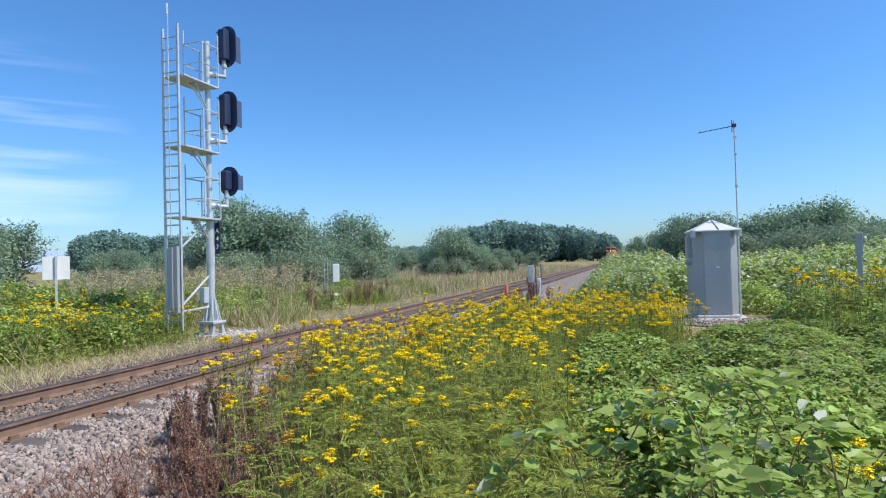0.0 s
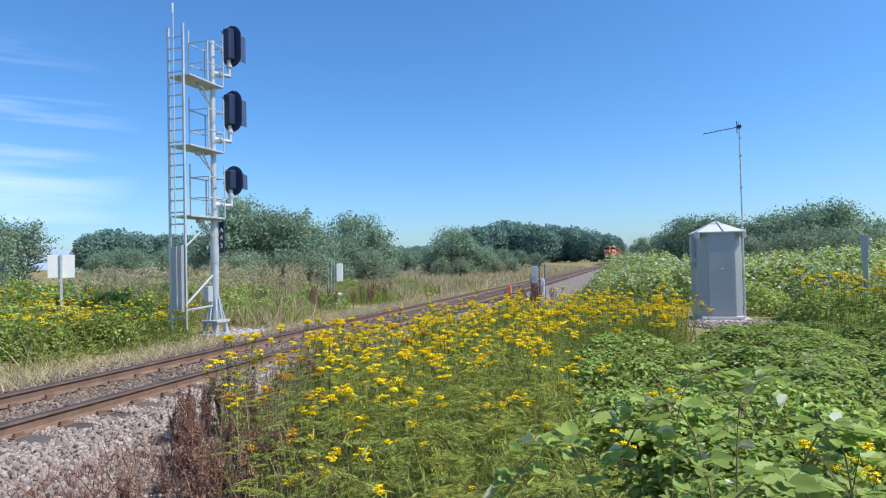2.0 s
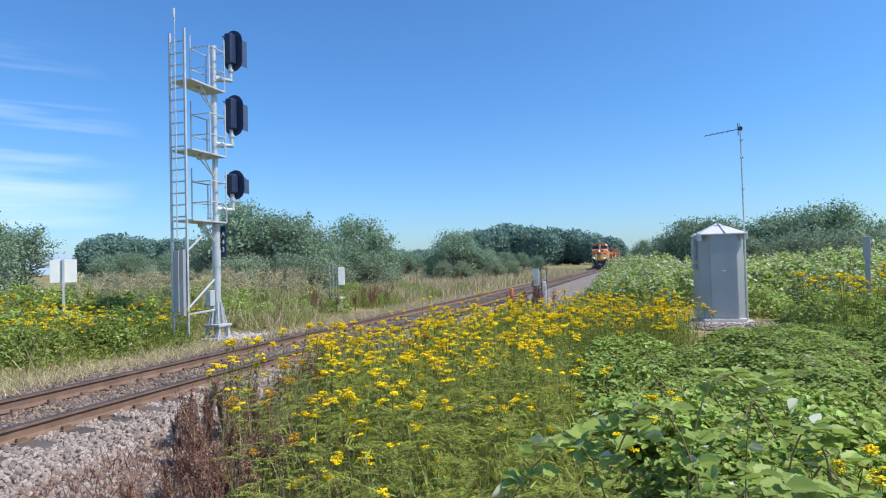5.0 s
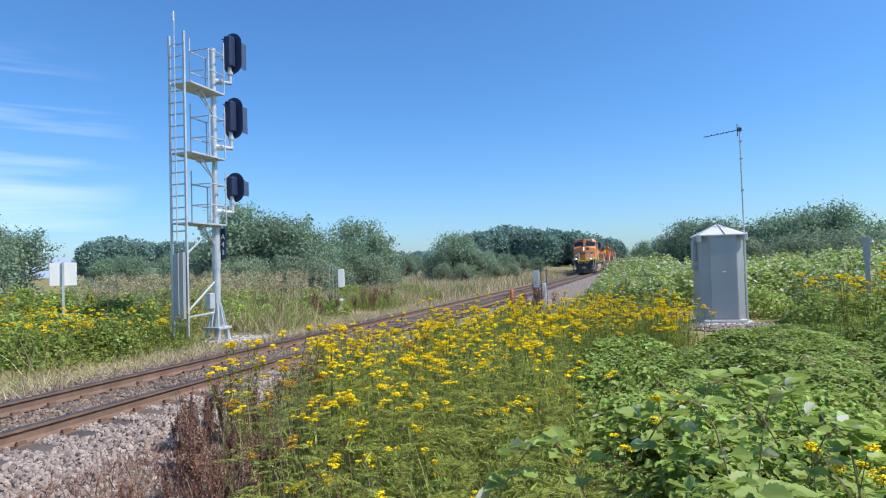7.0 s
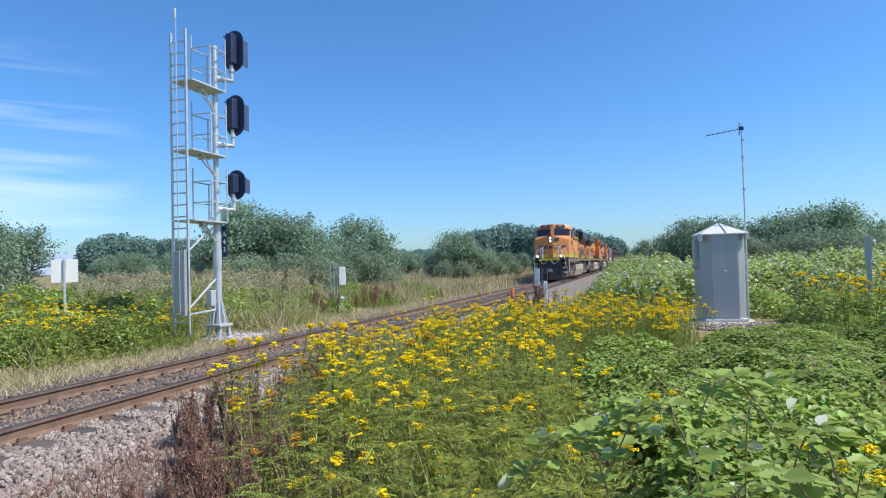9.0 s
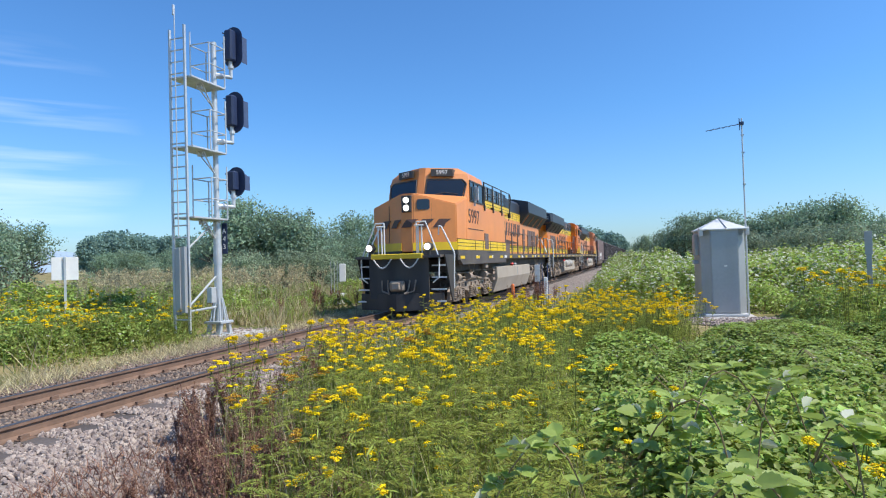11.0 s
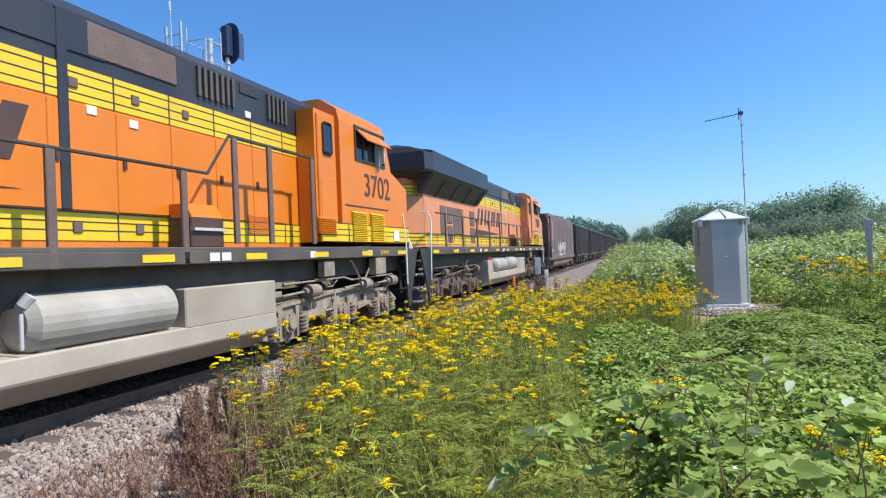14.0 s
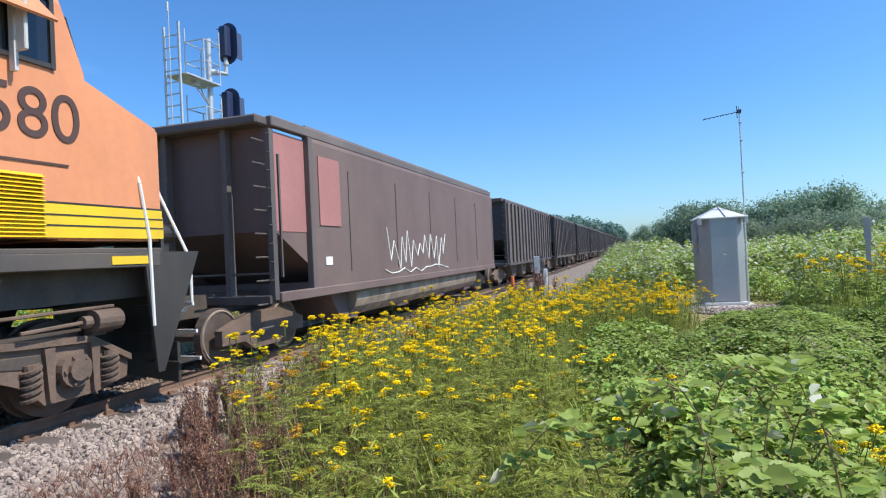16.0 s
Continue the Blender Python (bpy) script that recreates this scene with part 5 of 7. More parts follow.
def equipment_cabinet():
    """The sheet-metal signal cabinet with its hipped roof."""
    cx, cy, w, z0, z1 = 2.18, 18.75, 0.58, -0.12, 2.24
    cab = thing("signal_cabinet", "grey aluminium railway signal cabinet with a pale hipped roof", "cabinet", pose(cx, cy, 0, 0, 0, 6))
    bm = bmesh.new()
    k = 0.22
    prism(bm, [(-w, -w + k), (-w + k, -w), (w - k, -w), (w, -w + k), (w, w), (-w, w)], "z", z0, z1)
    part("body", bm, M["alu"], cab)
    for a, b in ((-w + k + 0.02, w - k - 0.02),):
        d = part("door", B(a, b, -w - 0.022, -w + 0.01, z0 + 0.06, z1 - 0.06, 0.006), M["alu"], cab)
        bm = bmesh.new()
        box(bm, -0.03, 0.05, -w - 0.04, -w - 0.02, 1.22, 1.25)
        part("handle", bm, M["white"], d, "small pale handle")
    bm = bmesh.new()
    lo = [bm.verts.new((x * (w + 0.05), y * (w + 0.05), z1)) for x, y in ((-1, -1), (1, -1), (1, 1), (-1, 1))]
    lo2 = [bm.verts.new((x * (w + 0.05), y * (w + 0.05), z1 + 0.03)) for x, y in ((-1, -1), (1, -1), (1, 1), (-1, 1))]
    top = bm.verts.new((0, 0, z1 + 0.36))
    bm.faces.new(lo)
    for i in range(4):
        bm.faces.new((lo[i], lo[(i + 1) % 4], lo2[(i + 1) % 4], lo2[i]))
        bm.faces.new((lo2[i], lo2[(i + 1) % 4], top))
    bmesh.ops.recalc_face_normals(bm, faces=bm.faces)
    rf = part("roof", bm, M["alu_roof"], cab, "pale sheet-metal hipped roof")
    bm = bmesh.new()
    tube(bm, (0.0, 0, z1 + 0.37), (0.06, -w - 0.05, z1 + 0.05), 0.014, 5)
    part("roof_ridge", bm, M["alu"], rf)
    for x in (-w - 0.02, w + 0.02):
        part("corner_bracket", B(x - 0.05, x + 0.05, -w - 0.03, -w + 0.15, z1 - 0.16, z1 + 0.06, 0.01), M["alu_roof"], cab)
    part("skirt", B(-w + 0.02, w - 0.02, -w - 0.03, w, z0 - 0.05, z0 + 0.02, 0.008), M["alu_roof"], cab)
    for x in (-0.3, 0.35):
        part("leg", B(x - 0.07, x + 0.07, -0.45, 0.45, z0 - 0.3, z0 - 0.05), M["under"], cab)
    bm = bmesh.new()
    box(bm, -w - 0.1, -w, -0.1, 0.25, 1.55, 2.15, 0.01)
    box(bm, -w - 0.14, -w, -0.05, 0.1, 1.30, 1.42, 0.01)
    part("meter_box", bm, M["alu"], cab)
    tagged(link_mesh("cabinet_pad", B(cx - 0.7, cx + 0.85, cy - 1.15, cy + 0.8, -0.75, z0 - 0.06, 0.04), M["concrete"]), "pale stony pad under the signal cabinet", "pad")
    # antenna mast beside the cabinet
    an = thing("antenna_mast", "slim galvanised antenna pole with a small directional aerial beside the cabinet", "antenna", pose(2.86, 18.6, 0))
    bm = bmesh.new()
    tube(bm, (0, 0, -0.4), (0, 0, 2.4), 0.028, 8)
    tube(bm, (0.0, 0, 2.35), (0, 0, 5.38), 0.02, 8)
    for z in (3.5, 4.4, 4.9):
        box(bm, -0.03, 0.045, -0.03, 0.03, z, z + 0.03)
    part("pole", bm, M["galv"], an)
    bm = bmesh.new()
    tube(bm, (0.06, 0, 5.24), (-0.95, -0.16, 5.08), 0.011, 6)
    aer = part("aerial_boom", bm, M["siggrey"], an)
    for i in range(7):
        bm = bmesh.new()
        f = i / 6
        p = Vector((0.0, 0, 5.23)).lerp(Vector((-0.93, -0.16, 5.085)), f)
        q = Vector((0.02, -0.15, 0)).normalized() * 0.16
        tube(bm, p - q, p + q, 0.006, 5)
        part("element", bm, M["siggrey"], aer)
    bm = bmesh.new()
    tube(bm, (-0.06, 0, 5.05), (-0.06, 0, 5.40), 0.012, 6)
    box(bm, -0.05, 0.05, -0.03, 0.03, 5.19, 5.29)
    part("clamp", bm, M["siggrey"], an)


equipment_cabinet()


def small_equipment():
    # white board on a post, its back to the camera
    s = thing("track_sign", "plain white rectangular board on a galvanised post among flowers", "sign", pose(-14.7, 12.05, 0, 0, 0, 48))
    part("board", B(-0.31, 0.31, 0.02, 0.035, 1.38, 2.0, 0.004), M["white"], s)
    part("post", B(-0.03, 0.03, -0.035, 0.015, -0.55, 2.02, 0.005), M["galv"], s)
    # small instrument post across the track
    b = thing("instrument_post", "two pale equipment boxes on thin posts beside the track", "equipment post", pose(-12.75, 23.85, 0, 0, 0, 28))
    part("upper_box", B(-0.02, 0.27, -0.12, 0.12, 0.80, 1.60, 0.02), M["white"], b, "pale upright equipment box")
    part("lower_box", B(-0.15, 0.18, -0.12, 0.12, -0.2, 0.28, 0.02), M["white"], b, "small white box near the ground")
    for x in (-0.38, -0.24, -0.10):
        bm = bmesh.new()
        tube(bm, (x, 0, -0.6), (x, 0, 1.75), 0.014, 6)
        part("rod", bm, M["galv"], b)
    part("shelf", B(-0.4, 0.2, -0.05, 0.05, 0.24, 0.30), M["galv"], b)
    # pale cable post with a grey board, near side of the strip
    p = thing("cable_post", "short white marker post beside a grey plate on steel poles", "marker post", pose(-3.45, 22.25, 0, 0, 0, 8))
    part("white_post", B(0.03, 0.17, -0.07, 0.07, -0.6, 0.88, 0.02), M["white"], p)
    part("grey_board", B(-0.30, -0.10, -0.02, 0.02, 0.72, 1.36, 0.01), M["galv"], p)
    for x in (-0.12, -0.02, 0.18):
        bm = bmesh.new()
        tube(bm, (x, 0.05, -0.6), (x, 0.05, 1.42 - 0.03 * x), 0.02, 6)
        part("steel_pole", bm, M["siggrey"], p)
    o = thing("orange_marker", "bright orange plastic marker stake among the weeds", "marker", pose(-4.15, 20.1, 0))
    bm = bmesh.new()
    tube(bm, (0, 0, -0.6), (0, 0, 0.72), 0.055, 10)
    tube(bm, (0, 0, 0.72), (0, 0, 0.75), 0.055, 10, 0.03)
    part("stake", bm, M["orange_tape"], o)
    bm = bmesh.new()
    for z in (0.35, 0.6):
        tube(bm, (0, 0, z), (0, 0, z + 0.02), 0.06, 10)
    part("collar", bm, M["orange_tape"], o)
    d = thing("edge_post", "grey flat plate on a slim galvanised post, seen nearly edge-on", "sign post", pose(5.65, 18.15, 0, 0, 0, -17))
    part("plate", B(-0.085, 0.085, 0.0, 0.02, 1.45, 2.06, 0.006), M["alu"], d)
    part("post", B(-0.06, 0.06, 0.02, 0.08, -0.5, 2.0, 0.005), M["alu"], d)


small_equipment()


# ---- plants ----
LEAF = dict(
    tansy=mat("tansy_leaf", (0.33, 0.365, 0.072), 0.6, vary=0, island=0.5, hue=0.02, rand=0.2, transl=0.46, spec=0.25),
    stem=mat("green_stem", (0.15, 0.17, 0.05), 0.7, vary=0, island=0.3, hue=0.02, spec=0.2),
    flower=mat("tansy_flower", (0.86, 0.61, 0.008), 0.7, vary=0, island=0.2, hue=0.012, spec=0.2),
    flower_old=mat("browning_flower", (0.50, 0.27, 0.03), 0.8, vary=0, island=0.3, hue=0.02, spec=0.2),
    bramble=mat("bramble_leaf", (0.325, 0.41, 0.095), 0.5, vary=0, island=0.45, hue=0.02, rand=0.15, transl=0.42, spec=0.4),
    bramble_pale=mat("bramble_leaf_underside", (0.74, 0.74, 0.62), 0.6, vary=0, island=0.15, transl=0.45, spec=0.3),
    cane=mat("bramble_cane", (0.22, 0.16, 0.07), 0.6, vary=0.15, scale=8),
    dock=mat("dry_dock_seed", (0.27, 0.145, 0.105), 0.85, vary=0, island=0.45, hue=0.02, transl=0.15, spec=0.15),
    dry=mat("dry_grass", (0.50, 0.415, 0.25), 0.8, vary=0, island=0.35, hue=0.015, transl=0.25, spec=0.2),
    grass=mat("green_grass", (0.30, 0.34, 0.085), 0.6, vary=0, island=0.4, hue=0.03, transl=0.42, spec=0.25),
    # shrub green lifted and cooled: aerial haze is mixed into the base colour
    bush=mat("hazed_shrub_leaf", (0.25, 0.345, 0.225), 0.6, vary=0, island=0.35, hue=0.025, rand=0.15, transl=0.4, spec=0.3),
    bush_grey=mat("willow_leaf", (0.30, 0.365, 0.235), 0.6, vary=0, island=0.35, hue=0.02, rand=0.15, transl=0.4, spec=0.3),
    # paler and bluer than real leaves, to paint the haze of distance
    far=mat("hazed_far_leaf", (0.22, 0.335, 0.285), 0.8, vary=0, island=0.3, hue=0.02, transl=0.35, spec=0.1),
    bark=mat("bark", (0.11, 0.085, 0.065), 0.9, vary=0.2, scale=6, bump=0.5, bump_scale=20),
    white=mat("white_bloom", (0.62, 0.64, 0.56), 0.7, vary=0, island=0.2, transl=0.3),
)
RNG = np.random.default_rng(11)


def pieces(name, centres, along, out, length, width, material, parent=None, fold=0.25, kind="", tip=0.0, shape="leaf"):
    """One mesh of many leaves: each starts at its centre, runs along its unit vector, and faces out."""
    n = len(centres)
    along = along / (np.linalg.norm(along, axis=1, keepdims=True) + 1e-9)
    side = np.cross(along, out)
    side /= np.linalg.norm(side, axis=1, keepdims=True) + 1e-9
    up = np.cross(side, along)
    L, W = np.broadcast_to(length, n)[:, None], np.broadcast_to(width, n)[:, None]
    if shape == "leaf":        # folded along the rib
        v = np.stack([centres, centres + along * L * 0.45 + side * W * 0.5 + up * W * fold, centres + along * L - up * L * tip,
                      centres + along * L * 0.45 - side * W * 0.5 + up * W * fold], 1)
        f = np.array([[0, 1, 2], [0, 2, 3]])
    elif shape == "broad":      # toothed outline round a sunken rib
        rim = ((0.10, 0.30), (0.26, 0.50), (0.30, 0.43), (0.48, 0.50), (0.54, 0.40), (0.70, 0.38), (0.76, 0.26), (0.90, 0.16))
        rows = [centres]
        for sg in (1, -1):
            rows += [centres + along * L * u + side * (sg * W * w) + up * W * fold * w * 2 - up * L * tip * u * u for u, w in rim]
        v = np.stack(rows + [centres + along * L - up * L * tip], 1)
        f = np.array([[0, i, i + 1] for i in range(1, 8)] + [[0, 8, 17]] + [[0, i + 1, i] for i in range(9, 16)] + [[0, 17, 16]])
    elif shape == "oval":
        v = np.stack([centres, centres + along * L * 0.3 + side * W * 0.48 + up * W * fold, centres + along * L * 0.7 + side * W * 0.4 + up * W * fold, centres + along * L - up * L * tip,
                      centres + along * L * 0.7 - side * W * 0.4 + up * W * fold, centres + along * L * 0.3 - side * W * 0.48 + up * W * fold], 1)
        f = np.array([[0, 1, 2], [0, 2, 3], [0, 3, 4], [0, 4, 5]])
    else:                       # blade
        mid = centres + along * L * 0.55 + up * L * 0.02
        v = np.stack([centres - side * W * 0.5, centres + side * W * 0.5, mid + side * W * 0.35, centres + along * L - up * L * tip, mid - side * W * 0.35], 1)
        f = np.array([[0, 1, 2], [0, 2, 4], [4, 2, 3]])
    k, m = v.shape[1], len(f)
    faces = (np.arange(n)[:, None, None] * k + f[None]).reshape(-1, 3)
    me = bpy.data.meshes.new(name)
    me.vertices.add(n * k)
    me.vertices.foreach_set("co", v.astype(np.float32).ravel())
    me.loops.add(n * m * 3)
    me.loops.foreach_set("vertex_index", faces.astype(np.int32).ravel())
    me.polygons.add(n * m)
    me.polygons.foreach_set("loop_start", np.arange(0, n * m * 3, 3, dtype=np.int32))
    me.polygons.foreach_set("loop_total", np.full(n * m, 3, dtype=np.int32))
    me.update(calc_edges=True)
    me.materials.append(material)
    ob = new(name, me)
    if parent is not None:
        ob.parent = parent
    if kind:
        ob["kind"] = kind
    return ob


def rand_dirs(n, up_bias=0.0):
    d = RNG.normal(size=(n, 3))
    d[:, 2] += up_bias
    return d / np.linalg.norm(d, axis=1, keepdims=True)


def ground_z(xy):
    return np.array([ground_height(x, y) for x, y in xy])


def scatter(n, x0, x1, y0, y1, keep=None):
    xy = np.column_stack([RNG.uniform(x0, x1, n), RNG.uniform(y0, y1, n)])
    if keep is not None:
        xy = xy[[bool(keep(x, y)) for x, y in xy]]
    return xy


def blades(name, xy, height, width, material, label, category, lean=0.35, parts=1):
    n = len(xy)
    c = np.column_stack([xy, ground_z(xy) - 0.02])
    d = RNG.normal(size=(n, 3)) * lean
    d[:, 2] = 1
    h = height * RNG.uniform(0.55, 1.15, n)
    ob = pieces(name, c, d, rand_dirs(n), h, width * RNG.uniform(0.7, 1.3, n), material, tip=0.12, shape="blade")
    return tagged(ob, label, category, kind="stuff")


# tansy: a few stems with ferny leaves and flat yellow heads
def tansy_plant(seed, height, old=False):
    rs = random.Random(seed)
    t = thing("tansy_plant", "tall tansy with ferny green leaves and flat yellow flower heads" if not old else "tansy going over, its flower heads turning brown", "flowering plant", group="tansy beside the track")
    bm = bmesh.new()
    lc, la, lo = [], [], []
    heads = []
    for k in range(rs.randint(2, 4)):
        a = rs.uniform(0, math.tau)
        foot = Vector((0.06 * math.cos(a), 0.06 * math.sin(a), -0.03))
        h = height * rs.uniform(0.72, 1.05)
        lean = Vector((math.cos(a), math.sin(a), 0)) * h * rs.uniform(0.05, 0.28)
        tipp = foot + lean + Vector((0, 0, h))
        mid = foot + lean * 0.35 + Vector((0, 0, h * 0.5))
        tube(bm, foot, mid, 0.006, 4, 0.005)
        tube(bm, mid, tipp, 0.005, 4, 0.003)
        for i in range(13):
            f = 0.08 + 0.84 * i / 13
            p = foot.lerp(mid, f * 2) if f < 0.5 else mid.lerp(tipp, f * 2 - 1)
            b = rs.uniform(0, math.tau)
            d = Vector((math.cos(b), math.sin(b), rs.uniform(0.1, 0.6))).normalized()
            L = rs.uniform(0.13, 0.22) * (1.1 - 0.5 * f)
            sd = d.cross(Vector((0, 0, 1))).normalized()
            for j in range(7):
                q = p + d * L * (0.15 + 0.13 * j) - Vector((0, 0, 0.06 * L * (j / 3) ** 2))
                for sg in (-1, 1):
                    lc.append(q), la.append(d * 0.55 + sd * sg + Vector((0, 0, rs.uniform(-0.2, 0.25)))), lo.append((rs.uniform(-0.3, 0.3), rs.uniform(-0.3, 0.3), 1))
        # flat-topped head
        fc = []
        heads.append(fc)
        for w in range(rs.randint(2, 4)):
            b = rs.uniform(0, math.tau)
            top = tipp + Vector((math.cos(b), math.sin(b), 0)) * rs.uniform(0.0, 0.085) + Vector((0, 0, rs.uniform(-0.05, 0.02)))
            tube(bm, tipp - Vector((0, 0, 0.16)), top, 0.0028, 3)
            nx, ny = rs.gauss(0, 0.13), rs.gauss(0, 0.13)
            n = rs.randint(13, 24)
            R = rs.uniform(0.030, 0.058)
            for i in range(n):
                r, b = R * math.sqrt((i + 0.5) / n), i * 2.4
                u, v = r * math.cos(b), r * math.sin(b)
                fc.append(top + Vector((u, v, 0.010 + 0.014 * rs.random() + nx * u + ny * v - 0.25 * r * r / R)))
    part("stem", bm, LEAF["stem"], t)
    pieces("foliage", np.array(lc), np.array(la), np.array(lo, float), 0.042, 0.013, LEAF["tansy"], t)
    for fc in heads:
        bm = bmesh.new()
        for c in fc:
            bmesh.ops.create_cone(bm, cap_ends=True, segments=6, radius1=0.0065, radius2=0.0100, depth=0.009, matrix=Matrix.Translation(c) @ Euler((rs.gauss(0, 0.3), rs.gauss(0, 0.3), 0)).to_matrix().to_4x4())
        part("flower_head", bm, LEAF["flower_old"] if old else LEAF["flower"], t)
    return t


def in_tansy(x, y):
    """The stand of tansy between the camera and the track."""
    edge = -4.55 + 0.35 * math.sin(y * 1.3) if y > 5.2 else -3.1 - 0.66 * (y - 3.0)
    edge = max(edge, -0.78 * y + 0.16 * y * noise.noise((x * 1.3, y * 1.3, 5)))
    right = -0.15 - 0.16 * (y - 3) if y < 9 else (-1.1 + 0.10 * (y - 9) if y < 10.8 or y > 15.3 else 0.6 + 0.9 * noise.noise((y * 0.9, 0, 2)))
    return edge < x < right


def thinning(x, y):
    """True more often the deeper a spot lies inside the stand, so that its open side thins out."""
    return in_tansy(x, y) and RNG.random() < 0.10 + max(0.0, (x + 0.80 * y) / (0.34 * y)) ** 1.3


def place_tansy():
    kinds = [tansy_plant(20 + i, (1.10, 1.18, 1.26, 1.06, 1.14, 1.22)[i]) for i in range(6)]
    older = [tansy_plant(40 + i, 0.95, True) for i in range(2)]
    spots = []
    rs = random.Random(8)
    def add(x, y, old=False, sc=1.0):
        spots.append((x, y, old, sc))
    tries = 0
    while len(spots) < 300 and tries < 9000:
        tries += 1
        y = 2.6 + 14.0 * rs.random() ** 1.15
        x = rs.uniform(-4.9, 1.2)
        if in_tansy(x, y) and all((x - a) ** 2 + (y - b) ** 2 > 0.055 for a, b, *_ in spots):
            if (y < 4.8 and rs.random() < 0.72) or (x < -0.60 * y and rs.random() < 0.45):
                continue
            add(x, y, x < -0.56 * y and y < 6.5 and rs.random() < 0.6, rs.uniform(0.78, 1.05) * (0.68 if y < 4.0 else (0.80 if y < 5.5 else 0.93)))
    for _ in range(26):                                # stragglers at the ballast edge
        add(rs.uniform(-5.0, -4.3), rs.uniform(5.6, 13.0), False, rs.uniform(0.6, 0.95))
    for _ in range(85):                                # low bright drift before the cabinet
        add(rs.uniform(-1.6, 1.1), rs.uniform(11.0, 15.2), False, rs.uniform(0.66, 0.86))
    for _ in range(190):                               # across the track
        y = rs.uniform(9.0, 14.2)
        x = -y * rs.uniform(0.84, 1.45)
        if x < -11.0:
            add(x, y, False, rs.uniform(0.72, 0.98))
    for _ in range(34):                                # right of the cabinet
        add(rs.uniform(4.0, 8.0), rs.uniform(13.5, 19.0), False, rs.uniform(1.05, 1.4))
    for x, y in ((1.05, 3.2), (1.5, 3.0), (0.9, 3.6), (0.55, 4.3), (1.9, 3.4), (0.2, 4.6), (-0.25, 4.1), (1.25, 4.1)):
        add(x, y, False, 0.7)
    used = set()
    spots.sort(key=lambda q: math.hypot(q[0], q[1]))
    for x, y, old, sc in spots[:270]:
        src = rs.choice(older if old else kinds)
        m = Matrix.Translation((x, y, ground_height(x, y))) @ Matrix.Rotation(rs.uniform(0, math.tau), 4, "Z")
        if src.name not in used:
            used.add(src.name)
            o = src
            o.matrix_world = m
        else:
            o = copy_thing(src, m)
        o.scale = (sc, sc, sc)
        if len(SWAYING) < 50:
            SWAYING.append((o, 1.1))
    # the farther plants, past counting, in one mesh
    V, F, S, base = [], [], [], 0
    slots = ("stem", "foliage", "flower_head")
    data = []
    for k in kinds:
        rows = []
        for ch in k.children:
            me = ch.data
            v = np.empty(len(me.vertices) * 3, np.float32)
            me.vertices.foreach_get("co", v)
            me.calc_loop_triangles()
            f = np.empty(len(me.loop_triangles) * 3, np.int32)
            me.loop_triangles.foreach_get("vertices", f)
            rows.append((v.reshape(-1, 3), f.reshape(-1, 3), slots.index(ch.name.split(".")[0])))
        data.append(rows)
    for x, y, old, sc in spots[270:]:
        a = rs.uniform(0, math.tau)
        R = np.array([[math.cos(a), math.sin(a), 0], [-math.sin(a), math.cos(a), 0], [0, 0, 1]]) * sc
        for v, f, m in rs.choice(data):
            V.append(v @ R + np.array([x, y, ground_height(x, y)]))
            F.append(f + base)
            S.append(np.full(len(f), m, np.int32))
            base += len(v)
    me = bpy.data.meshes.new("far_tansy")
    me.from_pydata(np.concatenate(V).tolist(), [], np.concatenate(F).tolist())
    for m in (LEAF["stem"], LEAF["tansy"], LEAF["flower"]):
        me.materials.append(m)
    me.polygons.foreach_set("material_index", np.concatenate(S))
    tagged(new("far_tansy", me), "yellow tansy standing farther off on both sides of the track", "flowers", kind="stuff")
    for k in kinds + older:
        if k.name not in used:
            k.matrix_world = Matrix.Translation((-3.0, 8.0, ground_height(-3, 8)))


place_tansy()


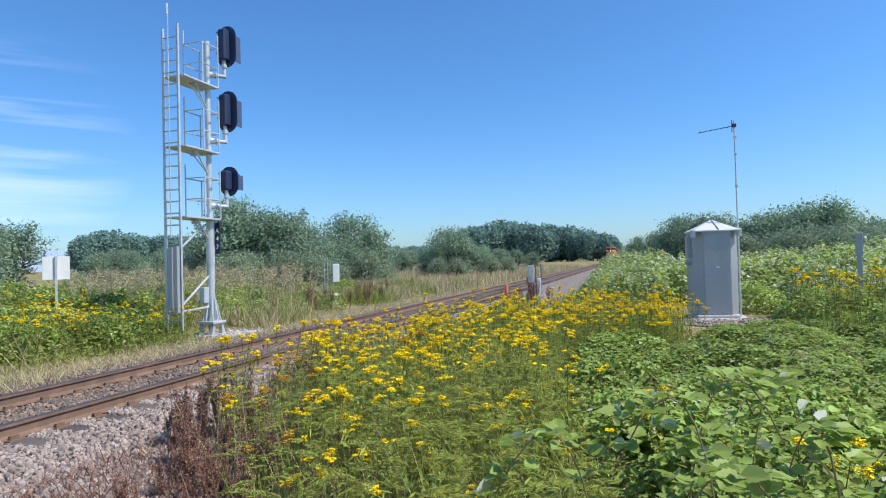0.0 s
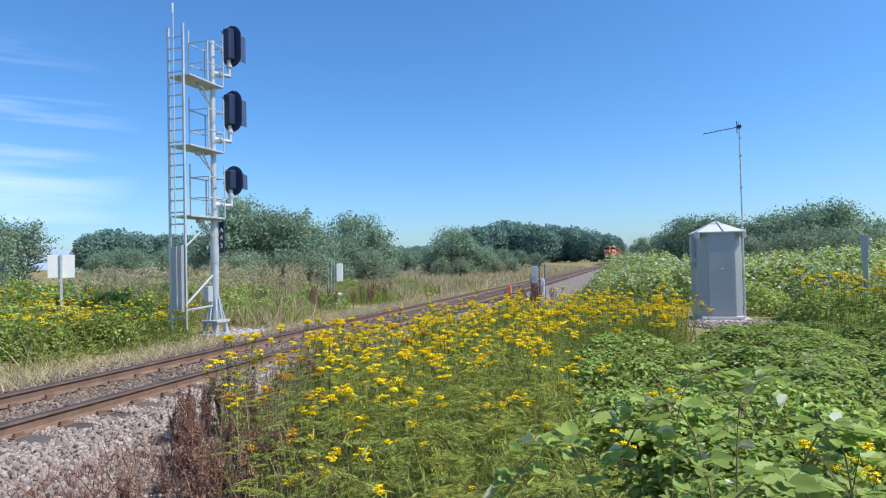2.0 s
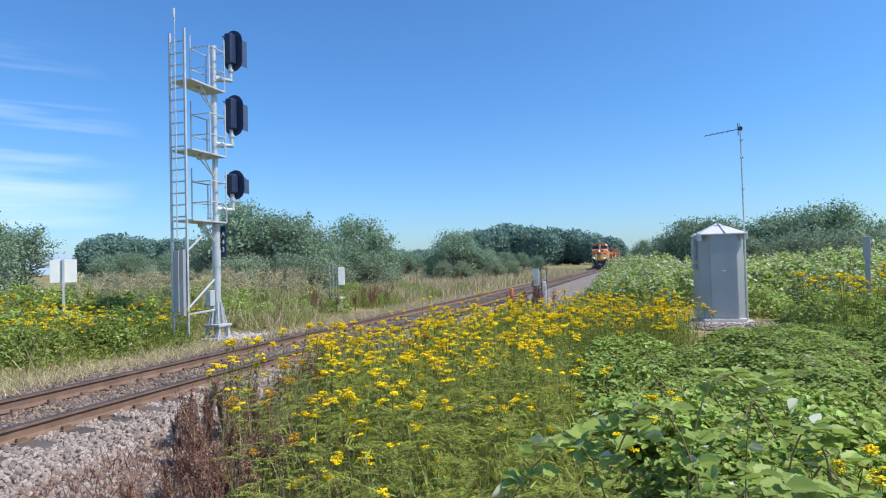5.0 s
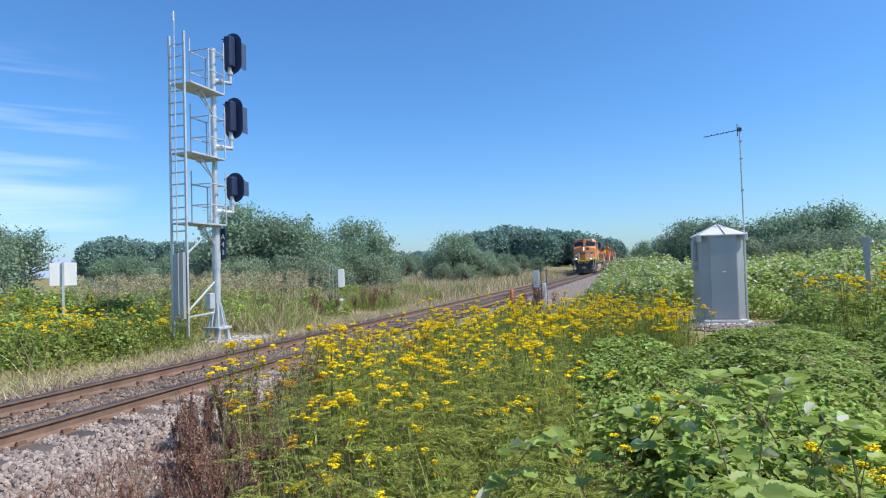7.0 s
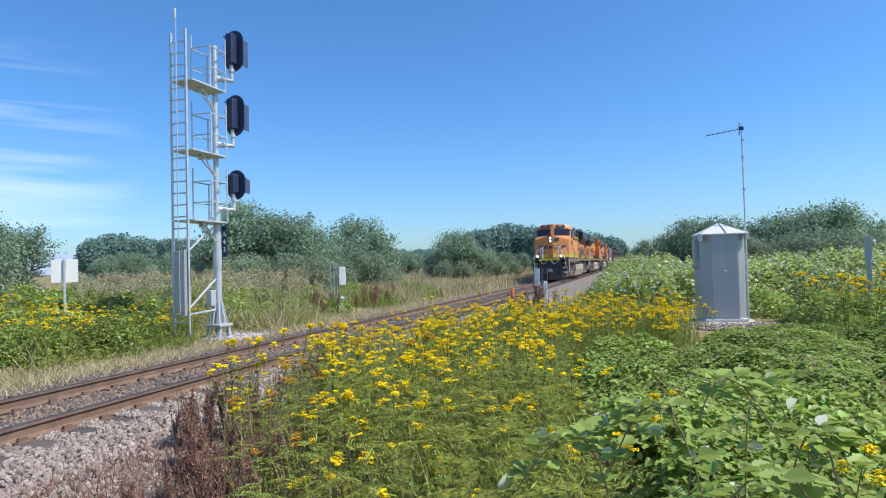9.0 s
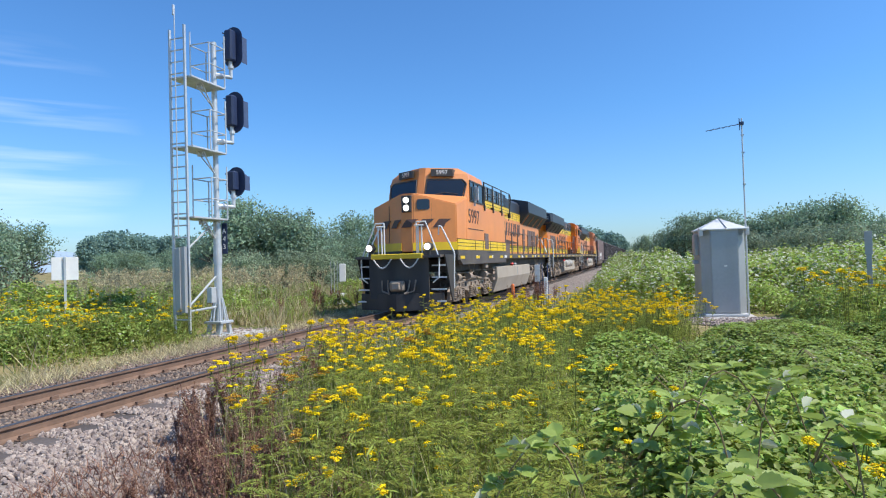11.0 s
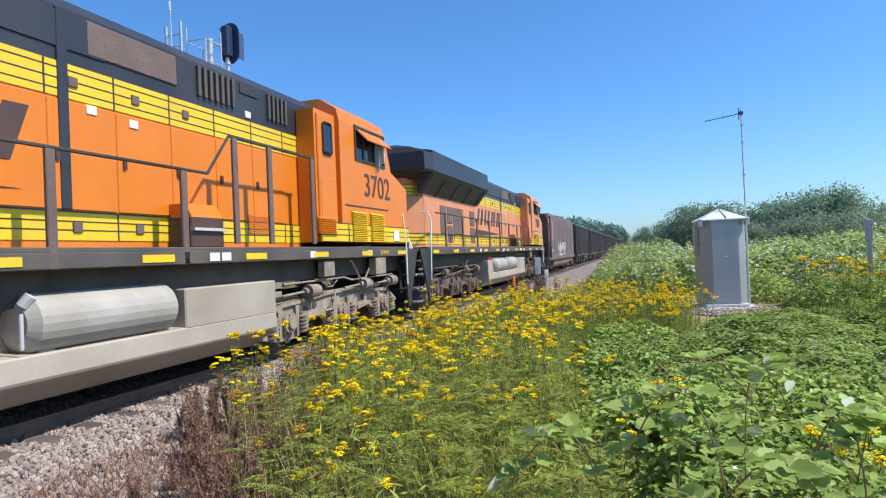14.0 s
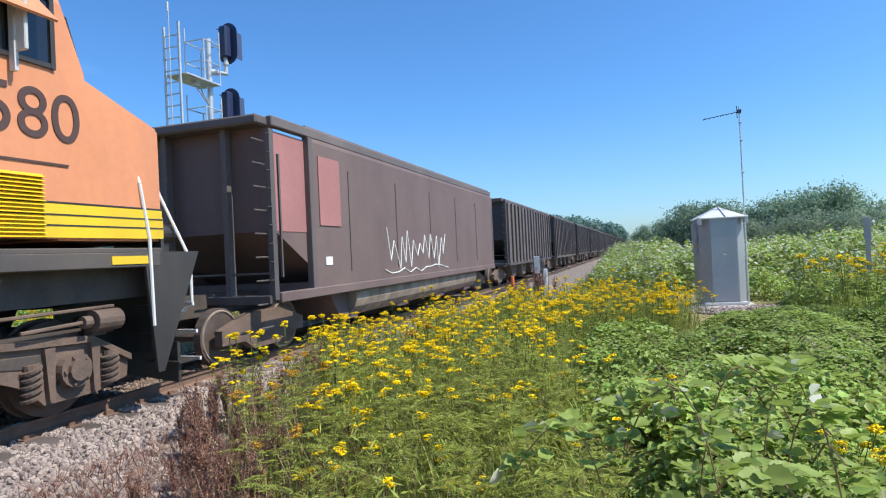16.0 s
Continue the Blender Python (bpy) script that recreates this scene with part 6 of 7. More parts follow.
# undergrowth between the plants
def undergrowth():
    xy = scatter(70000, -5.0, 1.2, 2.0, 17, thinning)
    n = len(xy)
    near = RNG.random(n) < np.clip(7.5 / (xy[:, 1] + 1), 0.25, 1)
    xy = xy[near]
    n = len(xy)
    z = ground_z(xy)
    low = np.where(xy[:, 1] > 10.5, 0.5, 0.8) * np.clip(0.35 + (xy[:, 0] + 0.80 * xy[:, 1]) / (0.4 * xy[:, 1]), 0.35, 1)
    c = np.column_stack([xy, z + RNG.uniform(0.0, 1.0, n) * low])
    d = rand_dirs(n, 0.35)
    pieces("tansy_undergrowth", c, d, rand_dirs(n, 1.2), RNG.uniform(0.04, 0.11, n), RNG.uniform(0.007, 0.018, n), LEAF["tansy"], kind="stuff")
    tagged(bpy.data.objects["tansy_undergrowth"], "dense feathery green leaves under the flowers", "undergrowth")
    xy = scatter(3000, -3.6, 0.6, 2.0, 6.5, thinning)
    fc, fa, fo = [], [], []
    for x, y in xy:
        p = Vector((x, y, ground_height(x, y) + RNG.uniform(0.25, 0.85)))
        b = RNG.uniform(0, math.tau)
        d = Vector((math.cos(b), math.sin(b), RNG.uniform(-0.1, 0.7))).normalized()
        sd = d.cross(Vector((0, 0, 1))).normalized()
        L = RNG.uniform(0.12, 0.22)
        for j in range(9):
            q = p + d * L * (j / 9) - Vector((0, 0, 0.25 * L * (j / 9) ** 2))
            for sg in (-1, 1):
                fc.append(tuple(q)), fa.append(tuple(d * 0.6 + sd * sg)), fo.append((RNG.normal() * 0.2, RNG.normal() * 0.2, 1))
    pieces("ferny_leaves", np.array(fc), np.array(fa), np.array(fo), 0.05, 0.012, LEAF["tansy"], kind="stuff")
    tagged(bpy.data.objects["ferny_leaves"], "ferny divided green leaves in front of the flowers", "undergrowth")
    blades("green_grass", scatter(34000, -5.2, 1.0, 2.0, 17, thinning), 0.66, 0.010, LEAF["grass"], "long green grass among the flowers", "grass", 0.28)
    blades("pale_grass_stalks", scatter(3600, -4.8, 0.9, 1.9, 9, in_tansy), 0.85, 0.006, LEAF["dry"], "thin bleached grass stalks among the flowers", "grass", 0.22)
    # leafy herbs under the flowers across the track
    far_bank = lambda x, y: -1.5 * y < x < -0.80 * y and x < -10.9 and not (x > -12.2 and 13.2 < y < 16.0)
    xy = scatter(30000, -22, -10.9, 8.5, 17, far_bank)
    n = len(xy)
    c = np.column_stack([xy, ground_z(xy) + RNG.uniform(0.0, 0.7, n) * np.clip((-10.7 - xy[:, 0]) / 1.2, 0.35, 1)])
    tagged(pieces("bank_herbs", c, rand_dirs(n, 0.3), rand_dirs(n, 1.0), RNG.uniform(0.07, 0.16, n), RNG.uniform(0.02, 0.05, n), LEAF["grass"], kind="stuff"),
           "leafy green herbs under the flowers across the track", "undergrowth")
    # tall seeding grass: drooping feathery plumes on pale stalks
    xy = scatter(1500, -24, -12.2, 13, 26, lambda x, y: -1.25 * y < x < -0.58 * y and noise.noise((x * 0.5, y * 0.5, 8)) > -0.15)
    n = len(xy)
    foot = np.column_stack([xy, ground_z(xy)])
    lean = RNG.normal(size=(n, 3)) * 0.12 + [0.12, 0, 1]
    tall = RNG.uniform(1.25, 1.95, n)
    tagged(pieces("plume_stalks", foot, lean, rand_dirs(n), tall, 0.014, LEAF["dry"], kind="stuff", shape="blade", tip=0.06), "pale stalks of tall seeding grass", "grass")
    top = foot + lean / np.linalg.norm(lean, axis=1, keepdims=True) * tall[:, None]
    c = np.repeat(top, 16, 0) - np.column_stack([np.zeros((n * 16, 2)), RNG.uniform(0.0, 0.30, n * 16)]) + RNG.normal(size=(n * 16, 3)) * 0.025
    tagged(pieces("grass_plumes", c, rand_dirs(n * 16) * 0.7 + [0.5, 0, -0.35], rand_dirs(n * 16), RNG.uniform(0.07, 0.14, n * 16), 0.016, LEAF["dry"], kind="stuff", shape="blade", tip=0.2),
           "feathery bleached seed heads of tall grass", "grass")
    keep_strip = lambda x, y: -10.9 < x < -8.9 + 0.3 * math.sin(y * 2.1) and not (-11.5 < x < -9.9 and 13.2 < y < 16.5)
    blades("dry_verge_grass", scatter(17000, -11.4, -8.9, 2, 40, keep_strip), 0.36, 0.011, LEAF["dry"], "short bleached grass along the far side of the track", "grass", 0.9)
    far_left = lambda x, y: x < -10.7 and (y > 15.5 or x < -17.5 or RNG.random() < 0.12) and not (x > -12.2 and 13.2 < y < 16.0) and not (-13.4 < x < -10.6 and 19.0 < y < 24.3) and y > 0.55 * -x - 3
    blades("tall_dry_grass", scatter(70000, -30, -10.7, 8, 42, lambda x, y: far_left(x, y) and noise.noise((x * 0.45, y * 0.3, 3)) > -0.08), 0.95, 0.018, LEAF["dry"], "tall seeding dry grass across the track", "grass", 0.5)
    blades("mixed_green_grass", scatter(70000, -30, -10.6, 8, 40, lambda x, y: far_left(x, y) and noise.noise((x * 0.45, y * 0.3, 3)) < 0.0), 0.8, 0.022, LEAF["grass"], "rough green grass across the track", "grass", 0.4)
    field = lambda x, y: x < -9.6 and abs(x) < 0.62 * y
    blades("dry_field_grass", scatter(60000, -55, -9.4, 32, 120, field), 0.75, 0.05, LEAF["dry"], "pale dry grass field beyond the track", "grass", 0.3)
    side = lambda x, y: -2.9 < x < -0.6 + 0.05 * y and y > 15.5
    blades("strip_edge_grass", scatter(9000, -3.1, 2.0, 15, 60, side), 0.6, 0.016, LEAF["grass"], "weedy grass along the gravel strip", "grass", 0.4)
    blades("cabinet_grass", scatter(14000, 3.0, 14, 10, 30, lambda x, y: x > 3.6 and y > 13.5), 0.6, 0.014, LEAF["grass"], "rough grass around the signal cabinet", "grass", 0.35)


undergrowth()


def dock_plants():
    """Dry brown dock and the thin weeds at the ballast edge."""
    rs = random.Random(5)
    def dock(seed):
        r = random.Random(seed)
        t = thing("dock_plant", "dry reddish-brown seeding dock at the ballast edge", "weed", group="dry docks")
        bm = bmesh.new()
        c, d = [], []
        for k in range(r.randint(3, 6)):
            a = r.uniform(0, math.tau)
            h = r.uniform(0.5, 0.85)
            tip = Vector((math.cos(a) * 0.16 * h, math.sin(a) * 0.16 * h, h))
            tube(bm, (0, 0, -0.02), tip, 0.006, 4, 0.003)
            for j in range(r.randint(3, 6)):
                f = r.uniform(0.35, 0.8)
                p = tip * f
                b = r.uniform(0, math.tau)
                e = p + Vector((math.cos(b) * 0.07, math.sin(b) * 0.07, r.uniform(0.1, 0.2)))
                tube(bm, p, e, 0.003, 3, 0.002)
                for i in range(16):
                    c.append(p.lerp(e, r.random())), d.append((r.gauss(0, 1), r.gauss(0, 1), r.gauss(0.1, 0.8)))
            for i in range(26):
                c.append(tip * r.uniform(0.45, 1.0)), d.append((r.gauss(0, 1), r.gauss(0, 1), r.gauss(0.2, 0.8)))
        part("stem", bm, LEAF["dock"], t)
        pieces("seed_cluster", np.array([tuple(v) for v in c]), np.array(d), rand_dirs(len(c)), 0.030, 0.012, LEAF["dock"], t)
        return t
    kinds = [dock(i) for i in range(4)]
    spots = []
    while len(spots) < 150:
        y = rs.uniform(2.1, 5.6)
        x = -0.70 * y + rs.gauss(-0.25, 0.75)
        if x > -4.8 and x < -0.40 * y and x > -1.32 * y - 0.3 and not (x < -0.95 * y and y > 3.6):
            spots.append((x, y, rs.uniform(0.45, 0.9) * (0.75 if x < -0.9 * y else 1)))
    for _ in range(26):
        spots.append((rs.uniform(-4.8, -4.2), rs.uniform(4.8, 9.5), rs.uniform(0.7, 1.25)))
    for _ in range(14):
        spots.append((rs.uniform(-4.2, -3.0), rs.uniform(17, 24), rs.uniform(1.0, 1.6)))
    for _ in range(40):                                # across the track, behind the mast
        spots.append((rs.uniform(-14.5, -10.9), rs.uniform(15.8, 30), rs.uniform(0.9, 1.5)))
    done = set()
    for x, y, sc in spots:
        k = rs.choice(kinds)
        m = Matrix.Translation((x, y, ground_height(x, y))) @ Matrix.Rotation(rs.uniform(0, math.tau), 4, "Z")
        if k.name in done:
            o = copy_thing(k, m)
        else:
            done.add(k.name)
            o = k
            o.matrix_world = m
        o.scale = (sc, sc, sc)
    blades("dry_ground_litter", scatter(9000, -4.9, -1.0, 1.8, 6.5, lambda x, y: -1.25 * y - 0.5 < x < -0.42 * y), 0.28, 0.009, LEAF["dock"], "matted dry brown weed stalks at the ballast edge", "weeds", 0.8)


dock_plants()


def bramble_bush(name_seed, rx, ry, h, n, leaf=0.06, material="bramble", pale=0.02):
    """A low mound of bramble: arching canes under a skin of leaves."""
    rng = np.random.default_rng(name_seed)
    t = thing("bramble_bush", "low spreading bramble thicket with toothed green leaves", "bush", group="bramble thickets")
    a, r = rng.uniform(0, math.tau, n), np.sqrt(rng.random(n))
    x, y = rx * r * np.cos(a), ry * r * np.sin(a)
    lump = np.array([noise.noise((u * 1.5, v * 1.5, name_seed)) + 0.5 * noise.noise((u * 4, v * 4, name_seed + 9)) for u, v in zip(x, y)])
    top = h * np.clip(1 - r ** 3, 0, 1) * (0.85 + 0.35 * lump) + 0.05
    z = top - np.abs(rng.normal(size=n)) * 0.14 * h
    z = np.maximum(z, 0.02)
    c = np.column_stack([x, y, z])
    al = rng.normal(size=(n, 3))
    al[:, 2] = al[:, 2] * 0.35 - 0.15
    out = np.column_stack([x / rx * 0.5 + rng.normal(size=n) * 0.35, y / ry * 0.5 + rng.normal(size=n) * 0.35, np.full(n, 1.0)])
    pick = rng.random(n) < pale
    size = leaf * rng.uniform(0.6, 1.25, n)
    pieces("foliage", c[~pick], al[~pick], out[~pick], size[~pick], size[~pick] * 0.75, LEAF[material], t, shape="oval", fold=0.12, tip=0.15)
    if pick.any():
        pieces("pale_leaves", c[pick] + [0, 0, 0.02], al[pick], out[pick], size[pick], size[pick] * 0.75, LEAF["bramble_pale"], t, shape="oval", fold=0.12)
    bm = bmesh.new()
    rs = random.Random(name_seed)
    for _ in range(4):
        b = rs.uniform(0, math.tau)
        e = Vector((rx * 0.85 * math.cos(b), ry * 0.85 * math.sin(b), 0.1))
        m1 = e * 0.5 + Vector((0, 0, h * rs.uniform(0.7, 0.95)))
        pipe(bm, [(0, 0, -0.05), m1 * 0.6, m1, e * 0.85 + Vector((0, 0, h * 0.35)), e], 0.006, 4)
    part("cane_tangle", bm, LEAF["cane"], t)
    return t


def place_brambles():
    near = [bramble_bush(60 + i, 0.78, 0.78, 0.60, 3600, 0.058, pale=0.006) for i in range(3)]
    rs = random.Random(21)
    spots = [(x, y, rs.uniform(0.85, 1.2)) for x, y in
             [(0.4, 3.2), (1.2, 2.7), (1.7, 3.6), (0.7, 4.2), (1.9, 4.6), (0.1, 5.2), (1.1, 5.3), (2.4, 3.4), (2.3, 5.6), (0.6, 6.2), (1.6, 6.5), (-0.2, 6.9), (0.7, 7.4), (2.8, 6.6),
              (1.8, 7.7), (-0.4, 8.4), (0.6, 8.6), (2.9, 8.0), (1.6, 9.0), (3.6, 7.6), (-0.2, 9.8), (0.9, 10.0), (2.4, 9.7), (3.6, 9.4), (4.5, 8.8), (1.7, 11.3), (2.7, 11.0), (3.9, 10.9), (5.0, 10.6),
              (2.2, 12.5), (3.4, 12.4), (4.6, 12.4), (5.7, 12.4), (2.0, 13.7), (3.2, 13.9), (4.4, 14.1), (6.6, 13.2), (4.0, 15.4), (5.2, 15.8), (6.4, 15.2), (7.6, 14.4), (3.0, 15.2)]]
    used = set()
    def put(kinds, x, y, sc, zs=1.0):
        k = rs.choice(kinds)
        m = Matrix.Translation((x, y, ground_height(x, y))) @ Matrix.Rotation(rs.uniform(0, math.tau), 4, "Z")
        if k.name in used:
            o = copy_thing(k, m)
        else:
            used.add(k.name)
            o = k
            o.matrix_world = m
        o.scale = (sc, sc, sc * zs)
    for x, y, sc in spots:
        put(near, x, y, sc * 1.12, 1.0 if y < 7 else (0.72 if y < 10.5 else 0.5))
    # mound behind the cabinet, with white bloom, rising to the trees
    tall = [bramble_bush(80 + i, 2.2, 2.2, 1.75, 4200, 0.12, pale=0.22) for i in range(2)]
    for x, y, sc in [(-0.9, 27, 0.75), (0.6, 25, 0.95), (-0.8, 33, 0.9), (1.2, 29, 1.05), (3.2, 25, 1.1), (5.0, 26, 1.15), (3.0, 30, 1.2), (-0.8, 41, 1.0), (0.8, 36, 1.15), (-0.9, 50, 1.15), (7.2, 24, 1.1), (9.0, 25, 1.2),
                     (5.6, 31, 1.25), (8.0, 30, 1.3), (11, 26, 1.3), (10.5, 31, 1.4), (1.0, 46, 1.3), (-0.9, 62, 1.3), (13.5, 28, 1.4), (6.0, 21.5, 0.8)]:
        put(tall, x, y, sc)
    # across the track
    left = [bramble_bush(90 + i, 1.2, 1.2, 1.0, 3000, 0.09, pale=0.03) for i in range(2)]
    for x, y, sc in [(-13.4, 8.3, 0.9), (-14.8, 9.2, 1.0), (-12.6, 9.6, 0.8), (-12.2, 11.0, 0.85), (-13.8, 10.8, 1.05), (-15.6, 10.6, 1.1), (-12.6, 12.6, 0.9), (-14.2, 13.2, 1.1), (-16.5, 12.6, 1.15), (-15.5, 15, 1.2),
                     (-18, 14.5, 1.3), (-13.6, 17.2, 0.9), (-16.5, 18, 1.2), (-19.5, 17.5, 1.3), (-12.9, 20.5, 0.7), (-15, 21.5, 0.9), (-13.5, 25.5, 0.7), (-21, 16, 1.4), (-12.5, 29, 0.7), (-16.5, 24, 1.0), (-14.5, 27.5, 0.9), (-18.5, 25.5, 1.1), (-15.8, 30.5, 1.0), (-20.5, 22, 1.3), (-13.2, 33, 0.8), (-17.5, 34, 1.0), (-22.5, 19.5, 1.4), (-18.0, 20.0, 1.2),
                     (-12.5, 18.2, 0.75), (-12.2, 22.5, 0.6), (-17, 21.5, 1.25), (-19.2, 23.2, 1.35), (-21.5, 25, 1.4), (-15.4, 19.6, 1.1), (-14.0, 23.4, 0.8), (-16.4, 27, 1.0)]:
        put(left, x, y, sc)
    for x, y, sc in ((4.2, 16.8, 0.8), (5.4, 17.2, 0.85), (6.6, 17.0, 0.9), (7.8, 16.6, 0.95), (4.8, 18.8, 0.9), (6.2, 19.0, 1.0), (7.6, 19.2, 1.05), (8.8, 17.8, 1.0), (9.4, 20.0, 1.1), (3.6, 20.6, 0.9), (5.2, 14.6, 0.7)):
        put(left, x, y, sc)
    weed = [bramble_bush(97 + i, 1.1, 1.1, 0.95, 3200, 0.075, "tansy", 0.0) for i in range(2)]
    for w in weed:
        w.name = "weed_clump"
        tagged(w, "rounded clump of yellow-green leafy weeds beside the cabinet", "weed", group="yellow-green weed clumps")
    for x, y, sc in ((6.6, 14.6, 0.7), (7.4, 15.4, 0.85), (8.4, 15.8, 0.95), (6.9, 16.2, 0.9), (8.0, 17.2, 1.05), (9.2, 17.4, 1.1), (9.4, 15.6, 0.9)):
        put(weed, x, y, sc)
    for x, y in ((-4.1, 18.6), (-3.6, 19.4), (-4.3, 21.6), (-3.9, 23.5)):
        put(left, x, y, 0.42)


place_brambles()


def near_bramble():
    """The leafy bramble shoots that stand up before the camera."""
    rs = random.Random(77)
    for k, (x, y, h, a) in enumerate(((0.30, 2.35, 1.02, 2.6), (0.55, 1.95, 0.92, 2.9), (0.12, 2.75, 1.05, 0.4), (0.72, 2.45, 0.92, 1.9), (-0.12, 2.5, 0.86, 3.3), (0.42, 3.0, 0.98, 0.9))):
        g = ground_height(x, y)
        t = thing("bramble_shoot", "arching bramble shoot with large leaves, some showing pale undersides", "bramble", pose(x, y, g), group="bramble shoots")
        SWAYING.append((t, 3.0))
        e = Vector((math.cos(a) * 0.45, math.sin(a) * 0.30, h - g + 0.02 - 0.25))
        m1 = Vector((e.x * 0.35, e.y * 0.35, h - g + 0.02))
        c0, c1, c2 = Vector((0, 0, -0.03)), Vector((m1.x * 0.2, m1.y * 0.2, m1.z * 1.5)), e
        pts = [c0 * (1 - f) ** 2 + c1 * 2 * f * (1 - f) + c2 * f * f for f in [i / 10 for i in range(11)]]
        bm = bmesh.new()
        pipe(bm, pts, 0.0034, 6)
        part("cane", bm, LEAF["cane"], t, "reddish thorny cane")
        for i in range(20):
            f = rs.uniform(0.30, 1.0) * 9.999
            p = pts[int(f)].lerp(pts[int(f) + 1], f - int(f))
            b = rs.uniform(0, math.tau)
            d = Vector((math.cos(b), math.sin(b), rs.uniform(-0.1, 0.55))).normalized()
            q = p + d * rs.uniform(0.04, 0.09)
            for j, turn in enumerate((0, 1.1, -1.1)):
                dd = np.array([tuple(Matrix.Rotation(turn, 3, "Z") @ d)])
                L = rs.uniform(0.060, 0.100) * (1 if j == 0 else 0.8)
                turned = rs.random() < 0.07
                face = np.array([[rs.gauss(0, 0.45), rs.gauss(0, 0.45) + (1.5 if turned else 0), 0.4 if turned else 1.0]])
                o = pieces("leaf", np.zeros((1, 3)), dd, face, L, L * 0.80, LEAF["bramble"], t, shape="broad", fold=0.10, tip=0.14)
                o.location = q
                o["label"] = "large toothed green bramble leaf"
                flips = rs.random() < 0.17
                if flips or turned:
                    lower = face / np.linalg.norm(face) * -0.0025
                    u = pieces("leaf_underside", lower, dd, face, L * 0.99, L * 0.79, LEAF["bramble_pale"], o, shape="broad", fold=0.10, tip=0.14)
                    u["label"] = "pale downy underside of the leaf"
                if flips:
                    FLUTTERING.append((o, q.copy(), rs.uniform(125, 185), rs.uniform(-0.15, 0.25), rs.uniform(0, math.tau)))


near_bramble()


# ---- shrubs, trees and distance ----
def tree(seed, height, spread, n, leaf, material, trunk_r=0.12, low=0.1, shape=1.0):
    """Tapered trunk, forking limbs, and leaf sprays clustered round the twig ends."""
    rs = random.Random(seed)
    rng = np.random.default_rng(seed)
    t = thing("shrub_tree", "bushy green hawthorn-like tree with an uneven crown", "tree", group="trees and shrubs")
    bm = bmesh.new()
    ends = []
    def limb(p, d, L, r, depth):
        q = p + d * L
        tube(bm, p, q, r, 6, r * 0.65)
        if depth == 0 or r < 0.012:
            ends.append(q)
            return
        for _ in range(rs.randint(3, 4)):
            v = Vector((rs.gauss(0, 1), rs.gauss(0, 1), rs.gauss(0.35, 0.6)))
            limb(p.lerp(q, rs.uniform(0.6, 1.0)), (d * 0.75 + v.normalized() * 0.8).normalized(), L * rs.uniform(0.55, 0.8), r * 0.6, depth - 1)
    for _ in range(rs.randint(3, 4)):
        a = rs.uniform(0, math.tau)
        limb(Vector((rs.uniform(-0.3, 0.3) * spread * 0.4, rs.uniform(-0.3, 0.3) * spread * 0.4, -0.2)), Vector((math.cos(a) * 0.5 * spread / height, math.sin(a) * 0.5 * spread / height, 1)).normalized(), height * 0.36, trunk_r, 3)
    part("trunk", bm, LEAF["bark"], t)
    E = np.array([tuple(e) for e in ends])
    # fill the crown: cluster centres at twig ends and through the body of the bush
    m = max(30, n // 60)
    a, u = rng.uniform(0, math.tau, m), rng.random(m)
    zz = low + (1 - low) * u
    wid = spread * 0.5 * np.sqrt(np.clip(1 - ((zz - 0.38) / 0.66) ** 2, 0.05, 1)) * rng.uniform(0.45, 1.05, m)
    body = np.column_stack([wid * np.cos(a), wid * np.sin(a), zz * height * rng.uniform(0.86, 1.04, m)])
    sc = np.array([spread * 0.5 / max(1e-3, np.abs(E[:, :2]).max()) * 0.95, spread * 0.5 / max(1e-3, np.abs(E[:, :2]).max()) * 0.95, height / max(1e-3, E[:, 2].max())])
    cl = np.concatenate([E * np.minimum(sc, 1.6), body])
    idx = rng.integers(0, len(cl), n)
    rad = 0.075 * (height + spread) * 0.5 * rng.uniform(0.5, 1.35, len(cl))
    off = np.clip(rng.normal(size=(n, 3)), -1.5, 1.5) * rad[idx][:, None] * np.array([1, 1, 0.7])
    c = cl[idx] + off
    c[:, 2] = np.maximum(c[:, 2], 0.05)
    out = off / (np.linalg.norm(off, axis=1, keepdims=True) + 1e-6) + np.array([0, 0, 0.5])
    s = leaf * rng.uniform(0.6, 1.4, n)
    pieces("crown", c, rng.normal(size=(n, 3)), out, s, s * 0.6, LEAF[material], t)
    return t


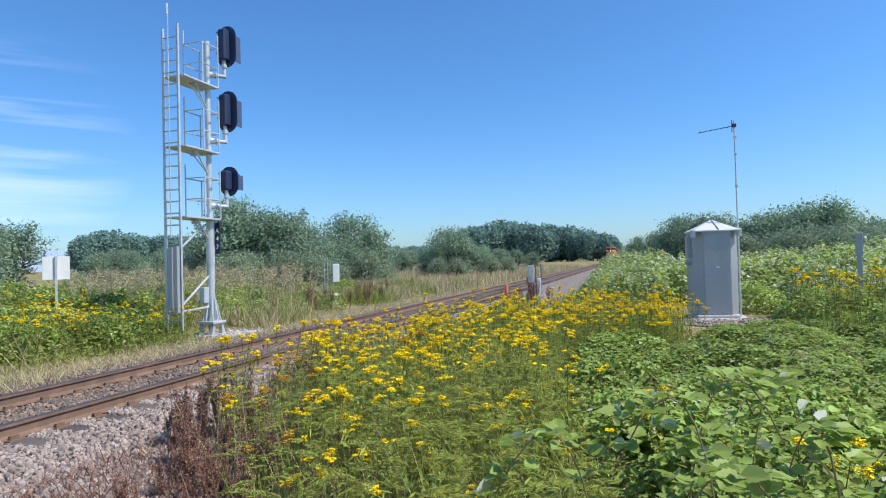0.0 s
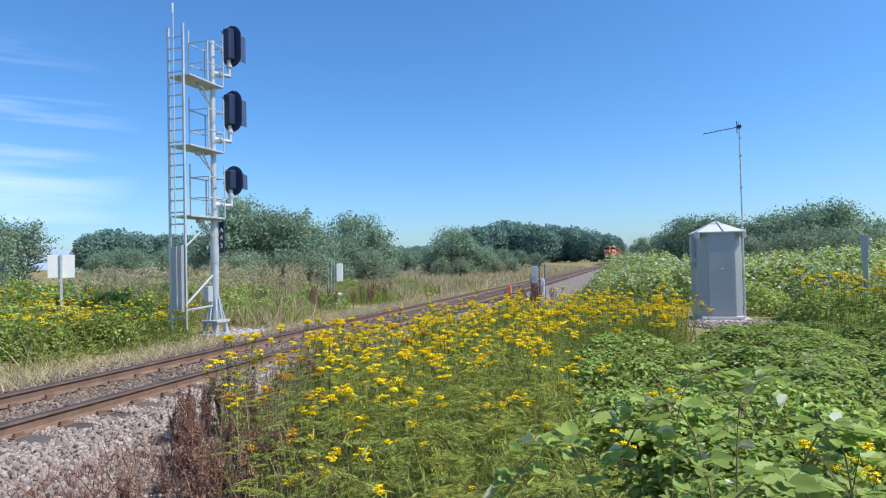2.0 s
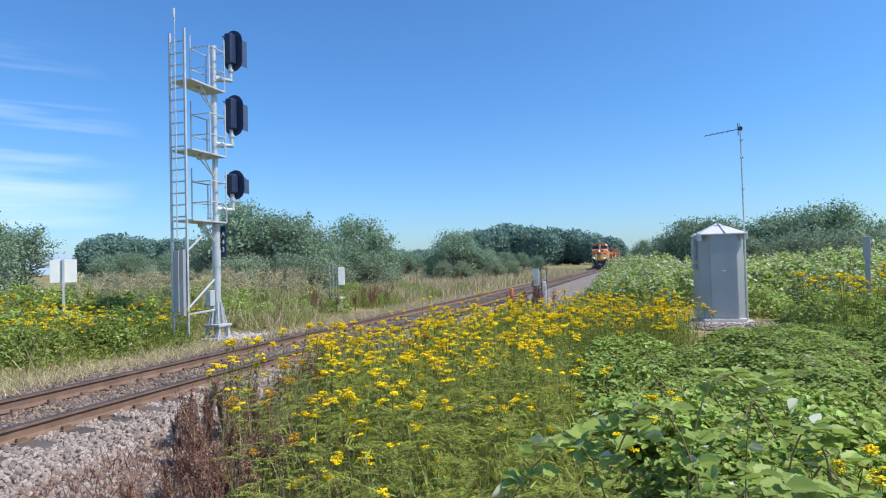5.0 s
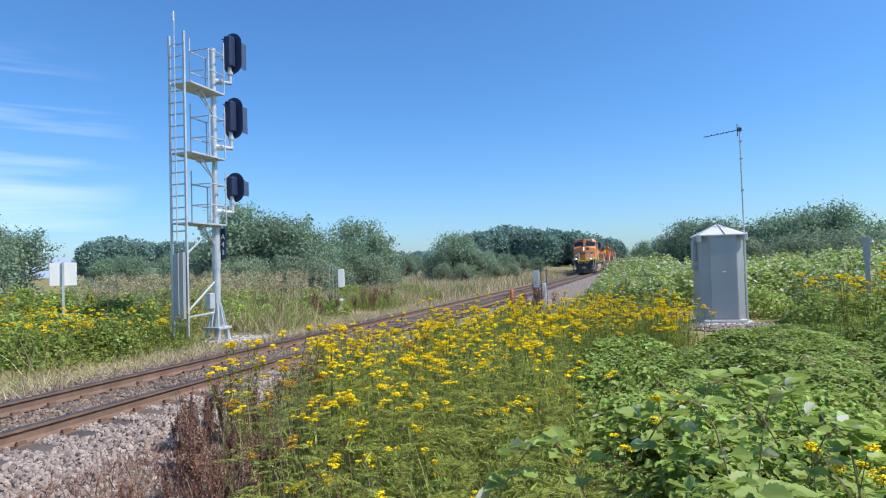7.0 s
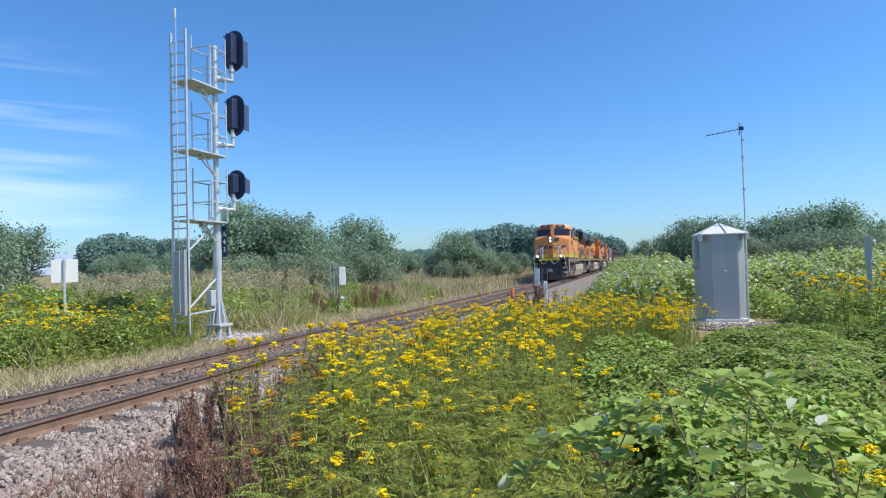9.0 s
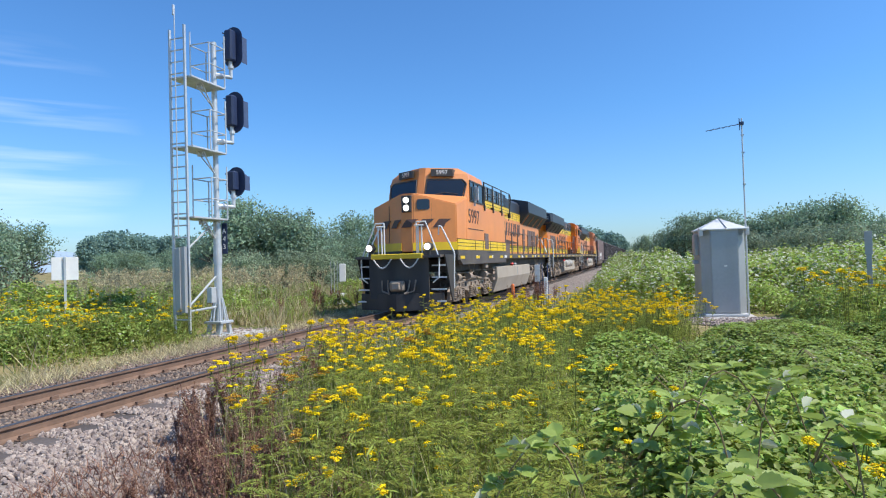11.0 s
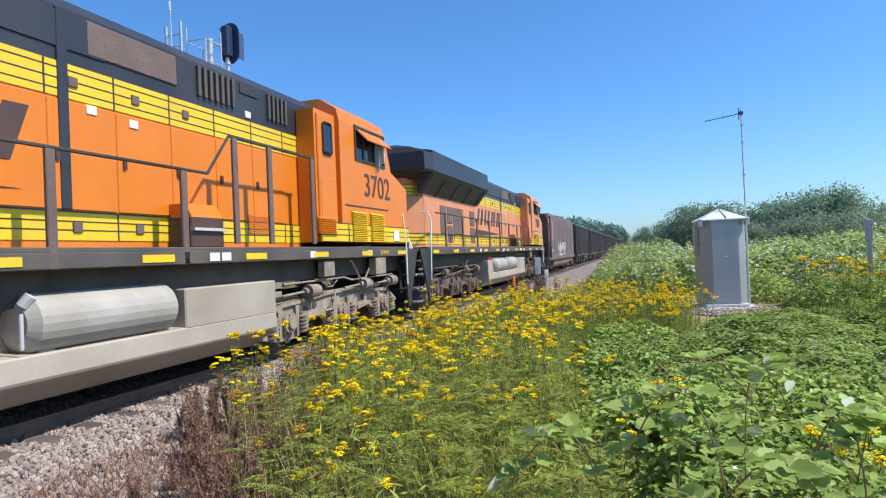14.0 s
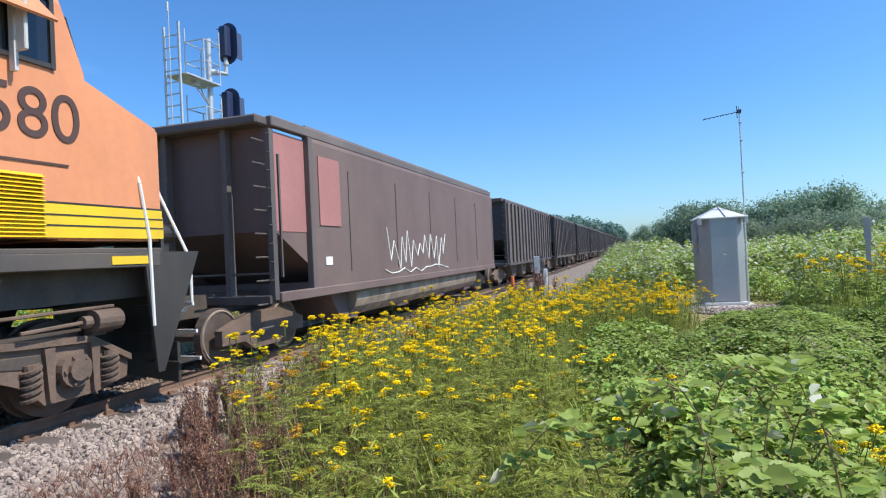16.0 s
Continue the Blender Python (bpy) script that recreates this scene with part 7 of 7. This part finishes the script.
def place_trees():
    a = [tree(i, 4.6, 5.0, 9000, 0.15, "bush") for i in (3, 4, 5)]
    b = [tree(i, 3.4, 3.8, 6500, 0.13, "bush_grey") for i in (13, 14)]
    rs = random.Random(2)
    used = set()
    def put(k, az, r, sc, zs=1.0):
        x, y = -r * math.sin(radians(az)), r * math.cos(radians(az))
        m = Matrix.Translation((x, y, ground_height(x, y))) @ Matrix.Rotation(rs.uniform(0, math.tau), 4, "Z")
        if k.name in used:
            o = copy_thing(k, m)
        else:
            used.add(k.name)
            o = k
            o.matrix_world = m
        o.scale = (sc, sc, sc * zs)
    # thicket across the track
    for az, r, i, sc in ((36.0, 38, 0, 1.24), (33.8, 37, 1, 1.08), (31.6, 36, 2, 0.95), (38.6, 42, 1, 0.85), (29.6, 38, 0, 0.74), (26.0, 44, 2, 1.15), (27.6, 42, 1, 0.75), (24.2, 46, 0, 0.72), (40.8, 50, 2, 0.75), (43.0, 56, 0, 0.72),
                         (17.2, 64, 1, 1.12), (18.8, 66, 2, 0.72), (15.6, 66, 0, 0.80), (14.0, 75, 2, 0.75), (22.0, 85, 1, 0.75), (20.6, 92, 0, 0.75), (54.6, 44, 1, 1.0), (56.5, 40, 2, 1.05), (45.5, 70, 1, 0.8), (47.6, 75, 0, 0.8), (12.2, 85, 1, 0.7), (10.6, 95, 0, 0.7), (9.2, 100, 2, 0.62)):
        put(a[i], az, r, sc)
    for az, r, i, sc in ((33, 33, 0, 0.72), (30.4, 33, 1, 0.72), (28.4, 35, 0, 0.62), (35.8, 33, 1, 0.7), (38, 35, 0, 0.75), (25, 40, 1, 0.72), (40.2, 38, 1, 0.6), (23.2, 44, 0, 0.55), (44.5, 44, 1, 0.6), (47, 46, 0, 0.55), (49.5, 48, 1, 0.5), (16.4, 60, 0, 0.6), (18.2, 60, 1, 0.6), (13.2, 66, 0, 0.62), (11.6, 72, 1, 0.6)):
        put(b[i], az, r, sc)
    # behind the cabinet
    for az, r, i, sc in ((-4.6, 50, 0, 1.02), (-6.2, 47, 1, 1.0), (-2.6, 58, 2, 0.85), (-0.9, 72, 0, 0.85), (-8.4, 45, 2, 0.84), (-10.6, 44, 0, 0.92), (-12.8, 42, 1, 0.96), (-14.6, 41, 2, 1.02), (-16.6, 42, 0, 0.92), (-18.8, 43, 1, 0.76), (-21, 44, 2, 0.8), (0.2, 95, 1, 0.75), (-0.2, 84, 2, 0.75)):
        put(a[i], az, r, sc)
    for az, r, i, sc in ((-7.3, 39, 0, 0.85), (-9.6, 38, 1, 0.8), (-11.8, 36, 0, 0.82), (-13.8, 35, 1, 0.85), (-16, 34, 0, 0.85), (-18.2, 34, 1, 0.8), (-20.2, 35, 0, 0.8)):
        put(b[i], az, r, sc)


place_trees()


def far_wood(name, az0, az1, dist, heights, n, label):
    """A distant belt of trees: overlapping crowns of leaf clumps, one countless mass. Its haze is in the leaf colour.
    """
    cs, sz = [], []
    k = int(abs(az1 - az0) * dist * 0.0175 / 5.5) + 2
    for row in range(3):
        for i in range(k):
            f = (i + RNG.random()) / k
            az = radians(az0 + (az1 - az0) * f)
            h = np.interp(f, np.linspace(0, 1, len(heights)), heights) * RNG.uniform(0.86, 1.05) * (1 - 0.05 * row)
            r = dist * (1 - 0.03 * row) + RNG.uniform(-8, 8)
            m = n // (3 * k)
            u = RNG.normal(size=(m, 3))
            u /= np.linalg.norm(u, axis=1, keepdims=True)
            u *= RNG.uniform(0.65, 1.0, (m, 1))
            lump = np.array([0.25 * noise.noise(Vector(v) * 2.5 + Vector((i, row, 0))) for v in u])[:, None]
            u = u * (1 + lump)
            cs.append(np.column_stack([-r * math.sin(az) + u[:, 0] * h * 0.42, r * math.cos(az) + u[:, 1] * h * 0.42, h * 0.52 + u[:, 2] * h * 0.50]))
            sz.append(np.full(m, h * 0.062))
    c, s = np.concatenate(cs), np.concatenate(sz)
    c[:, 2] = np.maximum(c[:, 2], -0.2)
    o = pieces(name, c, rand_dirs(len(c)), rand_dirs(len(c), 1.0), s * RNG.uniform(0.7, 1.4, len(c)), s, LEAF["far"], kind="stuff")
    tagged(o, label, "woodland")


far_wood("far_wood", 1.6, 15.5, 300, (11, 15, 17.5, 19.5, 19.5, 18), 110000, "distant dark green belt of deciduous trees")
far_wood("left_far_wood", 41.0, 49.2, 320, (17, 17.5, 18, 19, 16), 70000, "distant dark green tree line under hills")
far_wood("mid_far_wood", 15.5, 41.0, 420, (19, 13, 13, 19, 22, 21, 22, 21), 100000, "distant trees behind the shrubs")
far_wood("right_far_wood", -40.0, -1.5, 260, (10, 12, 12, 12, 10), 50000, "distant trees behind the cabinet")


def far_hills():
    bm = bmesh.new()
    pts = []
    for i in range(60):
        az = radians(38 + i * 0.7)
        r = 3000
        h = 62 + 48 * math.exp(-((math.degrees(az) - 53) / 4.0) ** 2) + 9 * noise.noise((i * 0.35, 0, 0))
        pts.append((Vector((-r * math.sin(az), r * math.cos(az), -5)), Vector((-(r + 300) * math.sin(az), (r + 300) * math.cos(az), h))))
    for (a, b), (c, d) in zip(pts, pts[1:]):
        bm.faces.new([bm.verts.new(v) for v in (a, c, d, b)])
    # the air's blue haze is painted as the hills' base colour
    m = mat("hazy_blue_hill", (0.30, 0.38, 0.47), 1.0, vary=0.08, scale=0.01, spec=0.0)
    tagged(link_mesh("far_hills", bm, m), "hazy blue hills on the horizon", "hills", kind="structure")


far_hills()


def ballast_stones():
    """Loose crushed stone on the near shoulder and between the sleepers."""
    shapes = []
    rs = random.Random(4)
    for k in range(5):
        bm = bmesh.new()
        bmesh.ops.create_icosphere(bm, subdivisions=1, radius=1)
        for v in bm.verts:
            v.co *= rs.uniform(0.72, 1.15)
        bmesh.ops.convex_hull(bm, input=bm.verts)
        vs = [tuple(v.co) for v in bm.verts]
        bm.verts.index_update()
        fs = [tuple(v.index for v in f.verts) for f in bm.faces]
        shapes.append((np.array(vs), np.array(fs)))
        bm.free()
    def lay(name, n, x0, x1, y0, y1, keep, size, label, stone="stone"):
        xy = scatter(n, x0, x1, y0, y1, keep)
        z = ground_z(xy)
        V, F, base = [], [], 0
        for (x, y), g in zip(xy, z):
            v, f = shapes[rs.randrange(5)]
            s = size * rs.uniform(0.6, 1.45)
            e = Euler((rs.uniform(0, 6.3), rs.uniform(0, 6.3), rs.uniform(0, 6.3))).to_matrix()
            w = (v * np.array([1.2, 0.9, 0.7]) * s) @ np.array(e).T + np.array([x, y, g + s * 0.35])
            V.append(w), F.append(f + base)
            base += len(v)
        V, F = np.concatenate(V), np.concatenate(F)
        me = bpy.data.meshes.new(name)
        me.from_pydata(V.tolist(), [], F.tolist())
        me.materials.append(M[stone])
        tagged(new(name, me), label, "gravel", kind="stuff")
    shoulder = lambda x, y: -6.35 < x < -3.6 and (x < -4.6 or y < 6.5) and (x > -5.84 or 0.26 < (y + 1.0 + 0.1285) % 0.515)
    lay("ballast_stones", 21000, -6.4, -3.4, 2.4, 12, shoulder, 0.030, "pale angular crushed stone ballast")
    lay("far_ballast_stones", 7000, -10.2, -8.0, 4, 22, lambda x, y: x < -8.02, 0.026, "dusty crushed stone on the far side of the track", "stone_dirty")
    lay("pad_stones", 1500, 1.1, 3.9, 16.0, 18.0, lambda x, y: (x - 2.4) ** 2 / 1.9 + (y - 17.3) ** 2 / 1.3 < 1, 0.045, "loose pale stones round the cabinet's pad")
    lay("footing_stones", 700, -12.2, -9.6, 13.0, 15.8, lambda x, y: (x + 10.9) ** 2 / 1.3 + (y - 14.5) ** 2 / 1.4 < 1, 0.045, "loose pale stones round the mast's footing")
    lay("track_ballast_stones", 6000, -7.8, -6.5, 2.4, 16, lambda x, y: True, 0.024, "dirty brown crushed stone between the rails", "stone_dirty")


ballast_stones()


motions()
